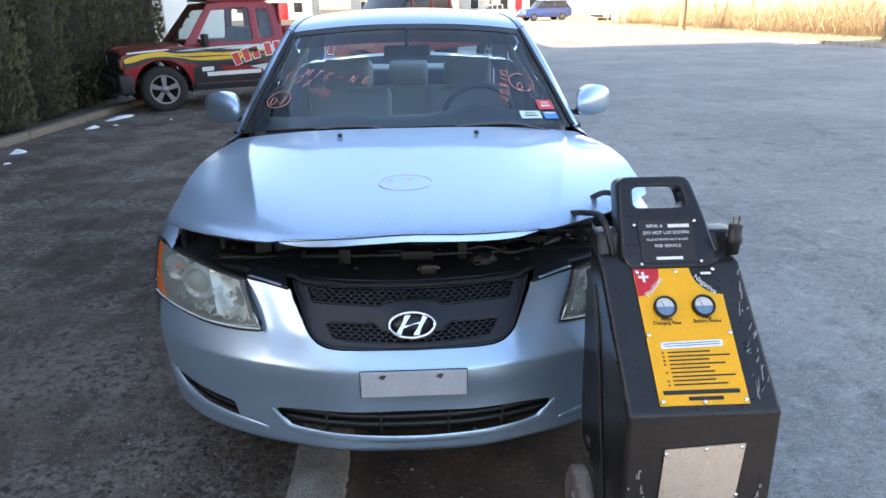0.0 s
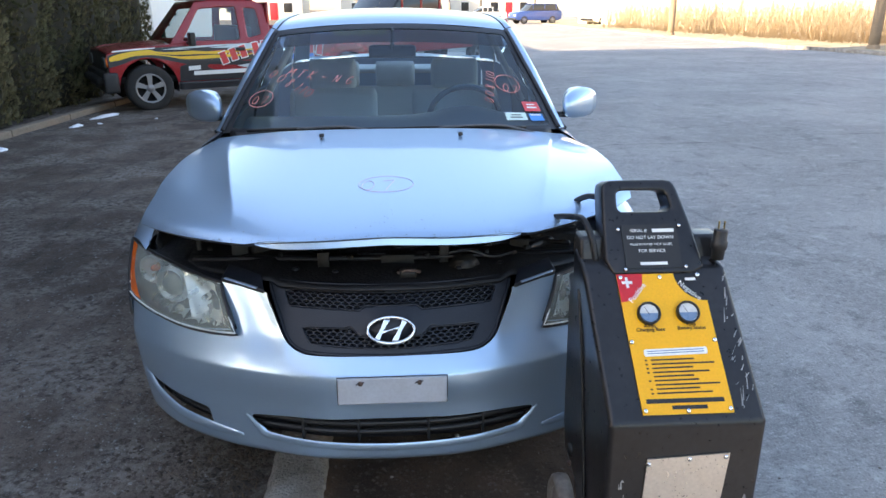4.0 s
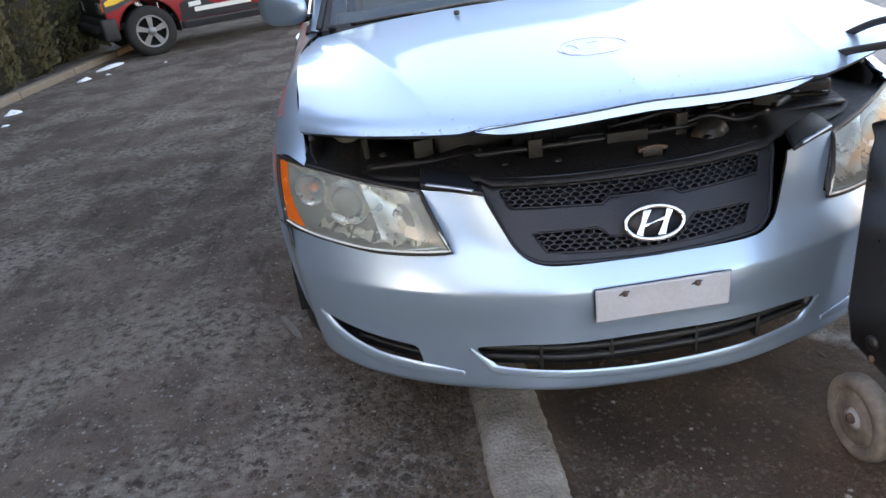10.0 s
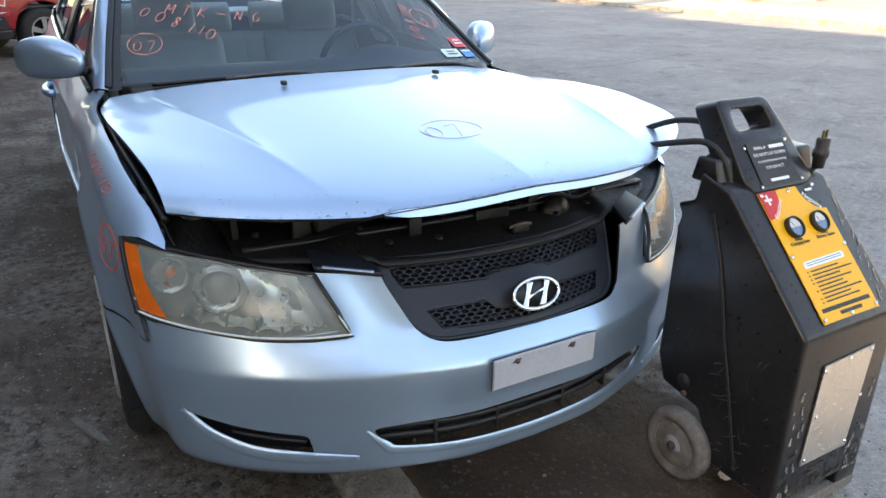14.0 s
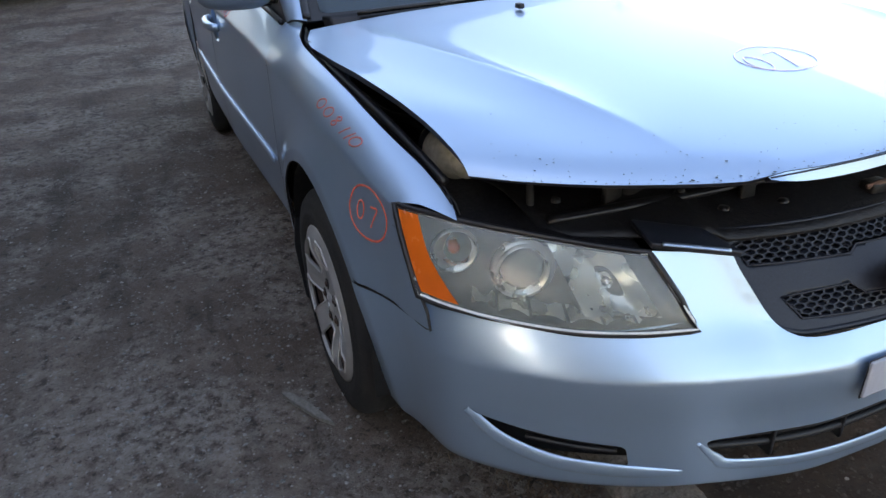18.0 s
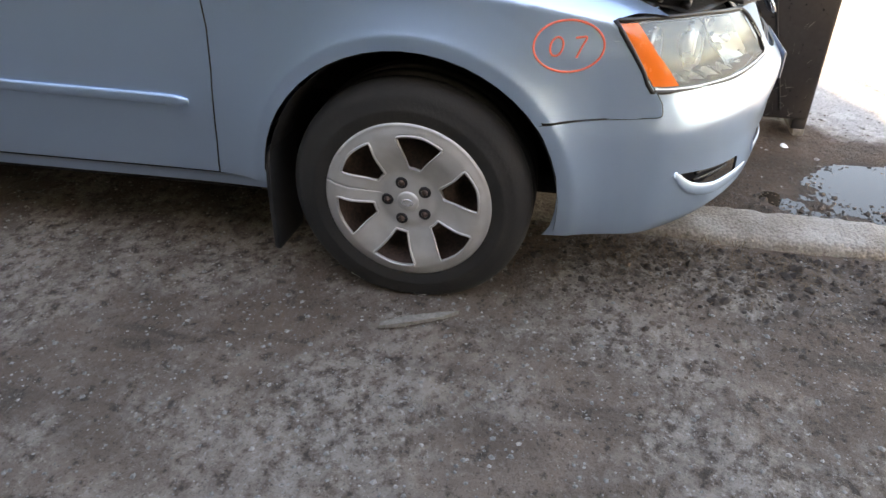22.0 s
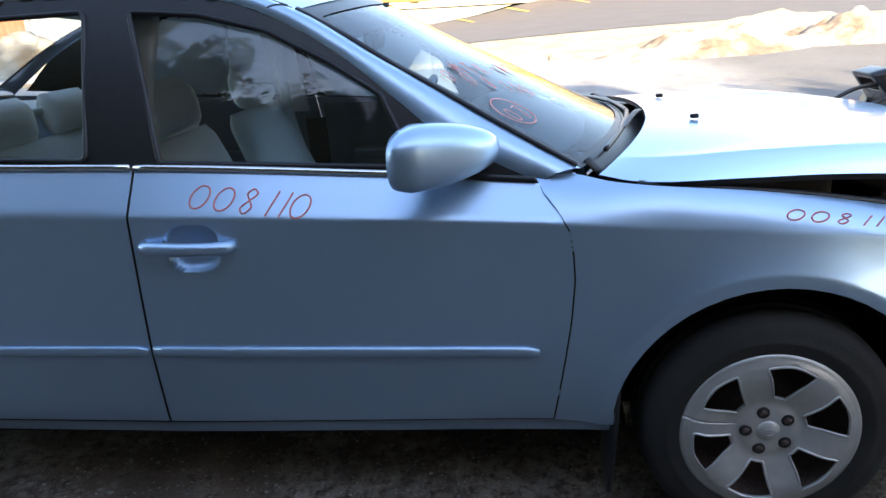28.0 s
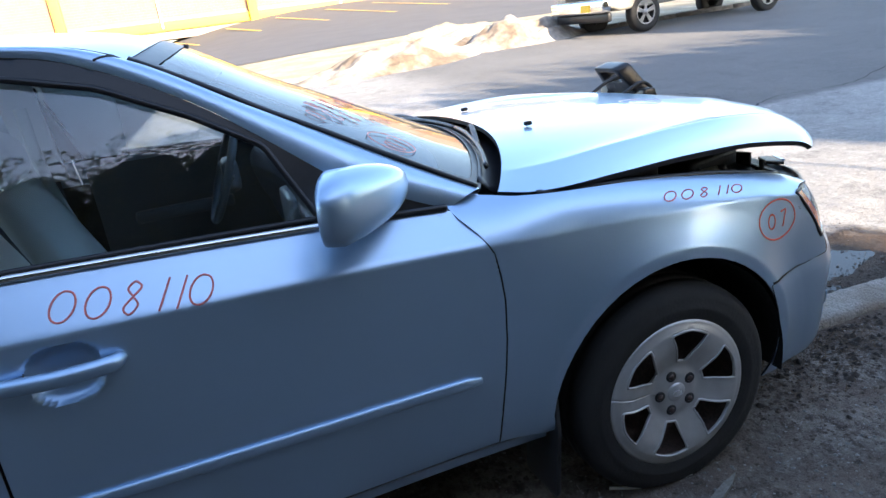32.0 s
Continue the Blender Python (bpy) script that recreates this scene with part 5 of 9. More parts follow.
for s in (-1, 1):
    tube("seat_belt", [(s * 0.60, 2.62, 1.30), (s * 0.60, 2.60, 0.95), (s * 0.58, 2.5, 0.60)], 0.022, FABRIC, car, sides=6, flat=0.15, up=(1, 0, 0))
    part("pillar_cover", block((0.03, 0.13, 0.50), (s * 0.66, 2.62, 1.15), 0.01, turn=Matrix.Rotation(s * -0.5, 4, "Y")), LINER, car)


# ---- red marker writing on the car ----
def ring_pts(cx, cy, rx, ry, n=14, start=0.6, turns=1.08):
    return [(cx + rx * math.cos(start + 2 * math.pi * turns * k / n), cy + ry * math.sin(start + 2 * math.pi * turns * k / n)) for k in range(n + 1)]


GLYPH = {
    "0": [ring_pts(0.42, 0.5, 0.36, 0.46, 12, 1.2, 1.05)],
    "1": [[(0.42, 1.0), (0.36, 0.5), (0.30, 0.0)]],
    "8": [[(0.62, 0.86), (0.40, 1.0), (0.22, 0.80), (0.42, 0.55), (0.62, 0.28), (0.42, 0.02), (0.20, 0.22), (0.40, 0.52), (0.60, 0.76), (0.60, 0.9)]],
    "7": [[(0.1, 0.92), (0.40, 0.96), (0.72, 0.95), (0.55, 0.5), (0.35, -0.05)]],
    "M": [[(0.05, 0.0), (0.12, 1.0), (0.42, 0.35), (0.75, 1.0), (0.85, 0.0)]],
    "T": [[(0.05, 0.98), (0.45, 1.0), (0.9, 0.96)], [(0.47, 1.0), (0.42, 0.5), (0.40, 0.0)]],
    "K": [[(0.15, 1.0), (0.12, 0.5), (0.1, 0.0)], [(0.75, 1.0), (0.45, 0.7), (0.15, 0.45), (0.45, 0.25), (0.8, 0.0)]],
    "N": [[(0.1, 0.0), (0.15, 0.5), (0.2, 1.0)], [(0.2, 1.0), (0.5, 0.4), (0.75, 0.0)], [(0.75, 0.0), (0.8, 0.5), (0.85, 1.0)]],
    "G": [[(0.8, 0.85), (0.5, 1.0), (0.15, 0.6), (0.25, 0.1), (0.6, 0.0), (0.85, 0.35), (0.5, 0.42)]],
    "-": [[(0.1, 0.45), (0.5, 0.5), (0.9, 0.5)]],
    "O": [ring_pts(0.5, 0.5, 1.0, 0.62, 22, 1.0, 1.06)],
}


def marker(text, place, size, advance, parent, mat=None, r=0.0032, name="marker_digit", slant=0.12, label="", wide=0.72):
    """Hand-drawn strokes: place(a, b) gives the point a along and b up the writing."""
    a = 0.0
    for ch in text:
        verts, faces = [], []
        for line in GLYPH.get(ch, []):
            pts = [Vector(place(a + size * wide * (p[0] + slant * p[1]), size * p[1])) for p in spline([(q[0], q[1], 0) for q in line], 6 * len(line))]
            for i, p in enumerate(pts):
                d = (pts[min(i + 1, len(pts) - 1)] - pts[max(i - 1, 0)]).normalized()
                o = Vector(place(a + 0.01, 0.0))
                nrm = (Vector(place(a + 0.02, 0.0)) - o).cross(Vector(place(a + 0.01, 0.01)) - o).normalized()
                side_v = nrm.cross(d).normalized()
                base = len(verts)
                verts += [p + side_v * r - nrm * 0.0005, p + side_v * r * 0.5 + nrm * 0.0006, p - side_v * r * 0.5 + nrm * 0.0006, p - side_v * r - nrm * 0.0005]
                if i:
                    for k in range(3):
                        faces.append([base - 4 + k, base - 4 + k + 1, base + k + 1, base + k])
        a += advance * (0.62 if ch == "1" else 1.16)
        link(name, data(name, verts, faces), mat or CRAYON, parent, label or "red hand-written marker stroke")


fender_r = next(o for o in car.children if o.name == "fender")
door_r = next(o for o in car.children if o.name == "front_door")


def on(fn, a0, b0, da, db=1.0, lift=0.0012, tilt=0.0):
    """Writing laid on a panel: it runs along da and up db in the panel's own coordinates."""
    def f(a, b):
        p = Vector(fn(a0 + da * a, b0 + db * b + tilt * a))
        return (p.x - lift, p.y, p.z + lift * 0.4)
    return f


marker("008110", on(fender_fn, 0.985, 0.852, -1.0, 1.05, tilt=-0.10), 0.048, 0.047, fender_r, r=0.0019, wide=1.05, slant=0.38)
marker("07", on(fender_fn, 0.656, 0.686, -1.0, 0.82), 0.052, 0.042, fender_r, CRAYON_RED, 0.0025)
marker("O", on(fender_fn, 0.649, 0.664, -1.0, 0.84), 0.104, 0.1, fender_r, CRAYON_RED, 0.0026, name="marker_ring", slant=-0.02)
marker("008110", on(door_fn, 2.398, 0.904, -1.0, 0.92, tilt=-0.115), 0.060, 0.053, door_r, r=0.0021, wide=1.0, slant=0.42)


def on_glass(u0, w0, angle=0.0, size=1.0):
    ca, sa = math.cos(radians(angle)), math.sin(radians(angle))

    def f(a, b):
        x, y = a * ca - b * sa, a * sa + b * ca
        p = Vector(shield_fn(u0 + x / 0.68, w0 + y / 0.60))
        return (p.x, p.y - 0.004, p.z + 0.004)
    return f


marker("MTK", on_glass(-0.745, 0.585, -14), 0.048, 0.048, ws, CRAYON_PALE, 0.0018, "marker_letter", 0.3)
marker("-NG", on_glass(-0.49, 0.520, -10), 0.040, 0.052, ws, CRAYON_PALE, 0.0018, "marker_letter", 0.4)
marker("008110", on_glass(-0.875, 0.585, -30), 0.048, 0.050, ws, CRAYON_PALE, 0.0018)
marker("07", on_glass(-0.905, 0.325, -4), 0.044, 0.036, ws, CRAYON_PALE, 0.0017)
marker("O", on_glass(-0.885, 0.31, 0), 0.074, 0.1, ws, CRAYON_PALE, 0.0018, "marker_ring", 0.0)
marker("008110", on_glass(0.640, 0.300, 72), 0.040, 0.034, ws, CRAYON_PALE, 0.0017)
marker("07", on_glass(0.735, 0.425, -14), 0.044, 0.036, ws, CRAYON_PALE, 0.0017)
marker("O", on_glass(0.745, 0.425, 0), 0.080, 0.1, ws, CRAYON_PALE, 0.0018, "marker_ring", 0.0)
FAINT = material("faint_red_marker", (0.74, 0.55, 0.66), rough=0.36, metal=0.78, vary=0.05, scale=60, fine=500, coat=0.75)


def on_hood(u0, w0):
    def f(a, b):
        p = Vector(hood_fn(u0 + a / 0.75, w0 + b / 1.05))
        return (p.x, p.y, p.z + 0.0012)
    return f


marker("07", on_hood(-0.120, 0.285), 0.085, 0.052, hood, FAINT, 0.0011, wide=0.6)
marker("O", on_hood(-0.070, 0.280), 0.115, 0.1, hood, FAINT, 0.0011, "marker_ring", 0.0)
RED_STICKER = material("red_sticker", (0.62, 0.07, 0.08), 0.5, vary=0.1)
GREEN_STICKER = material("pale_green_sticker", (0.62, 0.78, 0.72), 0.5, vary=0.06)
BLUE_STICKER = material("blue_sticker", (0.05, 0.28, 0.75), 0.5, vary=0.06)
for nm, mat_s, u0, w0, du, dw in (("inspection_sticker", RED_STICKER, 0.830, 0.230, 0.110, 0.095), ("registration_sticker", GREEN_STICKER, 0.690, 0.125, 0.135, 0.090), ("blue_sticker", BLUE_STICKER, 0.845, 0.118, 0.090, 0.085)):
    st = sheet(nm, lambda u, w: tuple(Vector(shield_fn(u, w)) + Vector((0, -0.003, 0.003))), (u0, u0 + du, w0, w0 + dw), 4, 3, mat_s, ws)
    bars = ((0.25, 0.75, 0.62, 0.74), (0.2, 0.8, 0.30, 0.46)) if nm != "blue_sticker" else ((0.1, 0.9, 0.72, 0.9),)
    for a0, a1, b0, b1 in bars:
        sheet("printed_bar", lambda u, w: tuple(Vector(shield_fn(u, w)) + Vector((0, -0.0045, 0.0045))), (u0 + du * a0, u0 + du * a1, w0 + dw * b0, w0 + dw * b1), 3, 1, WHITE if nm != "registration_sticker" else LAMP_BODY, st)


# ---- ground ----
def rough_ground(x, y):
    """Crumbly relief: lumps and grit of the unpaved ground."""
    a = abs(noise.noise((x * 4.0, y * 4.0, 1.0)))
    b = noise.noise((x * 11.0, y * 11.0, 4.0))
    c = abs(noise.noise((x * 27.0, y * 27.0, 7.0)))
    return 0.010 * a + 0.005 * b + 0.006 * c - 0.006


def ground_z(x, y):
    """Nearly flat by the car, rising towards the far side of the street."""
    k = 0.5 - 0.5 * math.tanh((y - 2.0) / 6.0)
    z = (0.010 + 0.035 * k) * min(47.0, max(0.0, x - 3.0)) + 0.0014 * k * min(28.0, max(0.0, x - 20.0)) ** 2
    if x > -0.24:
        z -= 0.030 * min(1, (x + 0.24) / 0.05) * math.exp(-max(0, x - 0.6) / 3.0)
        z -= 0.012 * math.exp(-((x - 0.16) / 0.22) ** 2 - ((y + 0.55) / 0.42) ** 2) * min(1, (x + 0.24) / 0.08)
    near = math.exp(-((x + 1) / 6) ** 2 - ((y - 1) / 7) ** 2)
    if near > 0.02:
        z += near * (0.010 * noise.noise((x * 1.3, y * 1.3, 0)) + 0.004 * noise.noise((x * 5, y * 5, 3)))
        loose = min(1.0, max(0.0, (1.15 - x) / 0.3)) * near * (1 - 0.75 * math.exp(-((x - 0.14) / 0.34) ** 4 - ((y + 0.58) / 0.62) ** 4))
        if loose > 0.02 and -5.5 < x:
            z += loose * rough_ground(x, y)
    return z


def ground_material():
    m = bpy.data.materials.new("dirt_and_worn_asphalt")
    m.use_nodes = True
    t, b = m.node_tree, m.node_tree.nodes["Principled BSDF"]
    n, ln = t.nodes.new, t.links.new
    co = n("ShaderNodeTexCoord").outputs["Object"]
    xyz = n("ShaderNodeSeparateXYZ")
    ln(co, xyz.inputs[0])

    def tex(scale, detail=6, rough=0.6, stretch=None):
        q = n("ShaderNodeTexNoise")
        q.inputs["Scale"].default_value, q.inputs["Detail"].default_value, q.inputs["Roughness"].default_value = scale, detail, rough
        if stretch:
            mp = n("ShaderNodeMapping")
            mp.inputs["Scale"].default_value = stretch
            mp.inputs["Rotation"].default_value = (0, 0, 0.5)
            ln(co, mp.inputs["Vector"])
            ln(mp.outputs[0], q.inputs["Vector"])
        else:
            ln(co, q.inputs["Vector"])
        return q.outputs["Fac"]

    def rng(v, a, c, lo=0.0, hi=1.0):
        q = n("ShaderNodeMapRange")
        q.interpolation_type = "SMOOTHSTEP"
        ln(v, q.inputs["Value"])
        for key, val in (("From Min", a), ("From Max", c), ("To Min", lo), ("To Max", hi)):
            q.inputs[key].default_value = val
        return q.outputs["Result"]

    def math_n(op, a, c):
        q = n("ShaderNodeMath")
        q.operation = op
        for i, v in enumerate((a, c)):
            if isinstance(v, (int, float)):
                q.inputs[i].default_value = v
            else:
                ln(v, q.inputs[i])
        return q.outputs[0]

    def mix(f, a, c, mode="MIX"):
        q = n("ShaderNodeMix")
        q.data_type, q.blend_type = "RGBA", mode
        for i, v in ((0, f), (6, a), (7, c)):
            if isinstance(v, (int, float)):
                q.inputs[i].default_value = v
            elif isinstance(v, tuple):
                q.inputs[i].default_value = (*v, 1)
            else:
                ln(v, q.inputs[i])
        return q.outputs[2]

    big, mid, fine, grit = tex(0.55), tex(3.2), tex(24, 8, 0.7), tex(160, 4, 0.7)
    streak = tex(2.2, 5, 0.6, (3.0, 0.5, 1))
    # packed brown dirt with pale dusty crumbs in patches and dark damp spots
    grain = tex(62, 6, 0.75)
    crumb = tex(95, 5, 0.8)
    patch = tex(1.7, 12, 0.68)
    dirt = mix(rng(big, 0.36, 0.66), (0.088, 0.064, 0.049), (0.158, 0.120, 0.095))
    dirt = mix(rng(mid, 0.40, 0.62, 0, 0.6), dirt, (0.066, 0.049, 0.038))
    dirt = mix(rng(streak, 0.52, 0.66, 0, 0.55), dirt, (0.034, 0.027, 0.022))
    dusty = math_n("MULTIPLY", rng(patch, 0.44, 0.60), rng(fine, 0.40, 0.60))
    dirt = mix(math_n("MULTIPLY", dusty, 0.85), dirt, (0.255, 0.226, 0.198))
    dirt = mix(math_n("MULTIPLY", rng(patch, 0.42, 0.62, 0.25, 1.0), rng(grain, 0.55, 0.66, 0, 0.85)), dirt, (0.33, 0.315, 0.29))
    dirt = mix(rng(fine, 0.46, 0.34, 0, 0.8), dirt, (0.022, 0.018, 0.015))
    dirt = mix(rng(crumb, 0.45, 0.33, 0, 0.8), dirt, (0.020, 0.017, 0.015))
    dirt = mix(rng(crumb, 0.58, 0.70, 0, 0.5), dirt, (0.24, 0.225, 0.205))
    # worn grey asphalt, salted and stained
    road = mix(rng(big, 0.35, 0.68), (0.225, 0.220, 0.214), (0.315, 0.307, 0.295))
    road = mix(rng(tex(6.5, 10, 0.7), 0.52, 0.66, 0, 0.6), road, (0.40, 0.395, 0.38))
    road = mix(rng(tex(2.6, 10, 0.7), 0.47, 0.36, 0, 0.5), road, (0.13, 0.128, 0.125))
    road = mix(rng(streak, 0.56, 0.78, 0, 0.45), road, (0.085, 0.088, 0.092))
    road = mix(rng(crumb, 0.54, 0.66, 0, 0.75), road, (0.50, 0.49, 0.47))
    road = mix(rng(crumb, 0.46, 0.34, 0, 0.75), road, (0.060, 0.060, 0.062))
    road = mix(rng(fine, 0.54, 0.66, 0, 0.5), road, (0.43, 0.42, 0.40))
    road = mix(rng(fine, 0.46, 0.34, 0, 0.55), road, (0.10, 0.10, 0.10))
    # an older strip of asphalt beyond the long crack, darkened further for the street's shade
    strip_x = rng(math_n("ADD", xyz.outputs["X"], math_n("MULTIPLY", mid, 0.2)), 3.55, 3.75)
    road = mix(math_n("MULTIPLY", strip_x, rng(xyz.outputs["Y"], -1.0, -2.6, 0, 0.75)), road, (0.095, 0.094, 0.093))
    # dark brown mud beside the kerb, with grit
    mud = mix(rng(mid, 0.35, 0.65), (0.040, 0.026, 0.018), (0.084, 0.057, 0.041))
    mud = mix(math_n("MULTIPLY", rng(tex(2.9, 10, 0.7), 0.48, 0.62), rng(grain, 0.48, 0.62, 0, 0.8)), mud, (0.16, 0.125, 0.10))
    mud = mix(rng(crumb, 0.46, 0.34, 0, 0.7), mud, (0.014, 0.010, 0.008))
    wob = math_n("MULTIPLY", math_n("SUBTRACT", mid, 0.5), 0.9)
    right = rng(math_n("ADD", xyz.outputs["X"], math_n("MULTIPLY", wob, 0.05)), -0.31, -0.29)
    far = rng(math_n("ADD", math_n("ADD", xyz.outputs["X"], wob), math_n("MULTIPLY", math_n("MAXIMUM", math_n("MULTIPLY", xyz.outputs["Y"], -1.0), 0.0), 0.42)), 0.74, 0.98)
    col = mix(right, dirt, mix(far, mud, road))
    ln(col, b.inputs["Base Color"])
    wet = math_n("MULTIPLY", right, math_n("SUBTRACT", 1.0, far))
    rough = math_n("SUBTRACT", rng(fine, 0.2, 0.8, 0.82, 0.98), math_n("MULTIPLY", wet, rng(mid, 0.35, 0.6, 0.16, 0.0)))
    ln(rough, b.inputs["Roughness"])
    b.inputs["Specular IOR Level"].default_value = 0.35
    bp = n("ShaderNodeBump")
    bp.inputs["Strength"].default_value, bp.inputs["Distance"].default_value = 1.0, 0.014
    h = math_n("ADD", math_n("ADD", fine, math_n("MULTIPLY", tex(8.5, 6, 0.65), 1.6)), math_n("MULTIPLY", grit, 0.35))
    ln(mix(math_n("MULTIPLY", right, far), h, math_n("MULTIPLY", h, 0.5)), bp.inputs["Height"])
    ln(bp.outputs["Normal"], b.inputs["Normal"])
    return m


GROUND = ground_material()


def axis(n, near, far, c):
    """Grid lines, close together near c and wide apart far off."""
    out = []
    for i in range(n + 1):
        s = 2 * i / n - 1
        out.append(c + near * s * n * 0.5 + math.copysign((far - near * n * 0.5) * abs(s) ** 7, s))
    return out


GN = 460
gx, gy = axis(GN, 0.020, 400, -0.7), axis(GN, 0.020, 500, 0.5)
gv = [(x, y, ground_z(x, y)) for y in gy for x in gx]
gf = [[j * (GN + 1) + i, j * (GN + 1) + i + 1, (j + 1) * (GN + 1) + i + 1, (j + 1) * (GN + 1) + i] for j in range(GN) for i in range(GN)]
ground = tagged(link("ground", data("ground", gv, gf), GROUND), "packed dark dirt beside worn grey asphalt street", "ground", kind="structure")

# kerb of worn concrete, half sunk, in lengths with joints
def concrete_material():
    """Weathered concrete with its gravel showing, stained by mud along the edges."""
    m = material("worn_concrete", (0.34, 0.322, 0.292), rough=0.92, vary=0.22, scale=7, fine=160, second=(0.21, 0.188, 0.160), amount=0.48, per_object=0.08)
    t = m.node_tree
    b, n, ln = t.nodes["Principled BSDF"], t.nodes.new, t.links.new
    co = n("ShaderNodeTexCoord").outputs["Object"]
    cell, spots, mixer, dots, bp = n("ShaderNodeTexVoronoi"), n("ShaderNodeTexNoise"), n("ShaderNodeMix"), n("ShaderNodeMapRange"), n("ShaderNodeBump")
    cell.inputs["Scale"].default_value = 95.0
    spots.inputs["Scale"].default_value, spots.inputs["Detail"].default_value, spots.inputs["Roughness"].default_value = 48.0, 6.0, 0.75
    ln(co, cell.inputs["Vector"])
    ln(co, spots.inputs["Vector"])
    for key, v in (("From Min", 0.54), ("From Max", 0.66), ("To Min", 0.0), ("To Max", 0.6)):
        dots.inputs[key].default_value = v
    ln(spots.outputs["Fac"], dots.inputs["Value"])
    mixer.data_type = "RGBA"
    ln(dots.outputs["Result"], mixer.inputs[0])
    ln(b.inputs["Base Color"].links[0].from_socket, mixer.inputs[6])
    mixer.inputs[7].default_value = (0.075, 0.064, 0.054, 1)
    ln(mixer.outputs[2], b.inputs["Base Color"])
    bp.inputs["Strength"].default_value, bp.inputs["Distance"].default_value = 1.0, 0.005
    height = n("ShaderNodeMath")
    height.operation = "SUBTRACT"
    ln(spots.outputs["Fac"], height.inputs[0])
    ln(cell.outputs["Distance"], height.inputs[1])
    ln(height.outputs[0], bp.inputs["Height"])
    ln(bp.outputs["Normal"], b.inputs["Normal"])
    return m


CONCRETE = concrete_material()
kerb = thing("kerb", "worn grey concrete kerb, sunk nearly flush with the ground", "kerb", kind="structure")
rk = random.Random(2)
y, stone_i = -0.57 - 4 * 1.83, 0
while y < 16:
    ln_k = 1.83
    nseg, verts, faces = 150, [], []
    shift, drop = (0.0, 0.0) if -0.6 < y < 1.0 else (rk.uniform(-0.012, 0.012), rk.uniform(-0.012, 0.0))
    for i in range(nseg + 1):
        yy = y + (ln_k - 0.016) * i / nseg
        end = min(1.0, min(i, nseg - i) / 5)
        wl = 0.004 * noise.noise((yy * 3, 0, 1)) + 0.004 * noise.noise((yy * 26, 0, 1)) + 0.004 * noise.noise((yy * 60, 0, 1))
        wr = 0.004 * noise.noise((yy * 3, 0, 5)) + 0.004 * noise.noise((yy * 29, 0, 5)) + 0.004 * noise.noise((yy * 63, 0, 5))
        chip = 0.030 * max(0, noise.noise((yy * 9, 8, 0)) - 0.15) + 0.012 * (1 - end)
        row = [(-0.418, -0.10), (-0.417, 0.010 - chip), (-0.412, 0.022 - chip * 0.8), (-0.398, 0.031 - chip * 0.5), (-0.372, 0.036), (-0.34, 0.038), (-0.30, 0.038), (-0.268, 0.036), (-0.250, 0.032 - chip * 0.5), (-0.238, 0.021 - chip * 0.8), (-0.233, 0.008 - chip), (-0.231, -0.10)]
        for q, (x, z) in enumerate(row):
            fine_z = 0.004 * noise.noise((yy * 21, x * 21, 2)) + 0.0025 * noise.noise((yy * 55, x * 55, 3)) + 0.005 * noise.noise((yy * 3, x * 3, 9)) if 0 < q < 11 else 0.0
            verts.append((x + shift + (wl if q < 5 else wr if q > 6 else 0.0), yy, z + drop + fine_z))
    for i in range(nseg):
        for k in range(11):
            faces.append([i * 12 + k, i * 12 + k + 1, (i + 1) * 12 + k + 1, (i + 1) * 12 + k])
    faces += [list(range(12)), [nseg * 12 + k for k in range(11, -1, -1)]]
    link("kerb_stone", data("kerb_stone", verts, [q[::-1] for q in faces]), CONCRETE, kerb)
    y += ln_k

# puddle on the low side of the kerb
WATER = material("shallow_muddy_water", (0.022, 0.017, 0.013), rough=0.035, vary=0.2, scale=5, fine=40, rough_vary=0.01, ior=1.33)


def blob(cx, cy, rx, ry, seed, n=48, wob=0.3):
    return [(cx + rx * math.cos(2 * math.pi * k / n) * (1 + wob * noise.noise((math.cos(2 * math.pi * k / n) * 1.6, math.sin(2 * math.pi * k / n) * 1.6, seed))), cy + ry * math.sin(2 * math.pi * k / n) * (1 + wob * noise.noise((math.cos(2 * math.pi * k / n) * 2.2, math.sin(2 * math.pi * k / n) * 2.2, seed + 9)))) for k in range(n)]


def flat(name, poly, z, mat, label, category, kind="", drape=True):
    me = data(name, [(a, b, (ground_z(a, b) if drape else 0) + z) for a, b in poly], [list(range(len(poly)))])
    return tagged(link(name, me, mat, smooth=False), label, category, kind=kind)


flat("puddle", [(max(a, -0.225), b) for a, b in blob(0.11, -0.60, 0.32, 0.60, 3.0, n=120, wob=0.35)], -0.0368, WATER, "shallow muddy puddle in front of the kerb", "puddle", "structure", drape=False)

# loose stones and grit
def scatter(name, count, region, size, mat, label, seed, flatness=0.6, lift=0.0):
    r = random.Random(seed)
    verts, faces = [], []
    for _ in range(count):
        x, y = region(r)
        s = size * (0.35 + 1.4 * r.random() ** 4)
        z = ground_z(x, y) + s * 0.15 + lift
        a = r.random() * 6.28
        b0 = len(verts)
        for k in range(5):
            q = s * r.uniform(0.7, 1.25)
            verts.append((x + q * math.cos(a + k * 1.257), y + q * math.sin(a + k * 1.257), z + s * r.uniform(-0.1, 0.2)))
        verts.append((x + s * r.uniform(-0.3, 0.3), y + s * r.uniform(-0.3, 0.3), z + s * flatness * r.uniform(0.7, 1.2)))
        faces += [[b0 + k, b0 + (k + 1) % 5, b0 + 5] for k in range(5)]
    return tagged(link(name, data(name, verts, faces), mat, smooth=False), label, "gravel", kind="stuff")


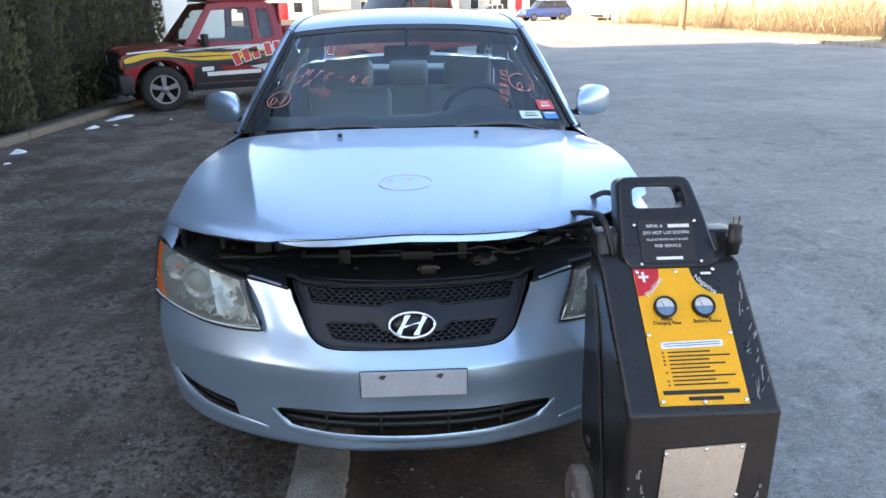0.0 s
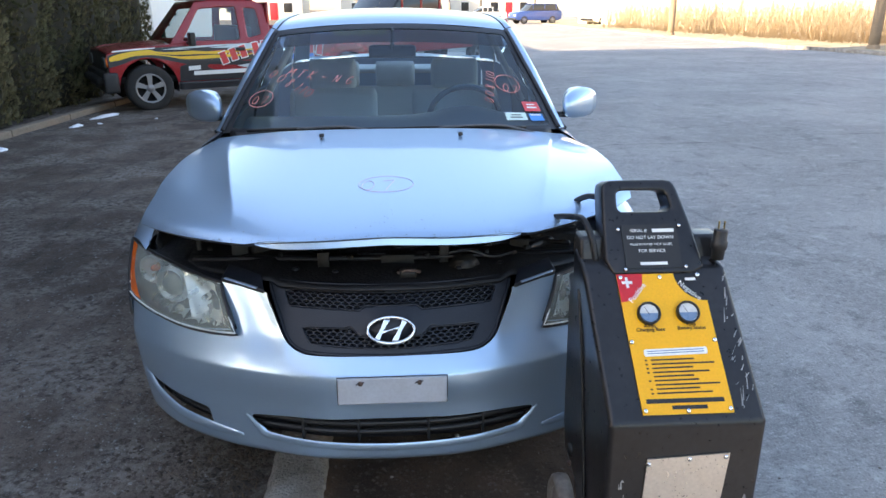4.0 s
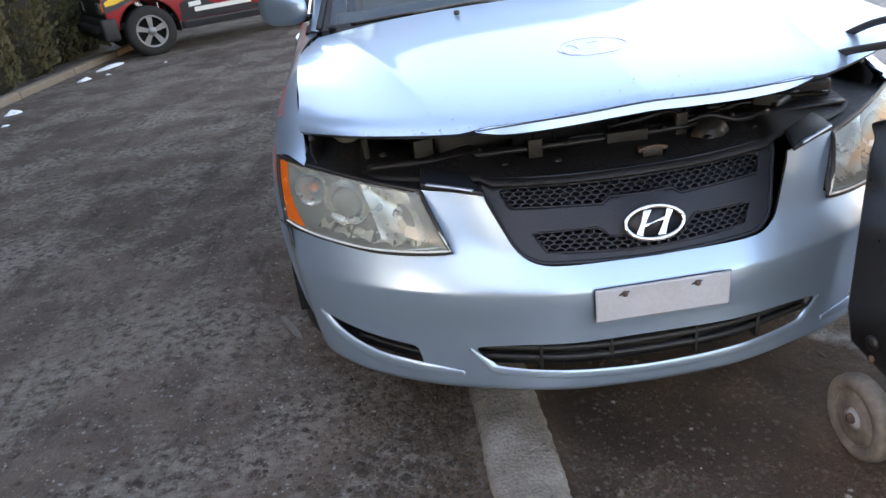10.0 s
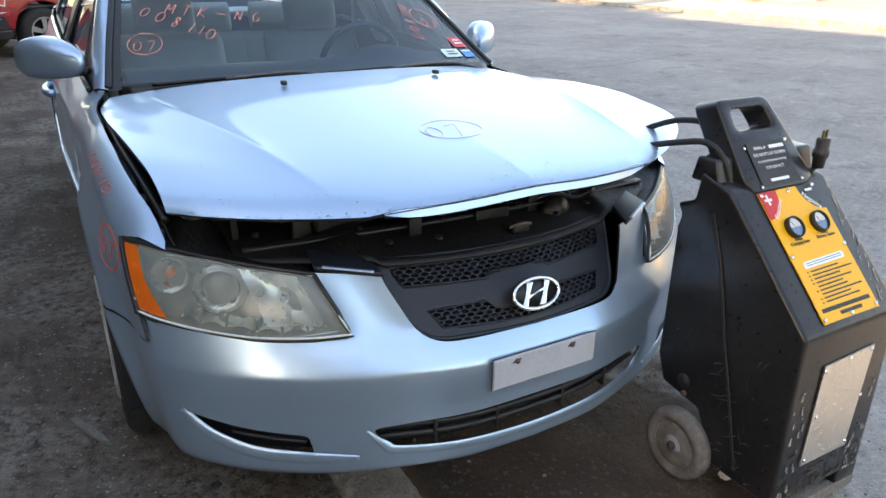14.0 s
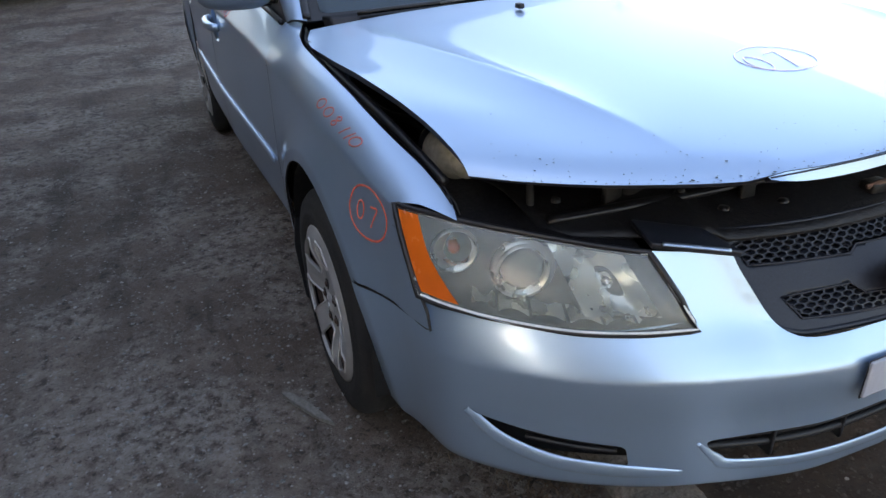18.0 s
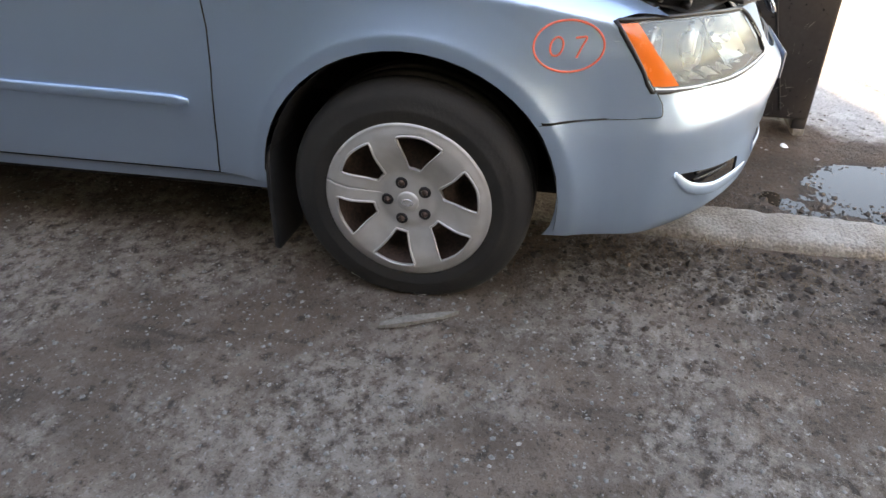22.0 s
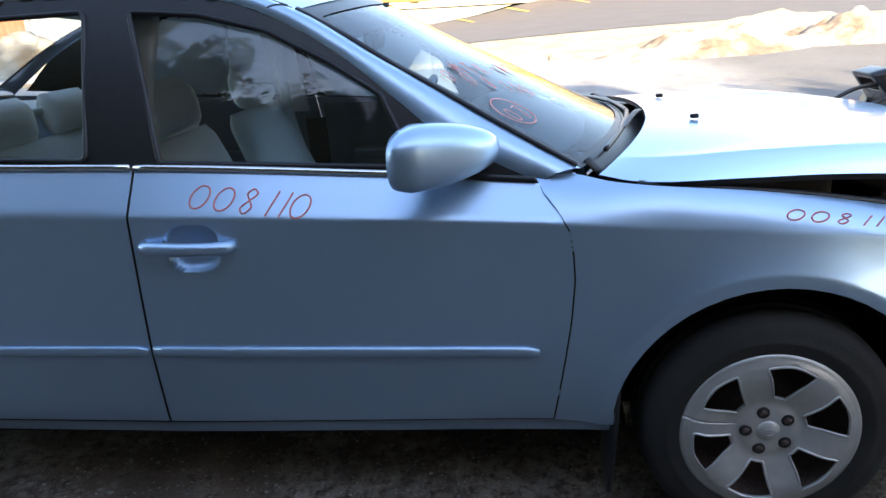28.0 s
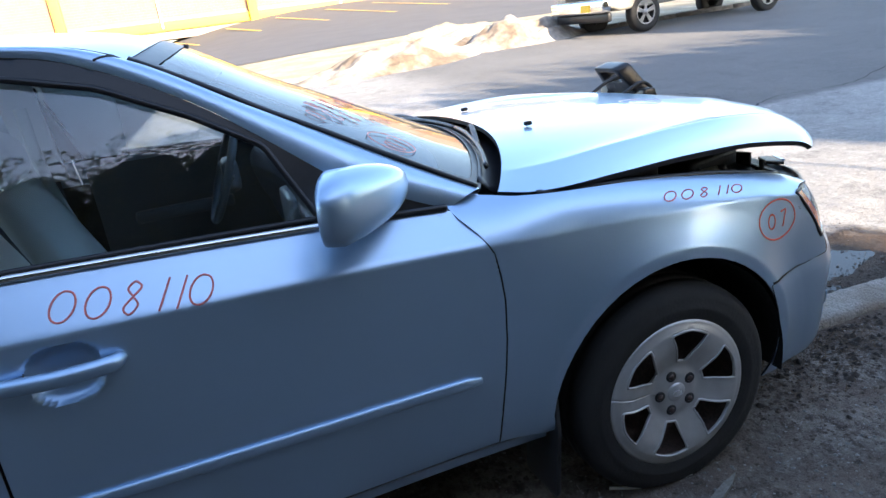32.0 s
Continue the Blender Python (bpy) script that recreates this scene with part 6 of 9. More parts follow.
STONE = material("grey_gravel", (0.17, 0.165, 0.155), rough=0.9, vary=0.5, scale=14, fine=160)
PALE_STONE = material("pale_gravel", (0.27, 0.255, 0.235), rough=0.9, vary=0.3, scale=14, fine=160)
MUD_STONE = material("brown_muddy_gravel", (0.085, 0.070, 0.058), rough=0.9, vary=0.5, scale=14, fine=160)
MULCH = material("dark_litter", (0.075, 0.057, 0.043), rough=0.95, vary=0.4, scale=14, fine=160)
CLOD = material("dark_wet_mud", (0.040, 0.031, 0.025), rough=0.9, vary=0.4, scale=14, fine=160)
scatter("gravel", 13500, lambda r: (-0.43 - abs(r.gauss(0, 1.5)), r.uniform(-1.8, 4.6)), 0.0048, STONE, "small grey gravel pressed into the dirt", 11)
scatter("pale_gravel", 1800, lambda r: (-0.43 - abs(r.gauss(0, 1.2)), r.uniform(-1.5, 3.5)), 0.0045, PALE_STONE, "pale pebbles scattered over the dirt", 12)
scatter("litter", 4200, lambda r: (-0.44 - abs(r.gauss(0, 0.26)), r.gauss(0.25, 0.55)), 0.0060, MULCH, "dark litter of bark and leaves along the kerb", 13, 0.4)
scatter("gravel", 3600, lambda r: (-0.22 + abs(r.gauss(0, 0.55)), r.gauss(-0.2, 0.6)), 0.0055, MUD_STONE, "grey grit in the mud beside the kerb", 14)
scatter("pale_gravel", 90, lambda r: (-0.2 + abs(r.gauss(0, 0.6)), r.gauss(-0.2, 0.7)), 0.0075, PALE_STONE, "pale pebbles in the mud", 15)
scatter("gravel", 420, lambda r: (-0.22 + abs(r.gauss(0, 0.13)), r.uniform(-1.0, 0.0)), 0.0085, MUD_STONE, "dark lumps of grit round the puddle", 16, 0.9, 0.001)
scatter("pale_gravel", 5200, lambda r: (-0.43 - abs(r.gauss(0, 1.0)), r.gauss(0.6, 1.3)), 0.0026, PALE_STONE, "fine pale grit over the dirt", 18, 0.5)
scatter("gravel", 3000, lambda r: (-0.20 + abs(r.gauss(0, 0.45)), r.gauss(-0.3, 0.7)), 0.0034, MUD_STONE, "fine brown grit in the mud", 19, 0.5)
scatter("litter", 520, lambda r: (-0.44 - abs(r.gauss(0, 0.17)), r.gauss(0.02, 0.34)), 0.011, CLOD, "dark clods of mud and bark against the kerb", 17, 0.7)
# dead grass and roots against the kerb by the front corner of the car
STRAW = material("dead_brown_grass", (0.115, 0.078, 0.048), rough=0.95, vary=0.4, scale=30, fine=120)
rg = random.Random(31)
vs, fs = [], []
for _ in range(900):
    x, y = -0.44 - abs(rg.gauss(0, 0.13)), rg.gauss(0.28, 0.30)
    a, L, h, w = rg.uniform(0, 6.28), rg.uniform(0.02, 0.075), rg.uniform(0.003, 0.022), rg.uniform(0.0005, 0.0013)
    z = ground_z(x, y)
    c, q = math.cos(a), math.sin(a)
    b0 = len(vs)
    vs += [(x - w * q, y + w * c, z), (x + w * q, y - w * c, z), (x + 0.5 * L * c + w * q, y + 0.5 * L * q - w * c, z + h), (x + 0.5 * L * c - w * q, y + 0.5 * L * q + w * c, z + h), (x + L * c, y + L * q, z + h * rg.uniform(0.1, 1.2))]
    fs += [[b0, b0 + 1, b0 + 2, b0 + 3], [b0 + 3, b0 + 2, b0 + 4]]
tagged(link("dead_grass", data("dead_grass", vs, fs), STRAW, smooth=False), "dead brown grass and roots along the kerb", "grass", kind="stuff")
# thin pale strip caught under the front tyre
strip_pts = [Vector(q) for q in ((-0.806, 1.165, 0.004), (-0.842, 1.10, 0.004), (-0.862, 1.03, 0.005), (-0.872, 0.96, 0.006), (-0.874, 0.93, 0.004))]
tagged(tube("plastic_strip", [(p.x - 0.012, p.y, ground_z(p.x, p.y) + 0.006) for p in strip_pts], 0.007, WHITE, sides=6, n=24, flat=0.35), "thin pale plastic strip caught under the tyre", "scrap")
# splinter of grey wood by the front wheel
WOOD = material("weathered_grey_wood", (0.17, 0.158, 0.14), rough=0.9, vary=0.25, scale=20, fine=120, bump=0.002)
a, b = Vector((-1.042, 1.012, 0)), Vector((-0.948, 0.826, 0))
d, sd = (b - a).normalized(), Vector((-(b - a).y, (b - a).x, 0)).normalized()
chip_bm = bmesh.new()
ring_v = [a + sd * 0.010, a + d * 0.07 + sd * 0.014, a + d * 0.15 + sd * 0.011, b, a + d * 0.16 - sd * 0.010, a + d * 0.05 - sd * 0.013, a - d * 0.008 - sd * 0.005]
lo = [chip_bm.verts.new((p.x, p.y, 0.0)) for p in ring_v]
hi = [chip_bm.verts.new((p.x, p.y, 0.010 + 0.003 * (i % 2))) for i, p in enumerate(ring_v)]
chip_bm.faces.new(hi)
chip_bm.faces.new(lo[::-1])
for i in range(len(lo)):
    chip_bm.faces.new((lo[i - 1], lo[i], hi[i], hi[i - 1]))
bmesh.ops.recalc_face_normals(chip_bm, faces=chip_bm.faces[:])
tagged(part("wood_splinter", chip_bm, WOOD, smooth=False), "weathered grey wood splinter lying on the dirt", "wood scrap")
# cracks in the asphalt
CRACK = material("tarry_crack", (0.030, 0.030, 0.032), rough=0.9, vary=0.3)
for pts in (((1.9, 5.75), (2.6, 6.05), (3.6, 6.0), (4.6, 6.3), (5.8, 6.25), (7.5, 6.6)), ((3.4, -3.2), (3.75, -4.0), (3.7, -5.0), (4.2, -6.4), (4.0, -8.0)), ((6.0, -2.0), (5.2, -3.2), (4.4, -3.6), (3.5, -3.4))):
    fine_p = spline([(x, y, 0) for x, y in pts], 40)
    vs, fs = [], []
    for i, p in enumerate(fine_p):
        w = 0.004 + 0.014 * abs(noise.noise((i * 0.4, pts[0][0], 0)))
        q = p + Vector((0.05 * noise.noise((i * 0.7, 1, pts[0][1])), 0.05 * noise.noise((i * 0.7, 5, 0)), 0))
        vs += [(q.x - w, q.y - w, ground_z(q.x, q.y) + 0.006), (q.x + w, q.y + w, ground_z(q.x, q.y) + 0.006)]
        if i:
            fs.append([2 * i - 2, 2 * i - 1, 2 * i + 1, 2 * i])
    tagged(link("road_crack", data("road_crack", vs, fs), CRACK, smooth=False), "dark tarry crack across the asphalt", "crack", kind="structure")


# ---- jump-start cart beside the front corner ----
CART_BLACK = material("scuffed_black_polyethylene", (0.0075, 0.008, 0.010), rough=0.30, vary=0.2, scale=7, fine=60, rough_vary=0.03, bump=0.0003, second=(0.020, 0.020, 0.022), amount=0.4, bump_scale=45)
SCUFF = material("pale_scuff", (0.28, 0.28, 0.28), rough=0.8, vary=0.4, scale=40, fine=200)
YELLOW = material("yellow_panel", (0.86, 0.42, 0.012), rough=0.38, vary=0.05, scale=7, fine=200)
PANEL_RED = material("red_panel", (0.55, 0.02, 0.03), rough=0.4, vary=0.06)
PRINT = material("black_print", (0.02, 0.02, 0.02), rough=0.5, vary=0.1)
METAL = material("brushed_aluminium_plate", (0.66, 0.62, 0.57), rough=0.36, metal=0.85, vary=0.08, scale=9, fine=130)
METER = material("meter_face", (0.66, 0.67, 0.66), rough=0.3, vary=0.05)
METER_BLUE = material("meter_blue_scale", (0.16, 0.25, 0.38), rough=0.3, vary=0.05)
BRASS = material("brass_prong", (0.55, 0.38, 0.14), rough=0.3, metal=1.0, vary=0.1)
WHEEL_GREY = material("muddy_grey_rubber", (0.26, 0.25, 0.23), rough=0.9, vary=0.2, scale=14, fine=60, bump=0.001, second=(0.12, 0.11, 0.10), amount=0.35)

cart = placed("jump_start_cart", "scuffed black plastic jump-start cart with a yellow instruction panel", "battery charger", (0.676, -0.10, -0.03))
CX, CY, CZ = 0.676, -0.10, -0.03


def rel(x, y, z):
    return (x - CX, y - CY, z - CZ)


def hull(profile, x0, x1, bevel, taper=None):
    """A moulded shell: a side profile in (y, z), between two x planes."""
    bm = bmesh.new()
    lo, hi = [], []
    for y, z in profile:
        a, b = x0, x1
        if taper:
            a, b = taper(x0, x1, y, z)
        lo.append(bm.verts.new(rel(a, y, z)))
        hi.append(bm.verts.new(rel(b, y, z)))
    n = len(profile)
    bm.faces.new(lo)
    bm.faces.new(hi[::-1])
    for i in range(n):
        bm.faces.new((lo[i], lo[i - 1], hi[i - 1], hi[i]))
    bmesh.ops.recalc_face_normals(bm, faces=bm.faces[:])
    bmesh.ops.bevel(bm, geom=bm.edges[:], offset=bevel, segments=3, profile=0.65, affect="EDGES")
    return bm


S0, S1 = Vector((-0.318, 0.548)), Vector((-0.058, 0.838))     # the sloping front: foot and head, in (y, z)
body_prof = [(-0.326, 0.06), (-0.318, 0.548), (-0.058, 0.838), (0.035, 0.868), (0.05, 0.79), (0.105, 0.765), (0.088, 0.735), (0.098, 0.70), (0.105, 0.30), (0.075, 0.22), (-0.06, 0.20), (-0.13, 0.06)]


def body_taper(a, b, y, z):
    k = max(0, (z - 0.548) / 0.30)
    return a - 0.018 * k, b + 0.004 * k - 0.03 * k


body = part("cart_body", hull(body_prof, 0.508, 0.884, 0.014, body_taper), CART_BLACK, cart, "scuffed black moulded shell", smooth=True)
slope = (S1 - S0).normalized()
nrm2 = Vector((-slope.y, slope.x))       # out of the sloping front, in (y, z)


def face(a, s, d=0.0):
    """A point on the sloping front: a across, s up the slope, d out of it."""
    q = S0 + slope * s + nrm2 * d
    return rel(a, q.x, q.y)


# neck with the grip
neck_out = [(0.548, 0.36), (0.556, 0.50), (0.564, 0.605), (0.574, 0.622), (0.752, 0.622), (0.762, 0.605), (0.786, 0.50), (0.806, 0.36)]
grip = rounded([(0.598, 0.530), (0.602, 0.592), (0.732, 0.592), (0.742, 0.530)], 0.014, 4)
neck = bmesh.new()
outer = rounded(neck_out, 0.02, 3)


def neck_pt(a, s, c):
    """The neck bends upright towards the grip; c is its depth backwards."""
    up = max(0.0, s - 0.40)
    q = S0 + slope * min(s, 0.40) + Vector((0.62, 0.785)).normalized() * up
    return rel(a, q.x + 0.004 + c * 0.9, q.y + 0.012 - c * 0.25)


def ring_prism(outer, inner, depth, fn):
    bm = bmesh.new()
    m = 40

    def resample(poly):
        pts = [Vector(p) for p in poly]
        cen = sum(pts, Vector((0, 0))) / len(pts)
        return pts, cen
    _, ci = resample(inner)
    rows = []
    for k in range(m):
        d = Vector((math.cos(2 * math.pi * k / m), math.sin(2 * math.pi * k / m)))
        out = []
        for poly in (outer, inner):
            best = 0
            for i in range(len(poly)):
                p, q = Vector(poly[i - 1]) - ci, Vector(poly[i]) - ci
                e = q - p
                den = d.x * e.y - d.y * e.x
                if abs(den) < 1e-9:
                    continue
                t = (p.x * e.y - p.y * e.x) / den
                u = (p.x * d.y - p.y * d.x) / den
                if t > 0 and -1e-6 <= u <= 1 + 1e-6:
                    best = max(best, t)
            out.append(ci + d * best)
        rows.append([bm.verts.new(fn(out[j].x, out[j].y, c)) for j, c in ((0, 0), (1, 0), (1, depth), (0, depth))])
    for k in range(m):
        a, b = rows[k - 1], rows[k]
        for j in range(4):
            bm.faces.new((a[j], a[(j + 1) % 4], b[(j + 1) % 4], b[j]))
    bmesh.ops.recalc_face_normals(bm, faces=bm.faces[:])
    bmesh.ops.bevel(bm, geom=[e for e in bm.edges if e.calc_face_angle(0) > 0.7], offset=0.008, segments=2, profile=0.6, affect="EDGES")
    return bm


part("grip_neck", ring_prism(outer, grip, 0.085, neck_pt), CART_BLACK, cart, "black moulded carrying grip")
for x0, x1 in ((0.495, 0.556), (0.792, 0.862)):
    part("cable_shoulder", hull([(-0.02, 0.84), (0.0, 0.905), (0.06, 0.905), (0.075, 0.84)], x0, x1, 0.010), CART_BLACK, cart)

# yellow panel
P0, P1, Q0, Q1 = 0.578, 0.796, 0.022, 0.372


def panel_pt(u, v, d=0.003):
    """u, v from 0 to 1 over the yellow panel."""
    return face(P0 + (P1 - P0) * u - 0.016 * v + 0.01, Q0 + (Q1 - Q0) * v, 0.002 + d)


def plate(name, poly, mat, parent, d=0.003, t=0.003, label=""):
    return part(name, prism(poly, t, lambda a, b, c: panel_pt(a, b, d + c)), mat, parent, label, smooth=False)


arc_r = [(0.0, 0.79)] + [(0.30 * math.sin(k / 8 * math.pi / 2), 1.0 - 0.21 * math.cos(k / 8 * math.pi / 2)) for k in range(9)] + [(0.0, 1.0)]
arc_n = [(1.0 - 0.33 * math.cos(k / 8 * math.pi / 2), 1.0 - 0.21 * math.sin(k / 8 * math.pi / 2)) for k in range(9)]
panel = plate("instruction_panel", [(0, 0), (1, 0), (1, 0.79)] + arc_n[::-1][1:] + [(0.0, 1.0)], YELLOW, cart, 0.0, 0.003, "bright yellow printed panel")
plate("positive_mark", arc_r[1:], PANEL_RED, panel, 0.0035, 0.0012, "red quarter circle")
for poly in ([(0.045, 0.925), (0.165, 0.925), (0.165, 0.945), (0.045, 0.945)], [(0.09, 0.895), (0.12, 0.895), (0.12, 0.975), (0.09, 0.975)]):
    plate("plus_sign", poly, WHITE, panel, 0.0052, 0.0008)
plate("minus_sign", [(0.80, 0.945), (0.92, 0.945), (0.92, 0.965), (0.80, 0.965)], WHITE, panel, 0.002, 0.001)


def lettering(text, u, v, size, mat, parent, turn=0.0, name="lettering", fn=panel_pt, d=0.0045):
    cu = bpy.data.curves.new(name, "FONT")
    cu.body, cu.size, cu.align_x, cu.align_y, cu.extrude = text, size, "CENTER", "CENTER", 0.0004
    ob = new(name, cu)
    o, ex, ey = Vector(fn(u, v, d)), Vector(fn(u + 0.01, v, d)), Vector(fn(u, v + 0.01, d))
    x, y = (ex - o).normalized(), (ey - o).normalized()
    z = x.cross(y).normalized()
    y = z.cross(x)
    m = Matrix((x, y, z)).transposed().to_4x4()
    me = bpy.data.meshes.new_from_object(ob.evaluated_get(bpy.context.evaluated_depsgraph_get()))
    bpy.data.objects.remove(ob)
    res = link(name, me, mat, parent, smooth=False)
    me.materials.clear()
    me.materials.append(mat)
    res.matrix_local = Matrix.Translation(o) @ m @ Matrix.Rotation(radians(turn), 4, "Z")
    return res


lettering("Positive", 0.205, 0.858, 0.020, WHITE, panel, 48)
lettering("Negative", 0.82, 0.868, 0.019, WHITE, panel, -44, d=0.003)
lettering("Amps", 0.27, 0.612, 0.0125, PRINT, panel)
lettering("Charging Rate", 0.27, 0.585, 0.0125, PRINT, panel)
lettering("Volts", 0.74, 0.618, 0.0125, PRINT, panel)
lettering("Battery Status", 0.74, 0.591, 0.0125, PRINT, panel)
for u in (0.28, 0.73):
    o, ex, ey = Vector(panel_pt(u, 0.70)), Vector(panel_pt(u + 0.01, 0.70)), Vector(panel_pt(u, 0.71))
    x, yv = (ex - o).normalized(), (ey - o).normalized()
    z = x.cross(yv).normalized()
    rot = Matrix.Translation(o) @ Matrix((x, z.cross(x), z)).transposed().to_4x4()
    mt = lathe("meter", [(0.020, 0.0), (0.0285, 0.0), (0.0285, 0.012), (0.0255, 0.015), (0.0235, 0.012), (0.0235, 0.006)], BLACK, panel, "round gauge with black bezel", n=32, axis="z")
    mt.matrix_local = rot
    lathe("meter_dial", [(0.0, 0.007), (0.0238, 0.007)], METER, mt, n=28, axis="z")
    part("meter_scale", prism([(0.0225 * math.cos(a), 0.0225 * math.sin(a)) for a in [math.pi + k * math.pi / 12 for k in range(13)]], 0.001, lambda a, b, c: (a, b - 0.0005, 0.0075 + c)), METER_BLUE, mt, smooth=False)
    tube("meter_needle", [(0.0, -0.004, 0.0095), (-0.006, 0.008, 0.0095), (-0.010, 0.016, 0.0095)], 0.0006, PRINT, mt, sides=5)
plate("warning_label", rounded([(0.14, 0.445), (0.86, 0.455), (0.86, 0.405), (0.14, 0.395)], 0.02, 4), WHITE, panel, 0.0035, 0.0008, "white rounded warning strip")
for v in (0.433, 0.417):
    plate("small_print", [(0.18, v), (0.82, v + 0.009), (0.82, v + 0.003), (0.18, v - 0.006)], METER_BLUE, panel, 0.0046, 0.0004)
rp = random.Random(8)
v = 0.375
for i in range(9):
    e = rp.uniform(0.62, 0.92)
    plate("small_print", [(0.20, v), (e, v + 0.004), (e, v - 0.007), (0.20, v - 0.010)], PRINT, panel, 0.0036, 0.0004)
    if i not in (4, 6):
        plate("bullet", [(0.135, v - 0.001), (0.16, v - 0.001), (0.16, v - 0.011), (0.135, v - 0.011)], PRINT, panel, 0.0036, 0.0004)
    v -= 0.0285
plate("maker_bar", [(0.06, 0.105), (0.92, 0.105), (0.92, 0.075), (0.06, 0.075)], PRINT, panel, 0.0036, 0.0004)
plate("number_bar", [(0.33, 0.058), (0.72, 0.058), (0.72, 0.032), (0.33, 0.032)], PRINT, panel, 0.0036, 0.0004)


def screw(parent, at, axis_v, r=0.006):
    q = lathe("screw", [(0.0, 0.0035), (r * 0.7, 0.003), (r, 0.0008), (r, 0.0)], CHROME, parent, n=12, axis="z")
    q.matrix_local = Matrix.Translation(at) @ Vector(axis_v).to_track_quat("Z", "Y").to_matrix().to_4x4()
    return q


out_dir = (0, nrm2.x, nrm2.y)
for u, v in ((0.035, 0.028), (0.965, 0.028), (0.5, 0.02), (0.03, 0.5), (0.97, 0.5), (0.04, 0.975), (0.5, 0.972), (0.95, 0.985)):
    screw(panel, panel_pt(u, v, 0.004), out_dir)

# serial plate on the neck
def neck_face(u, v, d=0.0):
    p = Vector(neck_pt(0.600 + 0.145 * u, 0.375 + 0.118 * v, 0.0))
    return tuple(p + Vector((0, -0.72, 0.60)).normalized() * (0.002 + d))


sp = part("serial_plate", prism([(0, 0), (1, 0), (1, 1), (0, 1)], 0.002, lambda a, b, c: neck_face(a, b, c)), PRINT, cart, "black plate with white print", smooth=False)
for text, v, sz in (("SERIAL #", 0.86, 0.0115), ("DO NOT LAY DOWN", 0.70, 0.0125), ("PLUG IN WHEN NOT IN USE", 0.54, 0.0085), ("FOR SERVICE", 0.39, 0.012)):
    lettering(text, 0.30 if "#" in text else 0.5, v, sz, WHITE, sp, fn=neck_face, d=0.0026)
for a0, a1, v in ((0.55, 0.94, 0.86), (0.15, 0.85, 0.235), (0.26, 0.74, 0.11)):
    part("printed_bar", prism([(a0, v - 0.04), (a1, v - 0.04), (a1, v + 0.04), (a0, v + 0.04)], 0.0006, lambda a, b, c: neck_face(a, b, 0.0022 + c)), WHITE, sp, smooth=False)
for u, v in ((-0.06, 0.9), (1.05, 0.97), (-0.02, -0.02), (1.06, 0.02)):
    screw(cart, neck_face(u, v, 0.001), (0, -0.72, 0.60), 0.005)

# aluminium plate low on the front
mp_pts = [(0.588, 0.165), (0.776, 0.165), (0.796, 0.468), (0.598, 0.458)]
mp = part("lower_plate", prism(mp_pts, 0.004, lambda a, b, c: rel(a + 0.005, -0.3275 + 0.016 * (b - 0.06) - c, b)), METAL, cart, "bare metal plate held by screws", smooth=False)
for a, b in ((0.602, 0.445), (0.70, 0.455), (0.787, 0.458), (0.607, 0.31), (0.787, 0.32), (0.6, 0.18), (0.77, 0.18)):
    screw(mp, rel(a + 0.005, -0.3315 + 0.016 * (b - 0.06), b), (0, -1, 0))
# foot
part("foot_bar", block((0.372, 0.045, 0.032), rel(0.698, -0.305, 0.006), 0.005), WOOD, cart, "worn wooden foot bar")
part("foot_bar", block((0.372, 0.045, 0.030), rel(0.698, -0.06, 0.005), 0.005), WOOD, cart, "worn wooden foot bar")
for x0, x1 in ((0.512, 0.606), (0.796, 0.884)):
    part("foot_post", block((x1 - x0, 0.055, 0.050), rel((x0 + x1) / 2, -0.298, 0.044), 0.006), CART_BLACK, cart)
DUST = material("dried_grey_mud", (0.050, 0.045, 0.040), rough=0.95, vary=0.5, scale=30, fine=160)
rd_ = random.Random(77)
for _ in range(70):
    a0, z0 = rd_.uniform(0.515, 0.865), 0.075 + 0.13 * rd_.random() ** 2
    w, h = rd_.uniform(0.003, 0.020), rd_.uniform(0.002, 0.012)
    n = 8
    bm = bmesh.new()
    bm.faces.new([bm.verts.new(rel(a0 + w * math.cos(2 * math.pi * k / n) * rd_.uniform(0.4, 1.2), -0.3283 + 0.016 * (z0 - 0.06) - 0.0002, z0 + h * math.sin(2 * math.pi * k / n) * rd_.uniform(0.4, 1.2))) for k in range(n)])
    part("mud_smear", bm, DUST, cart, smooth=False)
# wheels
for x, s in ((0.485, -1), (0.895, 1)):
    cw = lathe("cart_wheel", [(0.030, s * 0.022), (0.066, s * 0.020), (0.072, s * 0.014), (0.075, s * 0.024), (0.092, s * 0.026), (0.104, s * 0.018), (0.107, 0.0), (0.104, -s * 0.018), (0.08, -s * 0.024), (0.0, -s * 0.02)], WHEEL_GREY, cart, "dusty solid grey wheel", n=36, axis="x", at=rel(x, -0.036, 0.078))
    lathe("wheel_disc", [(0.0, s * 0.022), (0.02, s * 0.024), (0.026, s * 0.016), (0.060, s * 0.012), (0.068, s * 0.019)], PLATE, cw, "pale wheel disc", n=28, axis="x", at=rel(x, -0.036, 0.078))
    lathe("axle_nut", [(0.0, s * 0.034), (0.012, s * 0.032), (0.014, s * 0.020)], RUST, cw, n=8, axis="x", at=rel(x, -0.036, 0.078))
tube("axle", [rel(0.47, -0.036, 0.078), rel(0.69, -0.036, 0.078), rel(0.90, -0.036, 0.078)], 0.010, RUST, cart, sides=8)
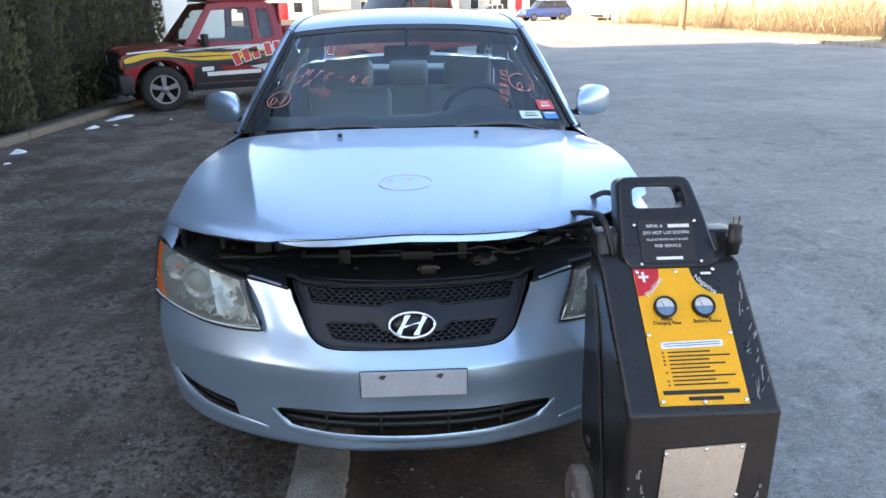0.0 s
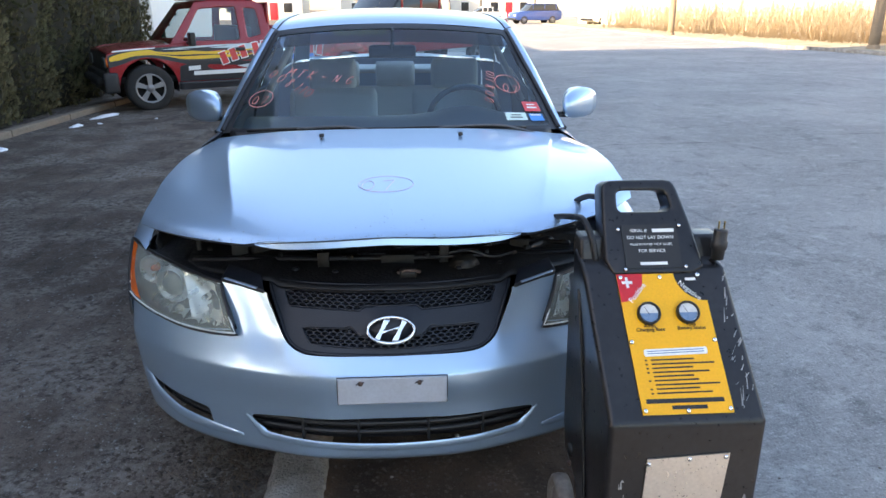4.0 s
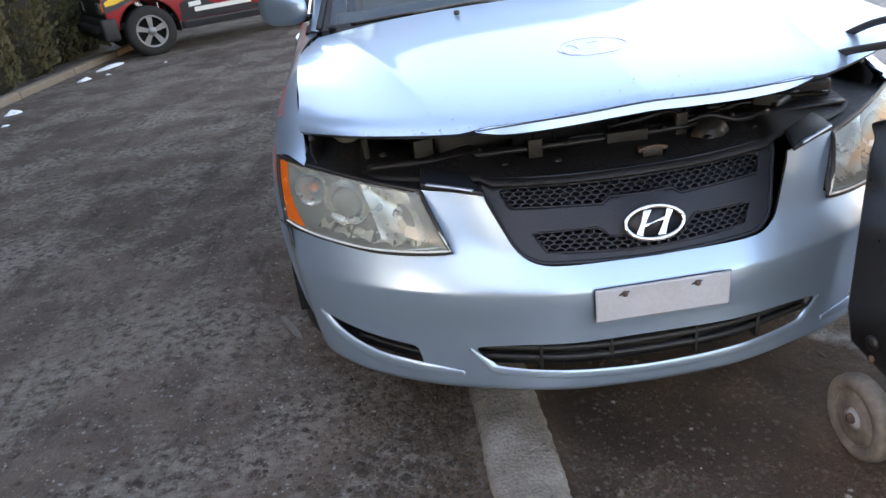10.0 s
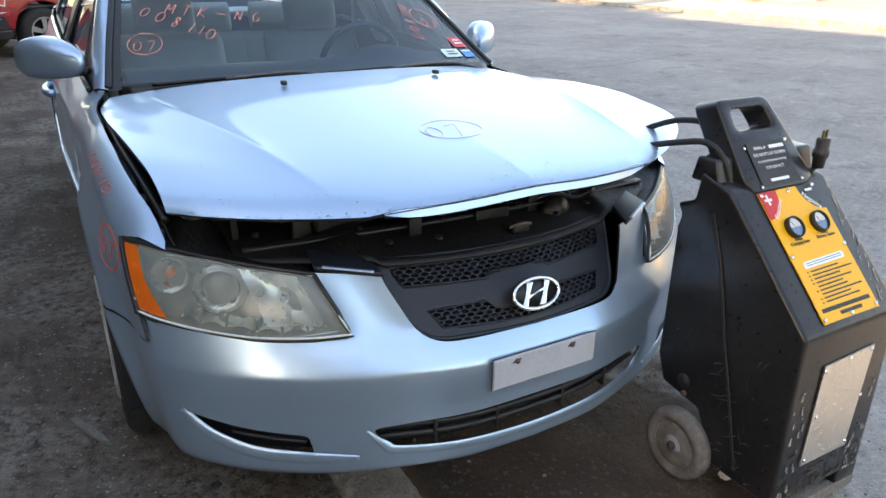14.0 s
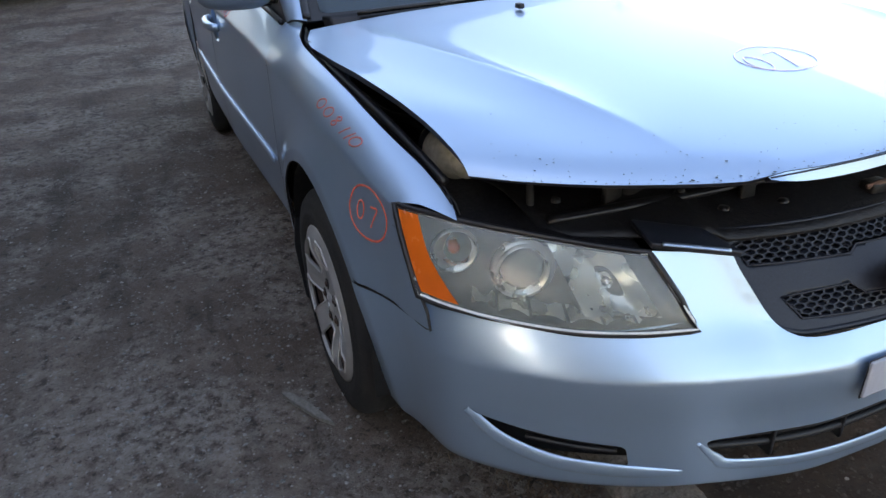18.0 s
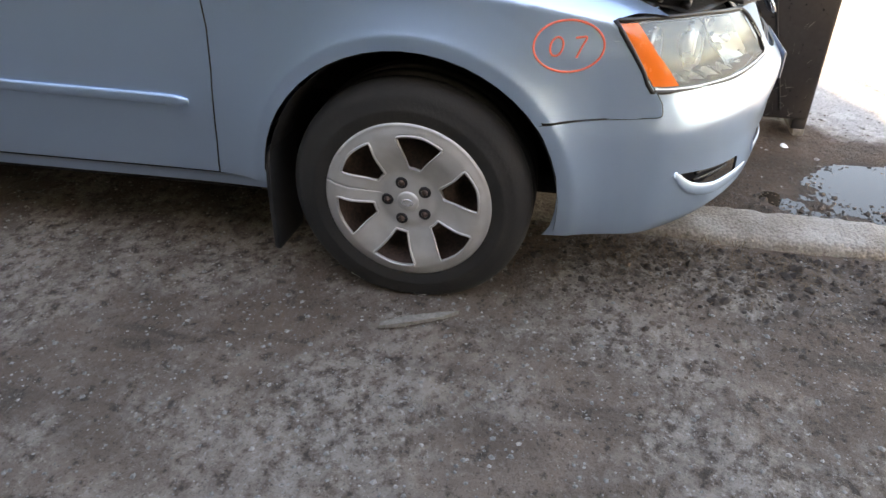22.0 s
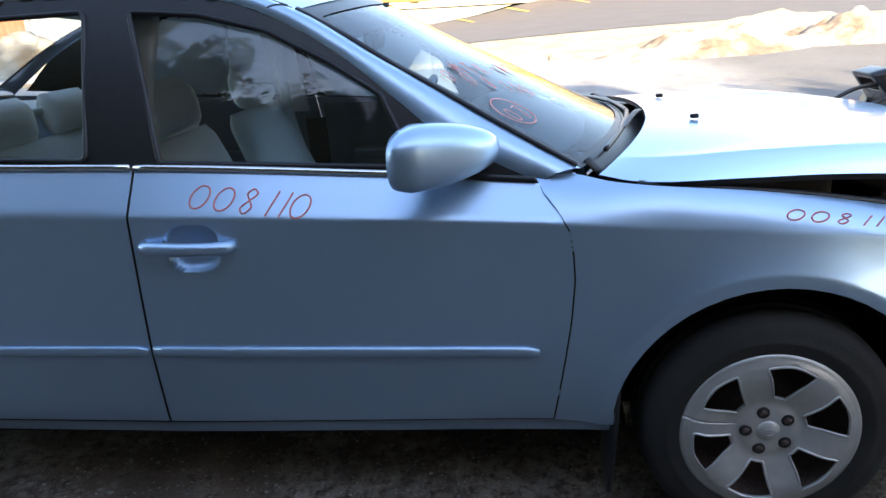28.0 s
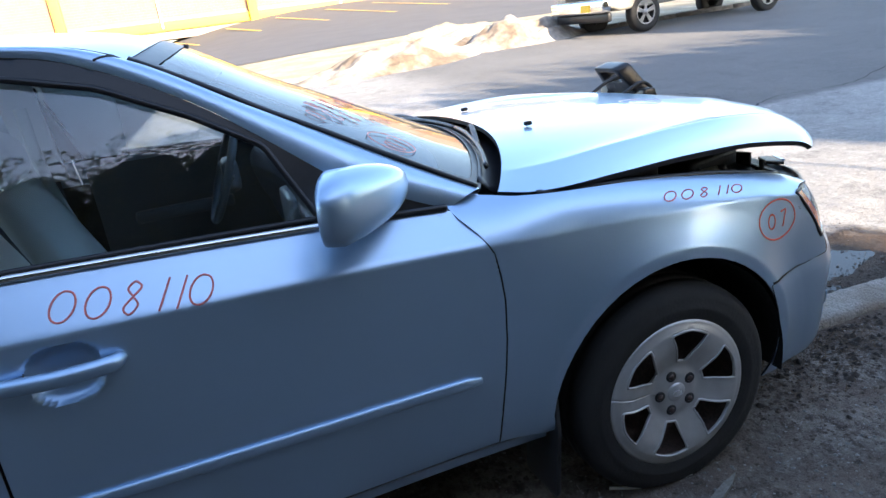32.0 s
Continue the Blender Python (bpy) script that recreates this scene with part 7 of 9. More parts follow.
for y, z, r in ((-0.005, 0.265, 0.020), (-0.012, 0.225, 0.009), (-0.03, 0.775, 0.010)):
    lathe("side_bolt", [(0.0, -0.006), (r * 0.6, -0.005), (r, -0.001), (r, 0.004)], BLACK if r > 0.01 else RUST, cart, n=16, axis="x", at=rel(0.503, y, z))
# seam cord down the side, and the power plug
tube("side_cord", [rel(0.494, -0.02, 0.77), rel(0.499, -0.07, 0.62), rel(0.503, -0.11, 0.45), rel(0.504, -0.16, 0.28), rel(0.504, -0.21, 0.10)], 0.004, BLACK, cart, sides=6, n=30)
plug = lathe("power_plug", [(0.0, 0.05), (0.016, 0.05), (0.0175, 0.045), (0.0175, 0.02), (0.0205, 0.018), (0.0205, 0.0), (0.017, -0.004), (0.015, -0.03), (0.0, -0.03)], BLACK, cart, "black plug with brass prongs", n=20, axis="z", at=rel(0.842, -0.045, 0.885))
for dx in (-0.007, 0.007):
    part("prong", block((0.002, 0.007, 0.022), rel(0.842 + dx, -0.045, 0.945), 0.0005), BRASS, plug)
tube("plug_cord", [rel(0.842, -0.045, 0.86), rel(0.825, -0.02, 0.84), rel(0.80, 0.02, 0.88), rel(0.785, 0.05, 0.90)], 0.007, BLACK, cart, sides=8)
# scuffs
rs = random.Random(5)
for _ in range(90):
    bm = bmesh.new()
    if rs.random() < 0.35:
        s0, a0 = rs.uniform(0.02, 0.36), rs.uniform(0.825, 0.862)
        L, an, w = rs.uniform(0.006, 0.045), rs.uniform(0.3, 1.4), rs.uniform(0.0007, 0.0028)
        pts = [(a0, s0), (a0 + L * math.cos(an) * 0.5, s0 + L * math.sin(an))]
        q = [face(a, s, 0.0015) for a, s in ((pts[0][0] - w, pts[0][1]), (pts[0][0] + w, pts[0][1]), (min(0.868, pts[1][0]) + w * 0.4, pts[1][1]), (min(0.868, pts[1][0]) - w * 0.4, pts[1][1]))]
    else:
        z0, a0 = 0.07 + 0.36 * rs.random() ** 1.8, rs.choice((rs.uniform(0.520, 0.585), rs.uniform(0.80, 0.868)))
        L, w = rs.uniform(0.004, 0.025), rs.uniform(0.001, 0.005)
        q = [rel(a, -0.3285 + 0.016 * (z - 0.06), z) for a, z in ((a0 - w, z0), (a0 + w, z0), (a0 + w * 0.3, z0 + L), (a0 - w * 0.6, z0 + L * 0.9))]
    bm.faces.new([bm.verts.new(p) for p in q])
    part("scuff", bm, SCUFF, cart, smooth=False)
# jumper cables from the cart under the hood
CABLE = material("black_cable", (0.016, 0.016, 0.017), rough=0.5, vary=0.2)
tagged(tube("jumper_cable", [(0.535, -0.02, 0.845), (0.525, 0.0, 0.90), (0.515, 0.05, 0.935), (0.50, 0.12, 0.925), (0.46, 0.24, 0.885), (0.44, 0.38, 0.80), (0.46, 0.55, 0.775)], 0.0085, CABLE, sides=10, n=50), "thick black jumper cable running under the hood", "cable", group="jumper cables")
tagged(tube("jumper_cable", [(0.60, 0.06, 0.93), (0.585, 0.12, 0.965), (0.57, 0.22, 0.955), (0.55, 0.34, 0.90), (0.53, 0.48, 0.83), (0.50, 0.62, 0.78)], 0.0085, CABLE, sides=10, n=50), "thick black jumper cable running under the hood", "cable", group="jumper cables")


# fine pale scratches, most of them low on the shell
rs = random.Random(21)
for k in range(46):
    low = rs.random() < 0.7
    y0, z0 = (rs.uniform(-0.30, -0.10), rs.uniform(0.08, 0.34)) if low else (rs.uniform(-0.26, 0.04), rs.uniform(0.32, 0.56))
    a, L, w = rs.uniform(-1.4, 0.4) - 0.6, rs.uniform(0.012, 0.06), rs.uniform(0.0005, 0.0013)
    bend = rs.uniform(-0.3, 0.3)
    pts = [(y0 + L * t * math.cos(a + bend * t), z0 + L * t * math.sin(a + bend * t)) for t in (0, 0.35, 0.7, 1.0)]
    bm = bmesh.new()
    up_v = [bm.verts.new(rel(0.5073, y, z + w * (1 - abs(2 * i / 3 - 1)) + 0.0002)) for i, (y, z) in enumerate(pts)]
    dn_v = [bm.verts.new(rel(0.5073, y, z - w * (1 - abs(2 * i / 3 - 1)) - 0.0002)) for i, (y, z) in enumerate(pts)]
    for i in range(3):
        bm.faces.new((up_v[i], up_v[i + 1], dn_v[i + 1], dn_v[i]))
    part("scratch", bm, SCUFF, cart, smooth=False)


# ---- evergreen hedge along the lot, with unseen shrubs added to shape the sunlight ----
LEAF = material("dull_evergreen_leaf", (0.074, 0.086, 0.042), rough=0.75, vary=0.45, scale=2.2, fine=30, second=(0.128, 0.112, 0.058), amount=0.5)
# core colour holds the shade that lies between the leaves
LEAF_CORE = material("shaded_inner_foliage", (0.030, 0.027, 0.017), rough=0.95, vary=0.4, scale=6, fine=40)
BARK = material("grey_brown_bark", (0.10, 0.08, 0.06), rough=0.95, vary=0.3, scale=9, fine=60, bump=0.01)


TALL = 6.7


def shrub_shape(h, th, seed, radius):
    """The uneven column that a shrub fills."""
    t = h / TALL
    r = radius * (0.80 + 0.25 * math.sin(min(1, t * 1.15) * math.pi) - 0.55 * max(0, t - 0.72))
    return r * (1 + 0.22 * noise.noise((math.cos(th) * 1.5, math.sin(th) * 1.5, h * 1.1 + seed)) + 0.10 * noise.noise((math.cos(th) * 4, math.sin(th) * 4, h * 3 + seed)))


def shrub(seed, sprays, radius=0.82, lowest=0.02, stem=0.05):
    """One upright evergreen: trunk, core in the crown's inner shade, and a crown of small upright sprays."""
    root = thing("hedge_shrub", "tall dull green evergreen shrub in a dense hedge", "shrub", group="hedge along the lot")
    rr = random.Random(seed)
    tube("trunk", [(0, 0, 0), (0.02, 0.01, 1.8), (0, 0, 5.2)], stem, BARK, root, sides=8, n=8)
    # solid core, painted dark in place of the shade inside the crown
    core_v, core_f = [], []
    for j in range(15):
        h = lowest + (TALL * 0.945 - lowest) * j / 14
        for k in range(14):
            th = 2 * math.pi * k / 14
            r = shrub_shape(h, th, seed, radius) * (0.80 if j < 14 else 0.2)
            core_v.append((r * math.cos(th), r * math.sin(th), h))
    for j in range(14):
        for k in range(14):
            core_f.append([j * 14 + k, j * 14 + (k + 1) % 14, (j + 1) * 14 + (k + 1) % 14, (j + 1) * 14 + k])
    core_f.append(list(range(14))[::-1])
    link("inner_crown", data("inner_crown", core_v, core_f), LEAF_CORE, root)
    verts, faces = [], []
    for _ in range(sprays):
        h, th = lowest + (TALL - lowest) * rr.random(), rr.random() * 2 * math.pi
        r = shrub_shape(h, th, seed, radius) * (0.74 + 0.30 * rr.random())
        base = Vector((r * math.cos(th), r * math.sin(th), h))
        out = Vector((math.cos(th), math.sin(th), 0.55 + rr.uniform(-0.4, 0.9))).normalized()
        side_v = out.cross(Vector((rr.uniform(-1, 1), rr.uniform(-1, 1), 1))).normalized()
        L = rr.uniform(0.035, 0.105)
        for q in (-0.8, -0.3, 0.25, 0.8):
            d = (out + side_v * q * 0.8).normalized()
            w = side_v.cross(d).normalized() * 0.0065 + side_v * 0.007
            tip = base + d * L * (1 - 0.25 * abs(q))
            mid = base + d * L * 0.5
            b0 = len(verts)
            verts += [base, mid + w, tip, mid - w]
            faces.append([b0, b0 + 1, b0 + 2, b0 + 3])
    link("crown", data("crown", verts, faces), LEAF, root, smooth=False)
    return root


near_shrub, other_shrub, plain_shrub = shrub(3, 14000), shrub(17, 14000), shrub(29, 4000)
near_shrub.matrix_basis = pose(-5.72, 9.9, -0.02) @ Matrix.Diagonal((1, 1, 1.32, 1))
other_shrub.matrix_basis = pose(-5.66, 8.75, -0.02, 0, 0, 70) @ Matrix.Diagonal((1, 1, 1.32, 1))
hr = random.Random(6)
for i, y in enumerate((7.6, 6.5, 5.4, 11.0, 12.1, 13.2)):
    copy_thing(near_shrub if i % 2 else other_shrub, pose(-5.68 + hr.uniform(-0.1, 0.1), y, -0.02, 0, 0, hr.uniform(0, 360)) @ Matrix.Diagonal((1, 1, 1.32 if y > 7 else 0.98, 1)))
plain_shrub.matrix_basis = pose(-5.7, 4.3, -0.02) @ Matrix.Diagonal((1, 1, 0.96, 1))
# out-of-view lengths, their heights and gap set by where shade must fall
for y in (3.2, 2.1, 1.0, -0.15, -1.35, -2.55, -6.6, -7.5, -8.5, -9.6, -10.7, -11.8, -12.9, -14.0, -15.1, -16.2, -17.3, -18.4, -19.5, -20.6, -21.7, -22.8, -23.9, -25.0):
    copy_thing(plain_shrub, pose(-5.7 + hr.uniform(-0.12, 0.12), y, -0.02, 0, 0, hr.uniform(0, 360)) @ Matrix.Diagonal((1, 1, 1.7 if y < -14 else 1.0 if y < -9 else 0.98 if y > 0.5 else 1.0 if y > -2 else 0.95, 1)))
# unseen crowns added over the gap, to end the sunlit strip
high = shrub(41, 1600, 0.95, 4.15, 0.016)
high.matrix_basis = pose(-5.7, -3.6, 0)
copy_thing(high, pose(-5.7, -5.0, 0, 0, 0, 120))

# unseen low shrubs added in the gap, to cut the bumper's glow
for y in (-3.55, -4.35, -5.15, -5.9):
    copy_thing(plain_shrub, pose(-5.7 + hr.uniform(-0.1, 0.1), y, -0.02, 0, 0, hr.uniform(0, 360)) @ Matrix.Diagonal((0.8, 0.8, 0.19, 1)))

# timber edging below the hedge, with leftover snow
EDGE = material("weathered_edging_timber", (0.20, 0.16, 0.12), rough=0.9, vary=0.25, scale=5, fine=60, bump=0.004)
edging = thing("hedge_edging", "weathered timber edging along the foot of the hedge", "edging", kind="structure")
for k in range(5):
    p, q = Vector((-4.92, 4.3, 0)).lerp(Vector((-4.42, 11.0, 0)), k / 5), Vector((-4.92, 4.3, 0)).lerp(Vector((-4.42, 11.0, 0)), (k + 0.985) / 5)
    part("timber", block((0.14, (q - p).length, 0.17), tuple((p + q) / 2 + Vector((0, 0, -0.005))), 0.015, turn=Matrix.Rotation(-0.0745, 4, "Z")), EDGE, edging)
SNOW = material("old_snow", (0.80, 0.82, 0.84), rough=0.8, vary=0.12, scale=4, fine=30, bump=0.03, bump_scale=9)
DIRTY_SNOW = material("dirty_snow", (0.50, 0.475, 0.43), rough=0.9, vary=0.25, scale=1.2, fine=9, bump=0.06, bump_scale=4, second=(0.15, 0.115, 0.085), amount=0.42)


def mound(name, cx, cy, rx, ry, h, mat, label, seed, turn=0.0, n=28, lumps=0.35):
    verts, faces = [], []
    for j in range(n + 1):
        for i in range(n + 1):
            u, v = 2 * i / n - 1, 2 * j / n - 1
            d = min(1, math.hypot(u, v))
            z = h * (1 - d * d) ** 1.2 * (1 + lumps * noise.noise((u * 2.5, v * 2.5, seed)) + 0.5 * lumps * noise.noise((u * 7, v * 7, seed)))
            x, y = rx * u * (1 + 0.15 * noise.noise((v * 2, seed, 0))), ry * v * (1 + 0.2 * noise.noise((u * 2, seed, 4)))
            X, Y = cx + x * math.cos(turn) - y * math.sin(turn), cy + x * math.sin(turn) + y * math.cos(turn)
            verts.append((X, Y, ground_z(X, Y) + z - 0.02))
    for j in range(n):
        for i in range(n):
            q = [j * (n + 1) + i, j * (n + 1) + i + 1, (j + 1) * (n + 1) + i + 1, (j + 1) * (n + 1) + i]
            u, v = 2 * (i + 0.5) / n - 1, 2 * (j + 0.5) / n - 1
            if math.hypot(u, v) < 1.0:
                faces.append(q)
    return tagged(link(name, data(name, verts, faces), mat), label, "snow")


for i, (x, y, rx, ry, h) in enumerate(((-4.20, 8.6, 0.13, 0.42, 0.05), (-4.22, 7.7, 0.08, 0.16, 0.05), (-4.15, 5.5, 0.06, 0.08, 0.03), (-4.35, 6.1, 0.10, 0.14, 0.05), (-4.0, 7.9, 0.06, 0.08, 0.03), (-4.2, 5.15, 0.04, 0.06, 0.03), (-3.4, 8.35, 0.05, 0.05, 0.03))):
    mound("snow_patch", x, y, rx, ry, h, SNOW, "small patch of melting snow on the dirt", i * 3.1, turn=-0.25, n=12)
for x, y, r in ((0.62, -0.12, 0.05), (0.45, -0.25, 0.035)):
    mound("snow_patch", x, y, r, r * 0.8, 0.03, SNOW, "small patch of melting snow on the mud", x, n=10)

# ---- pickup truck with painted graphics, nose against the hedge ----
TRUCK_RED = material("dark_red_truck_paint", (0.30, 0.018, 0.022), rough=0.28, vary=0.08, scale=2, fine=300, coat=0.6)
TRUCK_DARK = material("dark_grey_lower_paint", (0.030, 0.030, 0.034), rough=0.4, vary=0.15)
DECAL_YELLOW = material("yellow_flame_paint", (0.80, 0.48, 0.03), rough=0.35, vary=0.06)
DECAL_GREY = material("pale_grey_swoosh_paint", (0.56, 0.64, 0.66), rough=0.35, vary=0.08)
DECAL_RED = material("bright_red_lettering_paint", (0.62, 0.05, 0.05), rough=0.35, vary=0.06)
DECAL_BLUE = material("blue_lettering_paint", (0.08, 0.20, 0.58), rough=0.35, vary=0.06)
ALLOY = material("dusty_alloy_wheel", (0.24, 0.24, 0.245), rough=0.42, metal=0.6, vary=0.06, fine=20, rough_vary=0.03)
truck = thing("pickup_truck", "dark red pickup truck with yellow flame graphics, nose against the hedge", "pickup truck")
truck.matrix_basis = pose(-3.72, 9.22, -0.02, 0, 0, 29.0) @ Matrix.Scale(0.89, 4)


def simple_wheel(parent, x, y, r, w, out, hub_mat, spokes=5, name="wheel"):
    """A far vehicle's wheel: its axis along the local y."""
    tyre = lathe(name, [(r * 0.62, out * w * 0.5), (r * 0.80, out * w * 0.54), (r * 0.95, out * w * 0.48), (r, out * w * 0.35), (r, -out * w * 0.4), (r * 0.9, -out * w * 0.5), (r * 0.5, -out * w * 0.45)], RUBBER, parent, "black tyre", n=36, axis="y", at=(x, y, r))
    lathe("rim", [(r * 0.63, out * w * 0.5), (r * 0.58, out * w * 0.40), (r * 0.52, out * w * 0.15), (0.0, out * w * 0.1)], CAVITY, tyre, n=30, axis="y", at=(x, y, r))
    lathe("rim_ring", [(r * 0.64, out * w * 0.50), (r * 0.62, out * w * 0.53), (r * 0.56, out * w * 0.45)], hub_mat, tyre, n=30, axis="y", at=(x, y, r))
    lathe("hub_cap", [(0.0, out * w * 0.5), (r * 0.16, out * w * 0.48), (r * 0.19, out * w * 0.36)], hub_mat, tyre, n=16, axis="y", at=(x, y, r))
    for i in range(spokes):
        a = 2 * math.pi * i / spokes + 0.3
        ca, sa = math.cos(a), math.sin(a)
        poly = [(r * 0.14, -r * 0.075), (r * 0.60, -r * 0.12), (r * 0.60, r * 0.12), (r * 0.14, r * 0.075)]
        part("spoke", prism(poly, out * w * 0.08, lambda p, q, c: (x + p * ca - q * sa, y + out * w * 0.38 + c, r + p * sa + q * ca)), hub_mat, tyre, smooth=False)
    return tyre


def t_side(x, z):
    bulge = 0.05 * ((z - 0.78) / 0.4) ** 2
    return (x, 0.015 + bulge, z)


def t_arch(cx, r=0.47, z0=0.3, cz=0.40, n=18):
    return [(cx + r, z0)] + [(cx + r * math.cos(math.pi * k / n), cz + r * math.sin(math.pi * k / n)) for k in range(n + 1)] + [(cx - r, z0)]


def t_panel(name, outline, holes=(), mat=None, nu=80, nv=24):
    for far in (False, True):
        xs, zs = [p[0] for p in outline], [p[1] for p in outline]
        fn = t_side if not far else (lambda x, z: (x, 2.0 - t_side(x, z)[1], z))
        sheet(name, fn, (min(xs), max(xs), min(zs), max(zs)), nu, nv, mat or TRUCK_RED, truck, outline=outline, holes=holes, thick=0.02, flip=far)


t_panel("truck_fender", [(-0.60, 0.66), (-0.62, 0.95), (-0.42, 1.03), (0.40, 1.085), (0.63, 1.08), (0.63, 0.46), (0.47, 0.46), *t_arch(0.0)[1:-1][::1], (-0.49, 0.55), (-0.60, 0.58)])
t_panel("cab_door", [(0.645, 0.46), (0.645, 1.09), (1.72, 1.10), (1.72, 0.46)], nu=30, nv=18)
t_panel("cab_corner", [(1.735, 0.46), (1.735, 1.10), (2.21, 1.10), (2.21, 0.46)], nu=16, nv=18)
t_panel("bed_side", [(2.25, 0.46), (2.25, 1.34), (4.92, 1.34), (4.95, 1.3), (4.93, 0.56), (4.16, 0.50), *t_arch(3.70)[1:-1], (3.22, 0.46)])
t_panel("truck_sill", [(0.49, 0.33), (0.49, 0.455), (3.21, 0.455), (3.21, 0.33)], mat=TRUCK_DARK, nu=30, nv=4)
for far in (0, 1):
    s = (lambda y: y) if not far else (lambda y: 2.0 - y)
    # cab upper side with two windows
    def upper(x, z):
        return (x, s(0.06 + 0.30 * (z - 1.09)), z)
    w1 = rounded([(0.62, 1.13), (0.98, 1.66), (1.62, 1.70), (1.62, 1.13)], 0.05, 3)
    w2 = rounded([(1.76, 1.16), (1.76, 1.68), (1.98, 1.66), (2.02, 1.22)], 0.05, 3)
    sheet("cab_upper", upper, (0.36, 2.22, 1.08, 1.80), 60, 26, TRUCK_RED, truck, "red cab pillars", outline=[(0.40, 1.08), (0.92, 1.76), (1.2, 1.80), (1.95, 1.80), (2.14, 1.72), (2.21, 1.08)], holes=(w1, w2), thick=0.03, flip=bool(far))
    for wpoly in (w1, w2):
        sheet("cab_window", lambda x, z: (x, upper(x, z)[1] + (0.012 if not far else -0.012), z), (min(p[0] for p in wpoly), max(p[0] for p in wpoly), min(p[1] for p in wpoly), max(p[1] for p in wpoly)), 10, 8, WINDOW, truck, outline=wpoly, flip=bool(far))
    simple_wheel(truck, 0.0, s(0.13), 0.385, 0.26, -1 if not far else 1, ALLOY)
    simple_wheel(truck, 3.70, s(0.13), 0.385, 0.26, -1 if not far else 1, ALLOY)
    for cx in (0.0, 3.70):
        sheet("truck_wheel_well", lambda a, y: (cx + 0.48 * math.cos(a), s(y), 0.40 + 0.48 * math.sin(a)), (-0.2, math.pi + 0.2, 0.06, 0.5), 18, 2, CAVITY, truck)
    lampb = part("truck_headlamp", block((0.10, 0.26, 0.17), (-0.61, s(0.20), 0.82), 0.02), LAMP_BODY, truck, "grey headlamp with amber end")
    part("turn_signal", block((0.13, 0.05, 0.15), (-0.57, s(0.055), 0.83), 0.015), AMBER, lampb)
    mir = part("truck_mirror", block((0.10, 0.20, 0.22), (0.72, s(-0.16), 1.17), 0.03, 3), BLACK, truck, "black door mirror")
    tube("mirror_arm", [(0.72, s(-0.06), 1.12), (0.70, s(0.06), 1.10)], 0.025, BLACK, mir, sides=8)
    hd = part("truck_door_handle", block((0.16, 0.03, 0.06), (1.58, s(-0.008), 0.98), 0.01), BLACK, truck, "black door handle")
sheet("truck_hood", lambda u, w: (-0.62 + 1.03 * w, 0.03 + 1.94 * u, 0.95 + 0.13 * w ** 0.6 + 0.05 * math.sin(math.pi * u)), (0, 1, 0, 1), 24, 16, TRUCK_RED, truck, thick=0.02, flip=True)
part("truck_nose", block((0.10, 1.9, 0.45), (-0.58, 1.0, 0.74), 0.04, 3), BLACK, truck, "dark front fascia")
part("truck_bumper", block((0.24, 2.0, 0.34), (-0.59, 1.0, 0.50), 0.05, 3), BLACK, truck, "black front bumper")
sheet("truck_windshield", lambda u, w: (0.40 + 0.54 * w - 0.12 * math.sin(math.pi * u), 0.07 + 0.20 * w + (1.86 - 0.40 * w) * u, 1.09 + 0.69 * w), (0, 1, 0, 1), 12, 8, WINDOW, truck, flip=True)
sheet("truck_roof", lambda u, w: (0.92 + 1.1 * w, 0.275 + 1.45 * u, 1.80 + 0.07 * math.sin(math.pi * u) ** 0.5 * math.sin(math.pi * (0.1 + 0.8 * w)) ** 0.5), (0, 1, 0, 1), 14, 12, TRUCK_RED, truck, thick=0.03)
part("cab_back", block((0.05, 1.7, 0.7), (2.18, 1.0, 1.42), 0.02), TRUCK_RED, truck)
part("cab_seat", block((0.3, 1.5, 0.62), (1.75, 1.0, 1.05), 0.06, 3), DASH, truck)
part("truck_floor", block((5.6, 1.7, 0.12), (2.0, 1.0, 0.52), 0.03), CAVITY, truck)
part("bed_floor", block((2.6, 1.8, 0.05), (3.6, 1.0, 0.78), 0.01), TRUCK_DARK, truck)
part("tailgate", block((0.06, 1.85, 0.55), (4.93, 1.0, 1.06), 0.02), TRUCK_RED, truck)
part("rear_bumper", block((0.18, 1.9, 0.16), (5.05, 1.0, 0.60), 0.03, 2), CHROME, truck)
part("exhaust_shield", block((0.6, 0.3, 0.1), (2.9, 0.5, 0.40), 0.03, 2), RUST, truck)


def decal(name, pts, mat, d=0.004, label="", smooth_n=0):
    poly = [(p.x, p.y) for p in spline([(a, b, 0) for a, b in pts + pts[:1]], smooth_n)][:-1] if smooth_n else pts
    return part(name, prism(poly, 0.002, lambda a, b, c: (a, t_side(a, b)[1] - d - c, b)), mat, truck, label, smooth=False)


decal("dark_swoosh", [(0.50, 0.47), (2.2, 0.47), (3.18, 0.47), (3.10, 0.66), (2.3, 0.72), (1.4, 0.80), (0.75, 0.80), (0.52, 0.72)], TRUCK_DARK, 0.003, "black lower graphic")
decal("dark_swoosh", [(-0.60, 0.74), (-0.60, 0.93), (-0.42, 0.995), (0.05, 1.035), (0.60, 1.05), (1.2, 1.045), (2.05, 1.0), (2.05, 0.80), (1.3, 0.78), (0.62, 0.76), (0.42, 0.81), (0.2, 0.865), (0.0, 0.89), (-0.2, 0.865), (-0.4, 0.79)], TRUCK_DARK, 0.002, "black flame shadow")
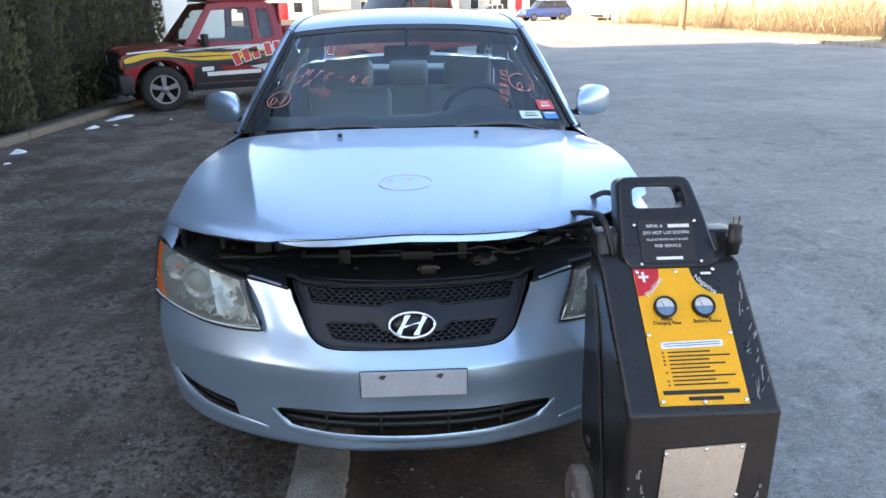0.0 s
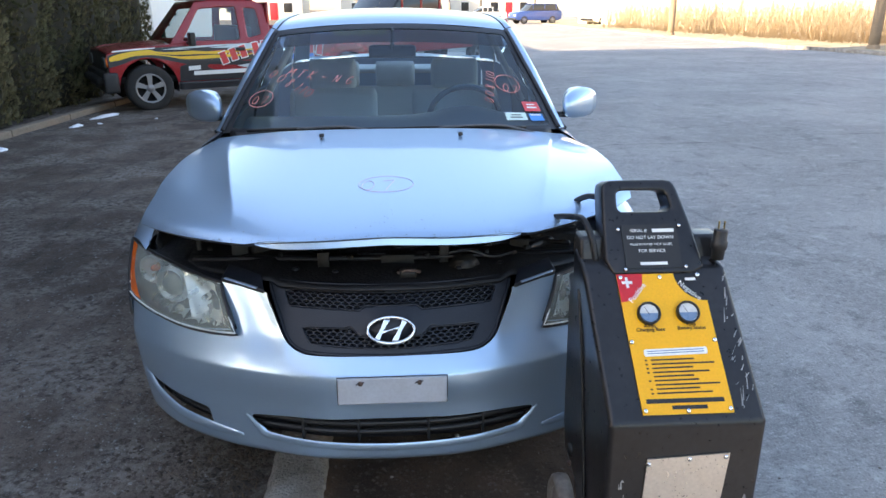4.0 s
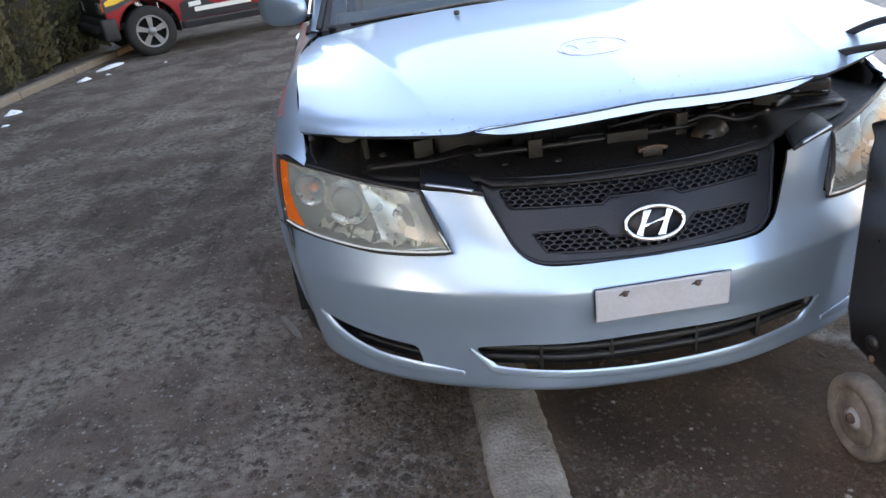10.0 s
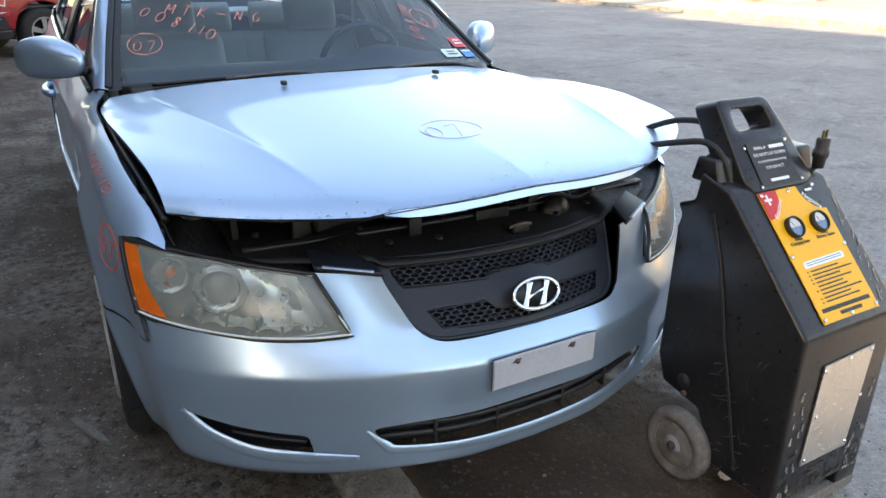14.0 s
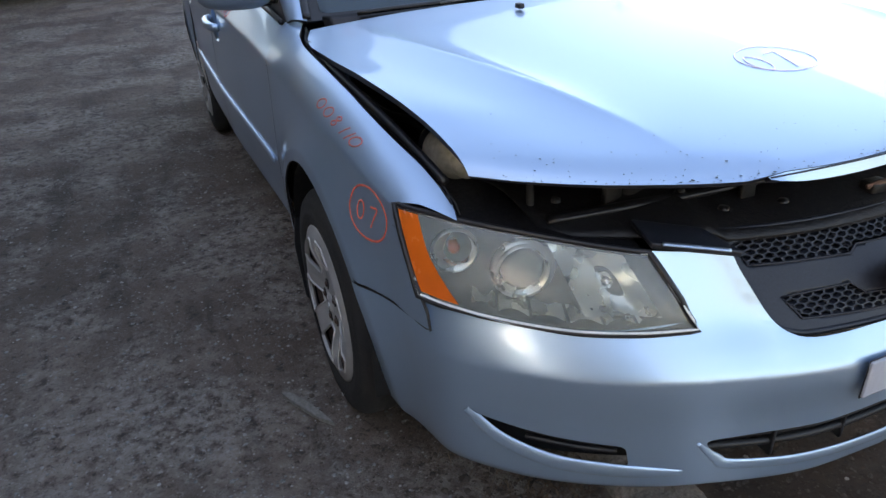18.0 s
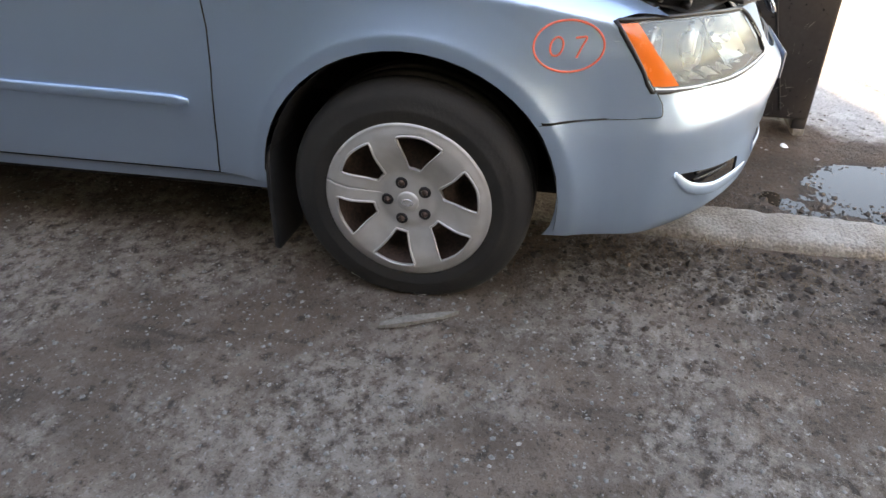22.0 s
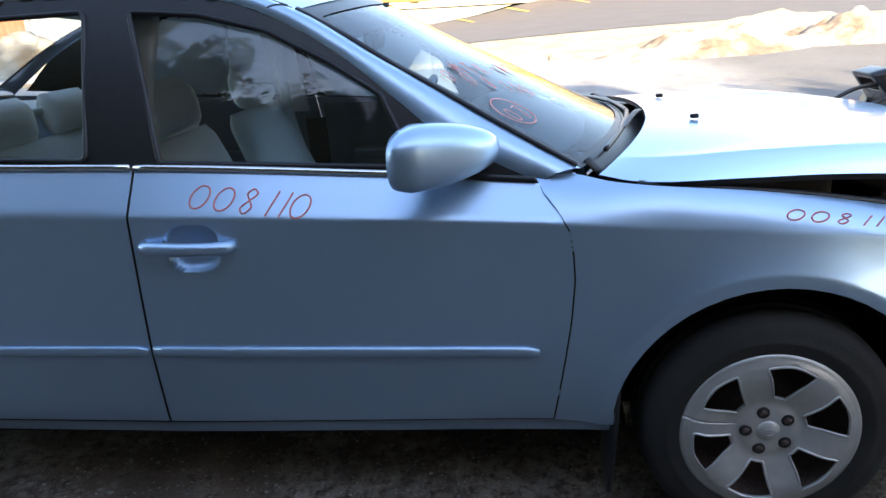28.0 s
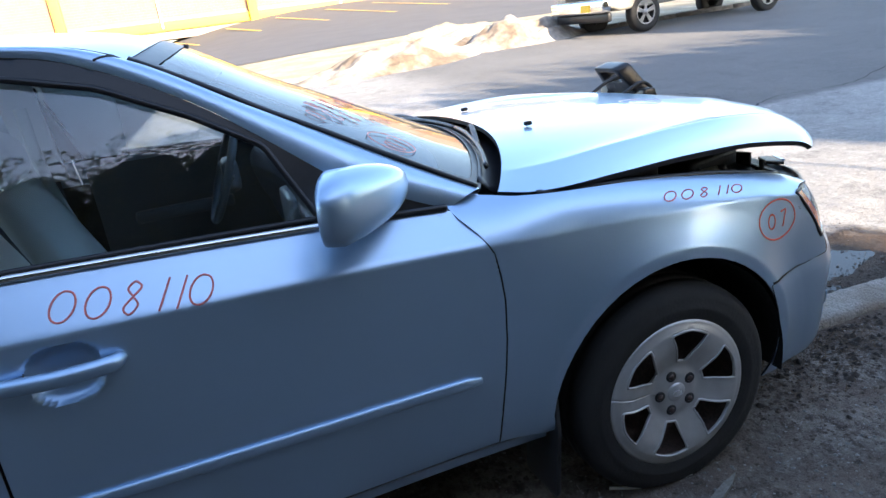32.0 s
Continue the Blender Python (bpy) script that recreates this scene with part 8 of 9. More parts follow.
decal("grey_swoosh", [(0.25, 1.005), (0.62, 1.04), (1.25, 1.065), (2.05, 1.06), (2.05, 0.93), (1.75, 0.955), (1.4, 1.0), (0.95, 1.005), (0.6, 1.0)], DECAL_GREY, 0.005, "pale grey swoosh", 40)
decal("dark_streak", [(0.55, 1.015), (0.9, 1.025), (1.45, 1.05), (1.05, 1.015), (1.7, 1.0), (0.9, 1.0)], TRUCK_DARK, 0.008, "", 30)
decal("yellow_flame", [(-0.57, 0.84), (-0.57, 0.905), (-0.40, 0.96), (-0.15, 1.0), (0.05, 1.01), (0.2, 0.975), (0.45, 0.965), (0.75, 0.975), (1.0, 0.955), (1.4, 0.965), (1.95, 0.985), (1.5, 0.93), (1.15, 0.915), (1.6, 0.89), (1.9, 0.90), (1.4, 0.85), (0.9, 0.835), (0.58, 0.845), (0.35, 0.89), (0.1, 0.925), (-0.2, 0.915), (-0.42, 0.86)], DECAL_YELLOW, 0.008, "yellow flame graphic", 90)
decal("flame_streak", [(0.15, 0.945), (0.5, 0.915), (0.95, 0.915), (1.3, 0.90), (0.95, 0.895), (0.55, 0.89), (0.3, 0.92)], TRUCK_DARK, 0.011, "", 30)
decal("white_flame", [(1.5, 0.70), (2.1, 0.76), (2.6, 0.74), (3.15, 0.72), (2.7, 0.67), (3.05, 0.62), (2.5, 0.60), (2.2, 0.56), (1.9, 0.60)], DECAL_GREY, 0.006, "pale grey flame graphic", 40)
decal("white_flame", [(2.2, 0.98), (2.8, 0.93), (3.1, 0.86), (2.5, 0.90), (2.2, 0.93)], DECAL_GREY, 0.006, "", 30)
# business name as plain slabs: an arc of red shapes edged in white, a blue pair below, a pale bar
for i in range(11):
    x = 1.28 + 0.175 * i + (0.06 if i > 2 else 0)
    k = (x - 2.35) / 1.1
    z, h, lean = 1.02 - 0.19 * k * k, 0.20, -0.55 * k
    for nm, mat_d, e, d in (("name_outline", WHITE, 0.016, 0.009), ("name_slab", DECAL_RED, 0.0, 0.012)):
        q = [(x - 0.055 - e, z - h / 2 - e), (x + 0.055 + e, z - h / 2 - e), (x + 0.055 + e, z + h / 2 + e), (x - 0.055 - e, z + h / 2 + e)]
        ca, sa = math.cos(lean * 0.6), math.sin(lean * 0.6)
        decal(nm, [(x + (a - x) * ca - (b - z) * sa, z + (a - x) * sa + (b - z) * ca) for a, b in q], mat_d, d)
for x0, x1 in ((2.02, 2.28), (2.36, 2.96)):
    decal("name_outline", [(x0 - 0.015, 0.745), (x1 + 0.015, 0.745), (x1 + 0.015, 0.875), (x0 - 0.015, 0.875)], WHITE, 0.009)
    decal("name_slab", [(x0, 0.757), (x1, 0.757), (x1, 0.863), (x0, 0.863)], DECAL_BLUE, 0.012)
for x0, x1, z in ((0.66, 0.86, 0.685), (0.74, 1.7, 0.60), (1.74, 2.30, 0.635), (2.33, 2.98, 0.655)):
    decal("address_bar", [(x0, z - 0.035), (x1, z - 0.025), (x1, z + 0.045), (x0, z + 0.035)], WHITE, 0.011)
decal("number_bar", [(3.42, 1.17), (4.55, 1.17), (4.55, 1.25), (3.42, 1.25)], DECAL_YELLOW, 0.004)
decal("word_bar", [(3.08, 1.20), (3.34, 1.21), (3.34, 1.25), (3.08, 1.24)], WHITE, 0.004)
decal("word_bar", [(-0.52, 0.985), (0.15, 1.03), (0.15, 1.055), (-0.52, 1.01)], WHITE, 0.004)
for k in range(9):
    a = math.radians(150 - 13.5 * k)
    cx, cz = 3.70 + 0.60 * math.cos(a), 0.40 + 0.60 * math.sin(a)
    tx, tz = math.sin(a), -math.cos(a)
    decal("word_bar", [(cx - 0.045 * tx, cz - 0.045 * tz), (cx + 0.045 * tx, cz + 0.045 * tz), (cx + 0.045 * tx + 0.05 * math.cos(a), cz + 0.045 * tz + 0.05 * math.sin(a)), (cx - 0.045 * tx + 0.05 * math.cos(a), cz - 0.045 * tz + 0.05 * math.sin(a))], PANEL_RED, 0.004)


# ---- other vehicles, plainer and farther off ----
def far_car(name, label, paint, m, length, width, profile, glass_prof, wheels, r, group=""):
    """A vehicle from its side profile: body, glass house, wheels, lamps."""
    root = thing(name, label, "car" if "truck" not in name else "pickup truck", group=group)
    bm = prism(profile, width, lambda a, b, c: (a, c, b), 0.06)
    part("body", bm, paint, root)
    gm = prism(glass_prof, width - 0.24, lambda a, b, c: (a, 0.12 + c + 0.0, b), 0.05)
    part("glass_house", gm, material("dark_car_glass", (0.03, 0.035, 0.04), 0.08, vary=0.1), root, "dark windows")
    top = [(a, b) for a, b in glass_prof if b > max(q[1] for q in glass_prof) - 0.12]
    x0, x1, z = min(p[0] for p in top), max(p[0] for p in top), max(p[1] for p in top)
    part("roof", block((x1 - x0 + 0.1, width - 0.28, 0.06), ((x0 + x1) / 2, width / 2, z), 0.02), paint, root)
    for xp in (x0 + 0.02, (x0 + x1) / 2, x1 - 0.02):
        for y in (0.13, width - 0.13):
            part("pillar", block((0.07, 0.04, 0.45), (xp, y, z - 0.2), 0.01), paint, root)
    for x in wheels:
        for y, out in ((0.1, -1), (width - 0.1, 1)):
            simple_wheel(root, x, y, r, 0.22, out, ALLOY)
    for y in (0.25, width - 0.25):
        part("headlamp", block((0.08, 0.3, 0.14), (0.04, y, 0.72), 0.02), REFLECTOR, root)
        part("tail_lamp", block((0.06, 0.22, 0.18), (length - 0.03, y, 0.85), 0.02), PANEL_RED, root)
    part("bumper", block((0.12, width - 0.05, 0.2), (0.02, width / 2, 0.42), 0.04), TRIM, root)
    root.matrix_basis = m
    return root


SEDAN_P = [(0.0, 0.35), (0.02, 0.72), (0.25, 0.85), (1.2, 0.98), (3.9, 1.0), (4.5, 0.95), (4.55, 0.4), (4.2, 0.25), (0.4, 0.22)]
SEDAN_G = [(1.1, 0.95), (1.85, 1.42), (3.0, 1.45), (3.9, 0.98)]
SUV_P = [(0.0, 0.4), (0.02, 0.85), (0.3, 1.0), (1.2, 1.1), (4.4, 1.12), (4.5, 1.0), (4.5, 0.45), (4.2, 0.3), (0.4, 0.3)]
SUV_G = [(1.1, 1.08), (1.7, 1.65), (4.0, 1.68), (4.4, 1.1)]
FAR_BLUE = material("blue_car_paint", (0.03, 0.07, 0.25), 0.25, vary=0.06, coat=0.5)
FAR_WHITE = material("white_car_paint", (0.75, 0.75, 0.74), 0.3, vary=0.05, coat=0.4)
BEIGE = material("pale_beige_truck_paint", (0.31, 0.30, 0.275), 0.3, vary=0.08, coat=0.4, metal=0.2)
far_car("parked_car", "blue hatchback parked far down the street", FAR_BLUE, pose(10.2, 62, ground_z(11, 62), 0, 0, 15), 4.5, 1.8, SUV_P, SUV_G, (0.85, 3.6), 0.33, "cars down the street")
far_car("parked_car", "white sedan parked far down the street", FAR_WHITE, pose(15.5, 56, ground_z(15, 56), 0, 0, 20), 4.5, 1.8, SEDAN_P, SEDAN_G, (0.9, 3.6), 0.32, "cars down the street")
far_car("parked_car", "white car parked far down the street", FAR_WHITE, pose(7.0, 75, ground_z(7, 75), 0, 0, 10), 4.5, 1.8, SEDAN_P, SEDAN_G, (0.9, 3.6), 0.32, "cars down the street")
far_car("parked_truck", "red pickup truck parked behind the first one", TRUCK_RED, pose(-1.2, 14.6, -0.02, 0, 0, 37), 5.2, 1.95, [(0.0, 0.5), (0.0, 1.0), (1.2, 1.12), (5.2, 1.2), (5.2, 0.55), (0.3, 0.42)], [(1.1, 1.1), (1.7, 1.78), (2.9, 1.80), (3.1, 1.15)], (0.9, 4.2), 0.37)
PICK_P = [(0.0, 0.62), (0.0, 1.05), (0.2, 1.16), (1.35, 1.25), (5.85, 1.28), (5.9, 1.2), (5.9, 0.72), (5.6, 0.66), (0.3, 0.52)]
PICK_G = [(1.25, 1.22), (1.9, 1.85), (3.4, 1.88), (3.6, 1.25)]
pick = far_car("parked_pickup_truck", "pale beige pickup truck parked across the street", BEIGE, pose(11.3, -6.85, ground_z(11.6, -9), 0, 0, -84), 5.9, 1.95, PICK_P, PICK_G, (1.0, 4.85), 0.42)
part("front_bumper", block((0.25, 1.95, 0.28), (-0.06, 0.975, 0.66), 0.06, 3), CHROME, pick, "bright front bumper")
part("number_plate", block((0.02, 0.32, 0.16), (-0.19, 0.6, 0.64), 0.004), DECAL_YELLOW, pick, "blank yellow plate", smooth=False)
part("front_grille", block((0.08, 1.1, 0.22), (-0.01, 0.975, 0.93), 0.02), BLACK, pick, "dark grille")

# ---- across the street ----
DRY = material("dead_yellow_grass", (0.46, 0.40, 0.29), rough=0.95, vary=0.25, scale=1.3, fine=18, bump=0.02, second=(0.28, 0.24, 0.16), amount=0.45)
SLAB = material("pale_worn_sidewalk", (0.42, 0.40, 0.37), rough=0.9, vary=0.15, scale=1.5, fine=40, bump=0.003, per_object=0.08)
LOT = material("dark_parking_lot_asphalt", (0.085, 0.085, 0.09), rough=0.9, vary=0.2, scale=0.8, fine=60)
FENCE = material("sun_bleached_fence_board", (0.52, 0.48, 0.42), rough=0.9, vary=0.15, scale=3, fine=50, per_object=0.15)
RED_FENCE = material("faded_red_brown_board", (0.44, 0.15, 0.08), rough=0.85, vary=0.12, scale=2, fine=40, per_object=0.10)
POLE = material("grey_weathered_pole", (0.22, 0.17, 0.12), rough=0.9, vary=0.2, scale=4, fine=50, bump=0.006)
TWIG = material("dry_brush_twigs", (0.42, 0.33, 0.22), rough=0.95, vary=0.3, scale=3, fine=40)


def strip(name, pts, z, mat, label, category, n=30):
    """A ground strip between two lines of points, laid just over the ground."""
    a, b = spline([(x, y, 0) for x, y in pts[0]], n), spline([(x, y, 0) for x, y in pts[1]], n)
    vs, fs = [], []
    for i in range(n):
        for k in range(7):
            p = a[i].lerp(b[i], k / 6)
            vs.append((p.x, p.y, ground_z(p.x, p.y) + z))
    for i in range(n - 1):
        for k in range(6):
            fs.append([i * 7 + k, i * 7 + k + 1, (i + 1) * 7 + k + 1, (i + 1) * 7 + k])
    return tagged(link(name, data(name, vs, fs), mat), label, category, kind="structure")


strip("verge", (((12.6, 80), (12.4, 55), (12.8, 35), (13.6, 24), (15.0, 19.0)), ((40, 82), (40, 60), (40, 40), (40, 30), (34, 26))), 0.03, DRY, "dead yellow grass verge along the far fence", "grass")
strip("verge", (((13.3, 3.0), (13.4, -2), (13.6, -8), (14.2, -16), (15.2, -40)), ((20.5, 3.0), (20.6, -2), (20.8, -8), (21, -16), (22, -40))), 0.04, DRY, "dead yellow grass strip before the parking lot", "grass")
strip("parking_lot", (((20.6, 8.0), (20.7, -4), (20.9, -12), (21.2, -24), (22.0, -50)), ((47, 12), (47, 0), (47, -12), (47, -24), (47, -50))), 0.05, LOT, "dark asphalt parking lot across the street", "parking lot")
apron = thing("sidewalk", "pale worn concrete sidewalk and drive apron", "sidewalk", kind="structure")
for i in range(7):
    for j in range(3):
        x0, y0 = 14.6 + 1.3 * j, 16.6 - 1.55 * i
        vs = [(x0 + dx, y0 + dy, ground_z(x0 + dx, y0 + dy) + zz) for zz in (-0.05, 0.06) for dx, dy in ((0, 0), (1.285, 0), (1.285, -1.535), (0, -1.535))]
        link("slab", data("slab", vs, [[3, 2, 1, 0], [4, 5, 6, 7], [0, 1, 5, 4], [1, 2, 6, 5], [2, 3, 7, 6], [3, 0, 4, 7]][::1]), SLAB, apron, smooth=False)
far_kerb = thing("far_kerb", "worn concrete kerb on the far side of the street", "kerb", kind="structure")
fk = spline([(12.3, 60, 0), (12.6, 36, 0), (13.2, 25, 0), (14.2, 18.5, 0), (14.3, 12, 0), (13.3, 4, 0), (13.2, -6, 0), (13.9, -18, 0), (15, -40, 0)], 46)
for i in range(45):
    p, q = fk[i], fk[i + 1]
    d = (q - p)
    part("kerb_stone", block((0.16, d.length * 0.985, 0.20), ((p.x + q.x) / 2, (p.y + q.y) / 2, ground_z((p.x + q.x) / 2, (p.y + q.y) / 2) + 0.01), 0.02, 1, turn=Matrix.Rotation(math.atan2(-d.x, d.y), 4, "Z")), CONCRETE, far_kerb)


def board_fence(name, label, a, b, height, mat, width=0.15):
    root = thing(name, label, "fence")
    a, b = Vector((*a, 0)), Vector((*b, 0))
    n = int((b - a).length / (width + 0.012))
    turn = math.atan2((b - a).y, (b - a).x)
    rb = random.Random(n)
    bm = block((width, 0.022, height), (0, 0, height / 2), 0.004, 1)
    me = bpy.data.meshes.new("board")
    bm.to_mesh(me)
    bm.free()
    me.materials.append(mat)
    for i in range(n):
        p = a.lerp(b, (i + 0.5) / n)
        o = new("board", me)
        o.parent = root
        o.matrix_local = Matrix.Translation((p.x, p.y, ground_z(p.x, p.y) + rb.uniform(-0.03, 0.03))) @ Matrix.Rotation(turn + rb.uniform(-0.02, 0.02), 4, "Z")
    for k in range(int((b - a).length / 2.4) + 1):
        p = a.lerp(b, min(1, k * 2.4 / (b - a).length))
        part("fence_post", block((0.10, 0.10, height), (p.x + 0.05, p.y + 0.08, ground_z(p.x, p.y) + height / 2), 0.01), mat, root)
    return root


board_fence("board_fence", "tall sun-bleached board fence along the street", (15.8, 62), (18.8, 25.5), 2.3, FENCE, 0.19)
board_fence("red_fence", "faded red-brown board fence behind the snow pile", (19.2, 25.2), (24.2, 20.6), 2.6, RED_FENCE, 0.20)
GATE = material("galvanised_mesh", (0.40, 0.42, 0.43), rough=0.45, metal=0.7, vary=0.1)
gate = thing("chain_link_gate", "galvanised chain-link gate beside the fence", "gate")
for k in range(4):
    x, y = 24.8 + 0.75 * k, 20.2 - 0.95 * k
    tube("gate_post", [(x, y, ground_z(x, y)), (x, y, ground_z(x, y) + 2.2)], 0.035, GATE, gate, sides=8, n=4)
for h in (0.1, 1.1, 2.15):
    tube("gate_rail", [(24.8, 20.2, ground_z(24.8, 20.2) + h), (26.0, 18.7, ground_z(26, 18.7) + h), (27.05, 17.35, ground_z(27, 17.3) + h)], 0.022, GATE, gate, sides=6, n=6)
wires_v, wires_f = [], []
for i in range(60):
    for sgn in (1, -1):
        s0 = i / 60
        s1 = s0 + sgn * 0.6
        c = min(1, max(0, s1))
        k = (c - s0) / (s1 - s0)
        p = Vector((24.8, 20.2, 0.4)).lerp(Vector((27.05, 17.35, 0.4)), s0)
        q = Vector((24.8, 20.2, 0.4)).lerp(Vector((27.05, 17.35, 0.4)), c) + Vector((0, 0, 2.1 * k))
        b0 = len(wires_v)
        wires_v += [p, p + Vector((0.008, 0.008, 0)), q + Vector((0.008, 0.008, 0)), q]
        wires_f.append([b0, b0 + 1, b0 + 2, b0 + 3])
tagged(link("wire_mesh", data("wire_mesh", wires_v, wires_f), GATE, gate, smooth=False), kind="stuff")
GREEN = material("faded_green_steel", (0.16, 0.24, 0.10), rough=0.6, vary=0.15, scale=2, fine=60)
bin_ = thing("dumpster", "faded green steel dumpster behind the gate", "dumpster")
part("bin_body", block((1.9, 1.5, 1.25), (0, 0, 0.72), 0.03), GREEN, bin_)
part("bin_lid", block((1.95, 1.55, 0.07), (0, 0, 1.38), 0.02), BLACK, bin_)
for x in (-0.6, 0.0, 0.6):
    part("bin_rib", block((0.08, 0.06, 1.15), (x, -0.77, 0.72), 0.01), GREEN, bin_)
bin_.matrix_basis = pose(27.6, 19.6, ground_z(27.6, 19.6), 0, 0, 35)
BLUEGREY = material("blue_grey_steel", (0.30, 0.36, 0.42), rough=0.5, vary=0.1)
part_p = thing("steel_cabinet", "blue-grey steel utility cabinet by the gate", "cabinet")
part("cabinet_box", block((0.9, 0.5, 1.9), (0, 0, 0.95), 0.03), BLUEGREY, part_p)
part("cabinet_door", block((0.8, 0.03, 1.7), (0, -0.26, 0.95), 0.01), BLUEGREY, part_p)
part_p.matrix_basis = pose(24.4, 20.0, ground_z(24.4, 20), 0, 0, -48)


def pole(x, y, h, r, mat, label, name="utility_pole"):
    z = ground_z(x, y)
    o = thing(name, label, "pole")
    tube("shaft", [(x, y, z - 0.1), (x, y, z + h * 0.5), (x + 0.03, y, z + h)], r, mat, o, sides=14, n=12, taper=lambda t: 1 - 0.25 * t)
    lathe("foot_collar", [(r * 1.25, 0.0), (r * 1.2, 0.12), (r * 1.0, 0.16)], mat, o, n=14, axis="z", at=(x, y, z))
    return o


up = pole(15.6, 21.2, 9.0, 0.17, POLE, "weathered wooden utility pole by the far kerb")
part("crossarm", block((1.8, 0.1, 0.12), (15.6, 21.2, ground_z(15.6, 21.2) + 8.3), 0.01), POLE, up)
pole(16.1, 21.0, 7.0, 0.08, GATE, "thin grey metal pole beside the utility pole", "metal_pole")
up2 = pole(13.6, 34.0, 9.0, 0.16, POLE, "weathered wooden utility pole down the street")
part("crossarm", block((1.8, 0.1, 0.12), (13.6, 34.0, ground_z(13.6, 34) + 8.3), 0.01), POLE, up2)
mound("snow_mound", 20.3, 17.6, 4.3, 1.9, 1.05, DIRTY_SNOW, "long ploughed snow pile, grey with dirt", 2.0, turn=-0.72, n=44, lumps=0.6)
mound("snow_bank", 12.6, -2.2, 2.4, 1.1, 0.42, DIRTY_SNOW, "low dirty snow bank along the grass strip", 5.0, turn=-1.35, n=40, lumps=0.8)
mound("snow_bank", 13.5, -5.6, 2.2, 1.1, 0.5, DIRTY_SNOW, "low dirty snow bank behind the parked pickup", 8.0, turn=-1.45, n=36, lumps=0.8)
mound("earth_bank", 15.2, -4.6, 3.0, 1.2, 0.5, DRY, "bank of earth and dead grass behind the snow", 11.0, turn=-1.4, n=30, lumps=0.5)
# dry brush along the fence
for cx, cy, seed, n_t in ((18.0, 24.6, 1, 420), (17.6, 27.5, 2, 420), (17.0, 31, 3, 380), (16.5, 36, 4, 380), (16.2, 41, 5, 320), (15.6, 47, 6, 320), (19.8, 23.6, 7, 260)):
    rb = random.Random(seed)
    vs, fs = [], []
    for _ in range(n_t):
        x, y = cx + rb.gauss(0, 0.7), cy + rb.gauss(0, 1.3)
        z = ground_z(x, y)
        h = rb.uniform(0.5, 2.1)
        lx, ly = rb.gauss(0, 0.35), rb.gauss(0, 0.35)
        w = rb.uniform(0.010, 0.024)
        b0 = len(vs)
        vs += [(x - w, y, z), (x + w, y + w, z), (x + lx * 0.5 + w * 0.6, y + ly * 0.5, z + h * 0.6), (x + lx * 0.5 - w * 0.6, y + ly * 0.5, z + h * 0.6), (x + lx * 1.2, y + ly * 1.2, z + h)]
        fs += [[b0, b0 + 1, b0 + 2, b0 + 3], [b0 + 3, b0 + 2, b0 + 4]]
        for _k in range(3):
            sx, sy, sz = x + lx * 0.5, y + ly * 0.5, z + h * rb.uniform(0.4, 0.8)
            ex, ey, ez = sx + rb.gauss(0, 0.25), sy + rb.gauss(0, 0.25), sz + rb.uniform(0.1, 0.4)
            b0 = len(vs)
            vs += [(sx - w * 0.5, sy, sz), (sx + w * 0.5, sy, sz), (ex, ey, ez)]
            fs.append([b0, b0 + 1, b0 + 2])
    br = thing("dry_brush", "tangle of dry brown brush against the fence", "brush", group="brush along the fence")
    tagged(link("twig_tangle", data("twig_tangle", vs, fs), TWIG, br, smooth=False), kind="stuff")

# brick building beyond the parking lot
BRICK = material("sunlit_brown_brick", (0.30, 0.19, 0.14), rough=0.9, vary=0.2, scale=2, fine=40, per_object=0.18)
MORTAR = material("pale_mortar", (0.34, 0.29, 0.25), rough=0.95, vary=0.12, scale=3, fine=60)
YELLOW_PAINT = material("yellow_masonry_paint", (0.78, 0.52, 0.06), rough=0.6, vary=0.12, scale=1.5, fine=30)
building = thing("brick_building", "low brown brick building with a yellow painted base", "building")
BX, BZ = 45.0, ground_z(45.0, -5.0)
part("wall_core", block((8, 44, 6.5), (BX + 4.06, -5.0, BZ + 2.6), 0.02), MORTAR, building, "pale mortar wall")
part("base_band", block((0.14, 43, 0.55), (BX - 0.02, -5.0, BZ + 0.12), 0.02), YELLOW_PAINT, building, "yellow painted base band")
part("roof_edge", block((8.4, 44.4, 0.3), (BX + 4.0, -5.0, BZ + 5.9), 0.04), WHITE, building)
for y in (-3.0, -14.0, 8.0):
    part("pilaster", block((0.35, 0.55, 5.8), (BX - 0.16, y, BZ + 2.7), 0.02), YELLOW_PAINT, building, "yellow painted pilaster")
for y in (-8.6, 2.5):
    part("downpipe", block((0.12, 0.12, 5.6), (BX - 0.08, y, BZ + 2.8), 0.02), WHITE, building)
dr = part("door", block((0.08, 1.1, 2.1), (BX - 0.05, -17.5, BZ + 1.1), 0.02), TRIM, building, "dark entrance door")
part("door_frame", block((0.06, 1.3, 2.25), (BX - 0.01, -17.5, BZ + 1.15), 0.02), WHITE, dr)
bw_, bh_ = 0.40, 0.14
bv, bf = [], []
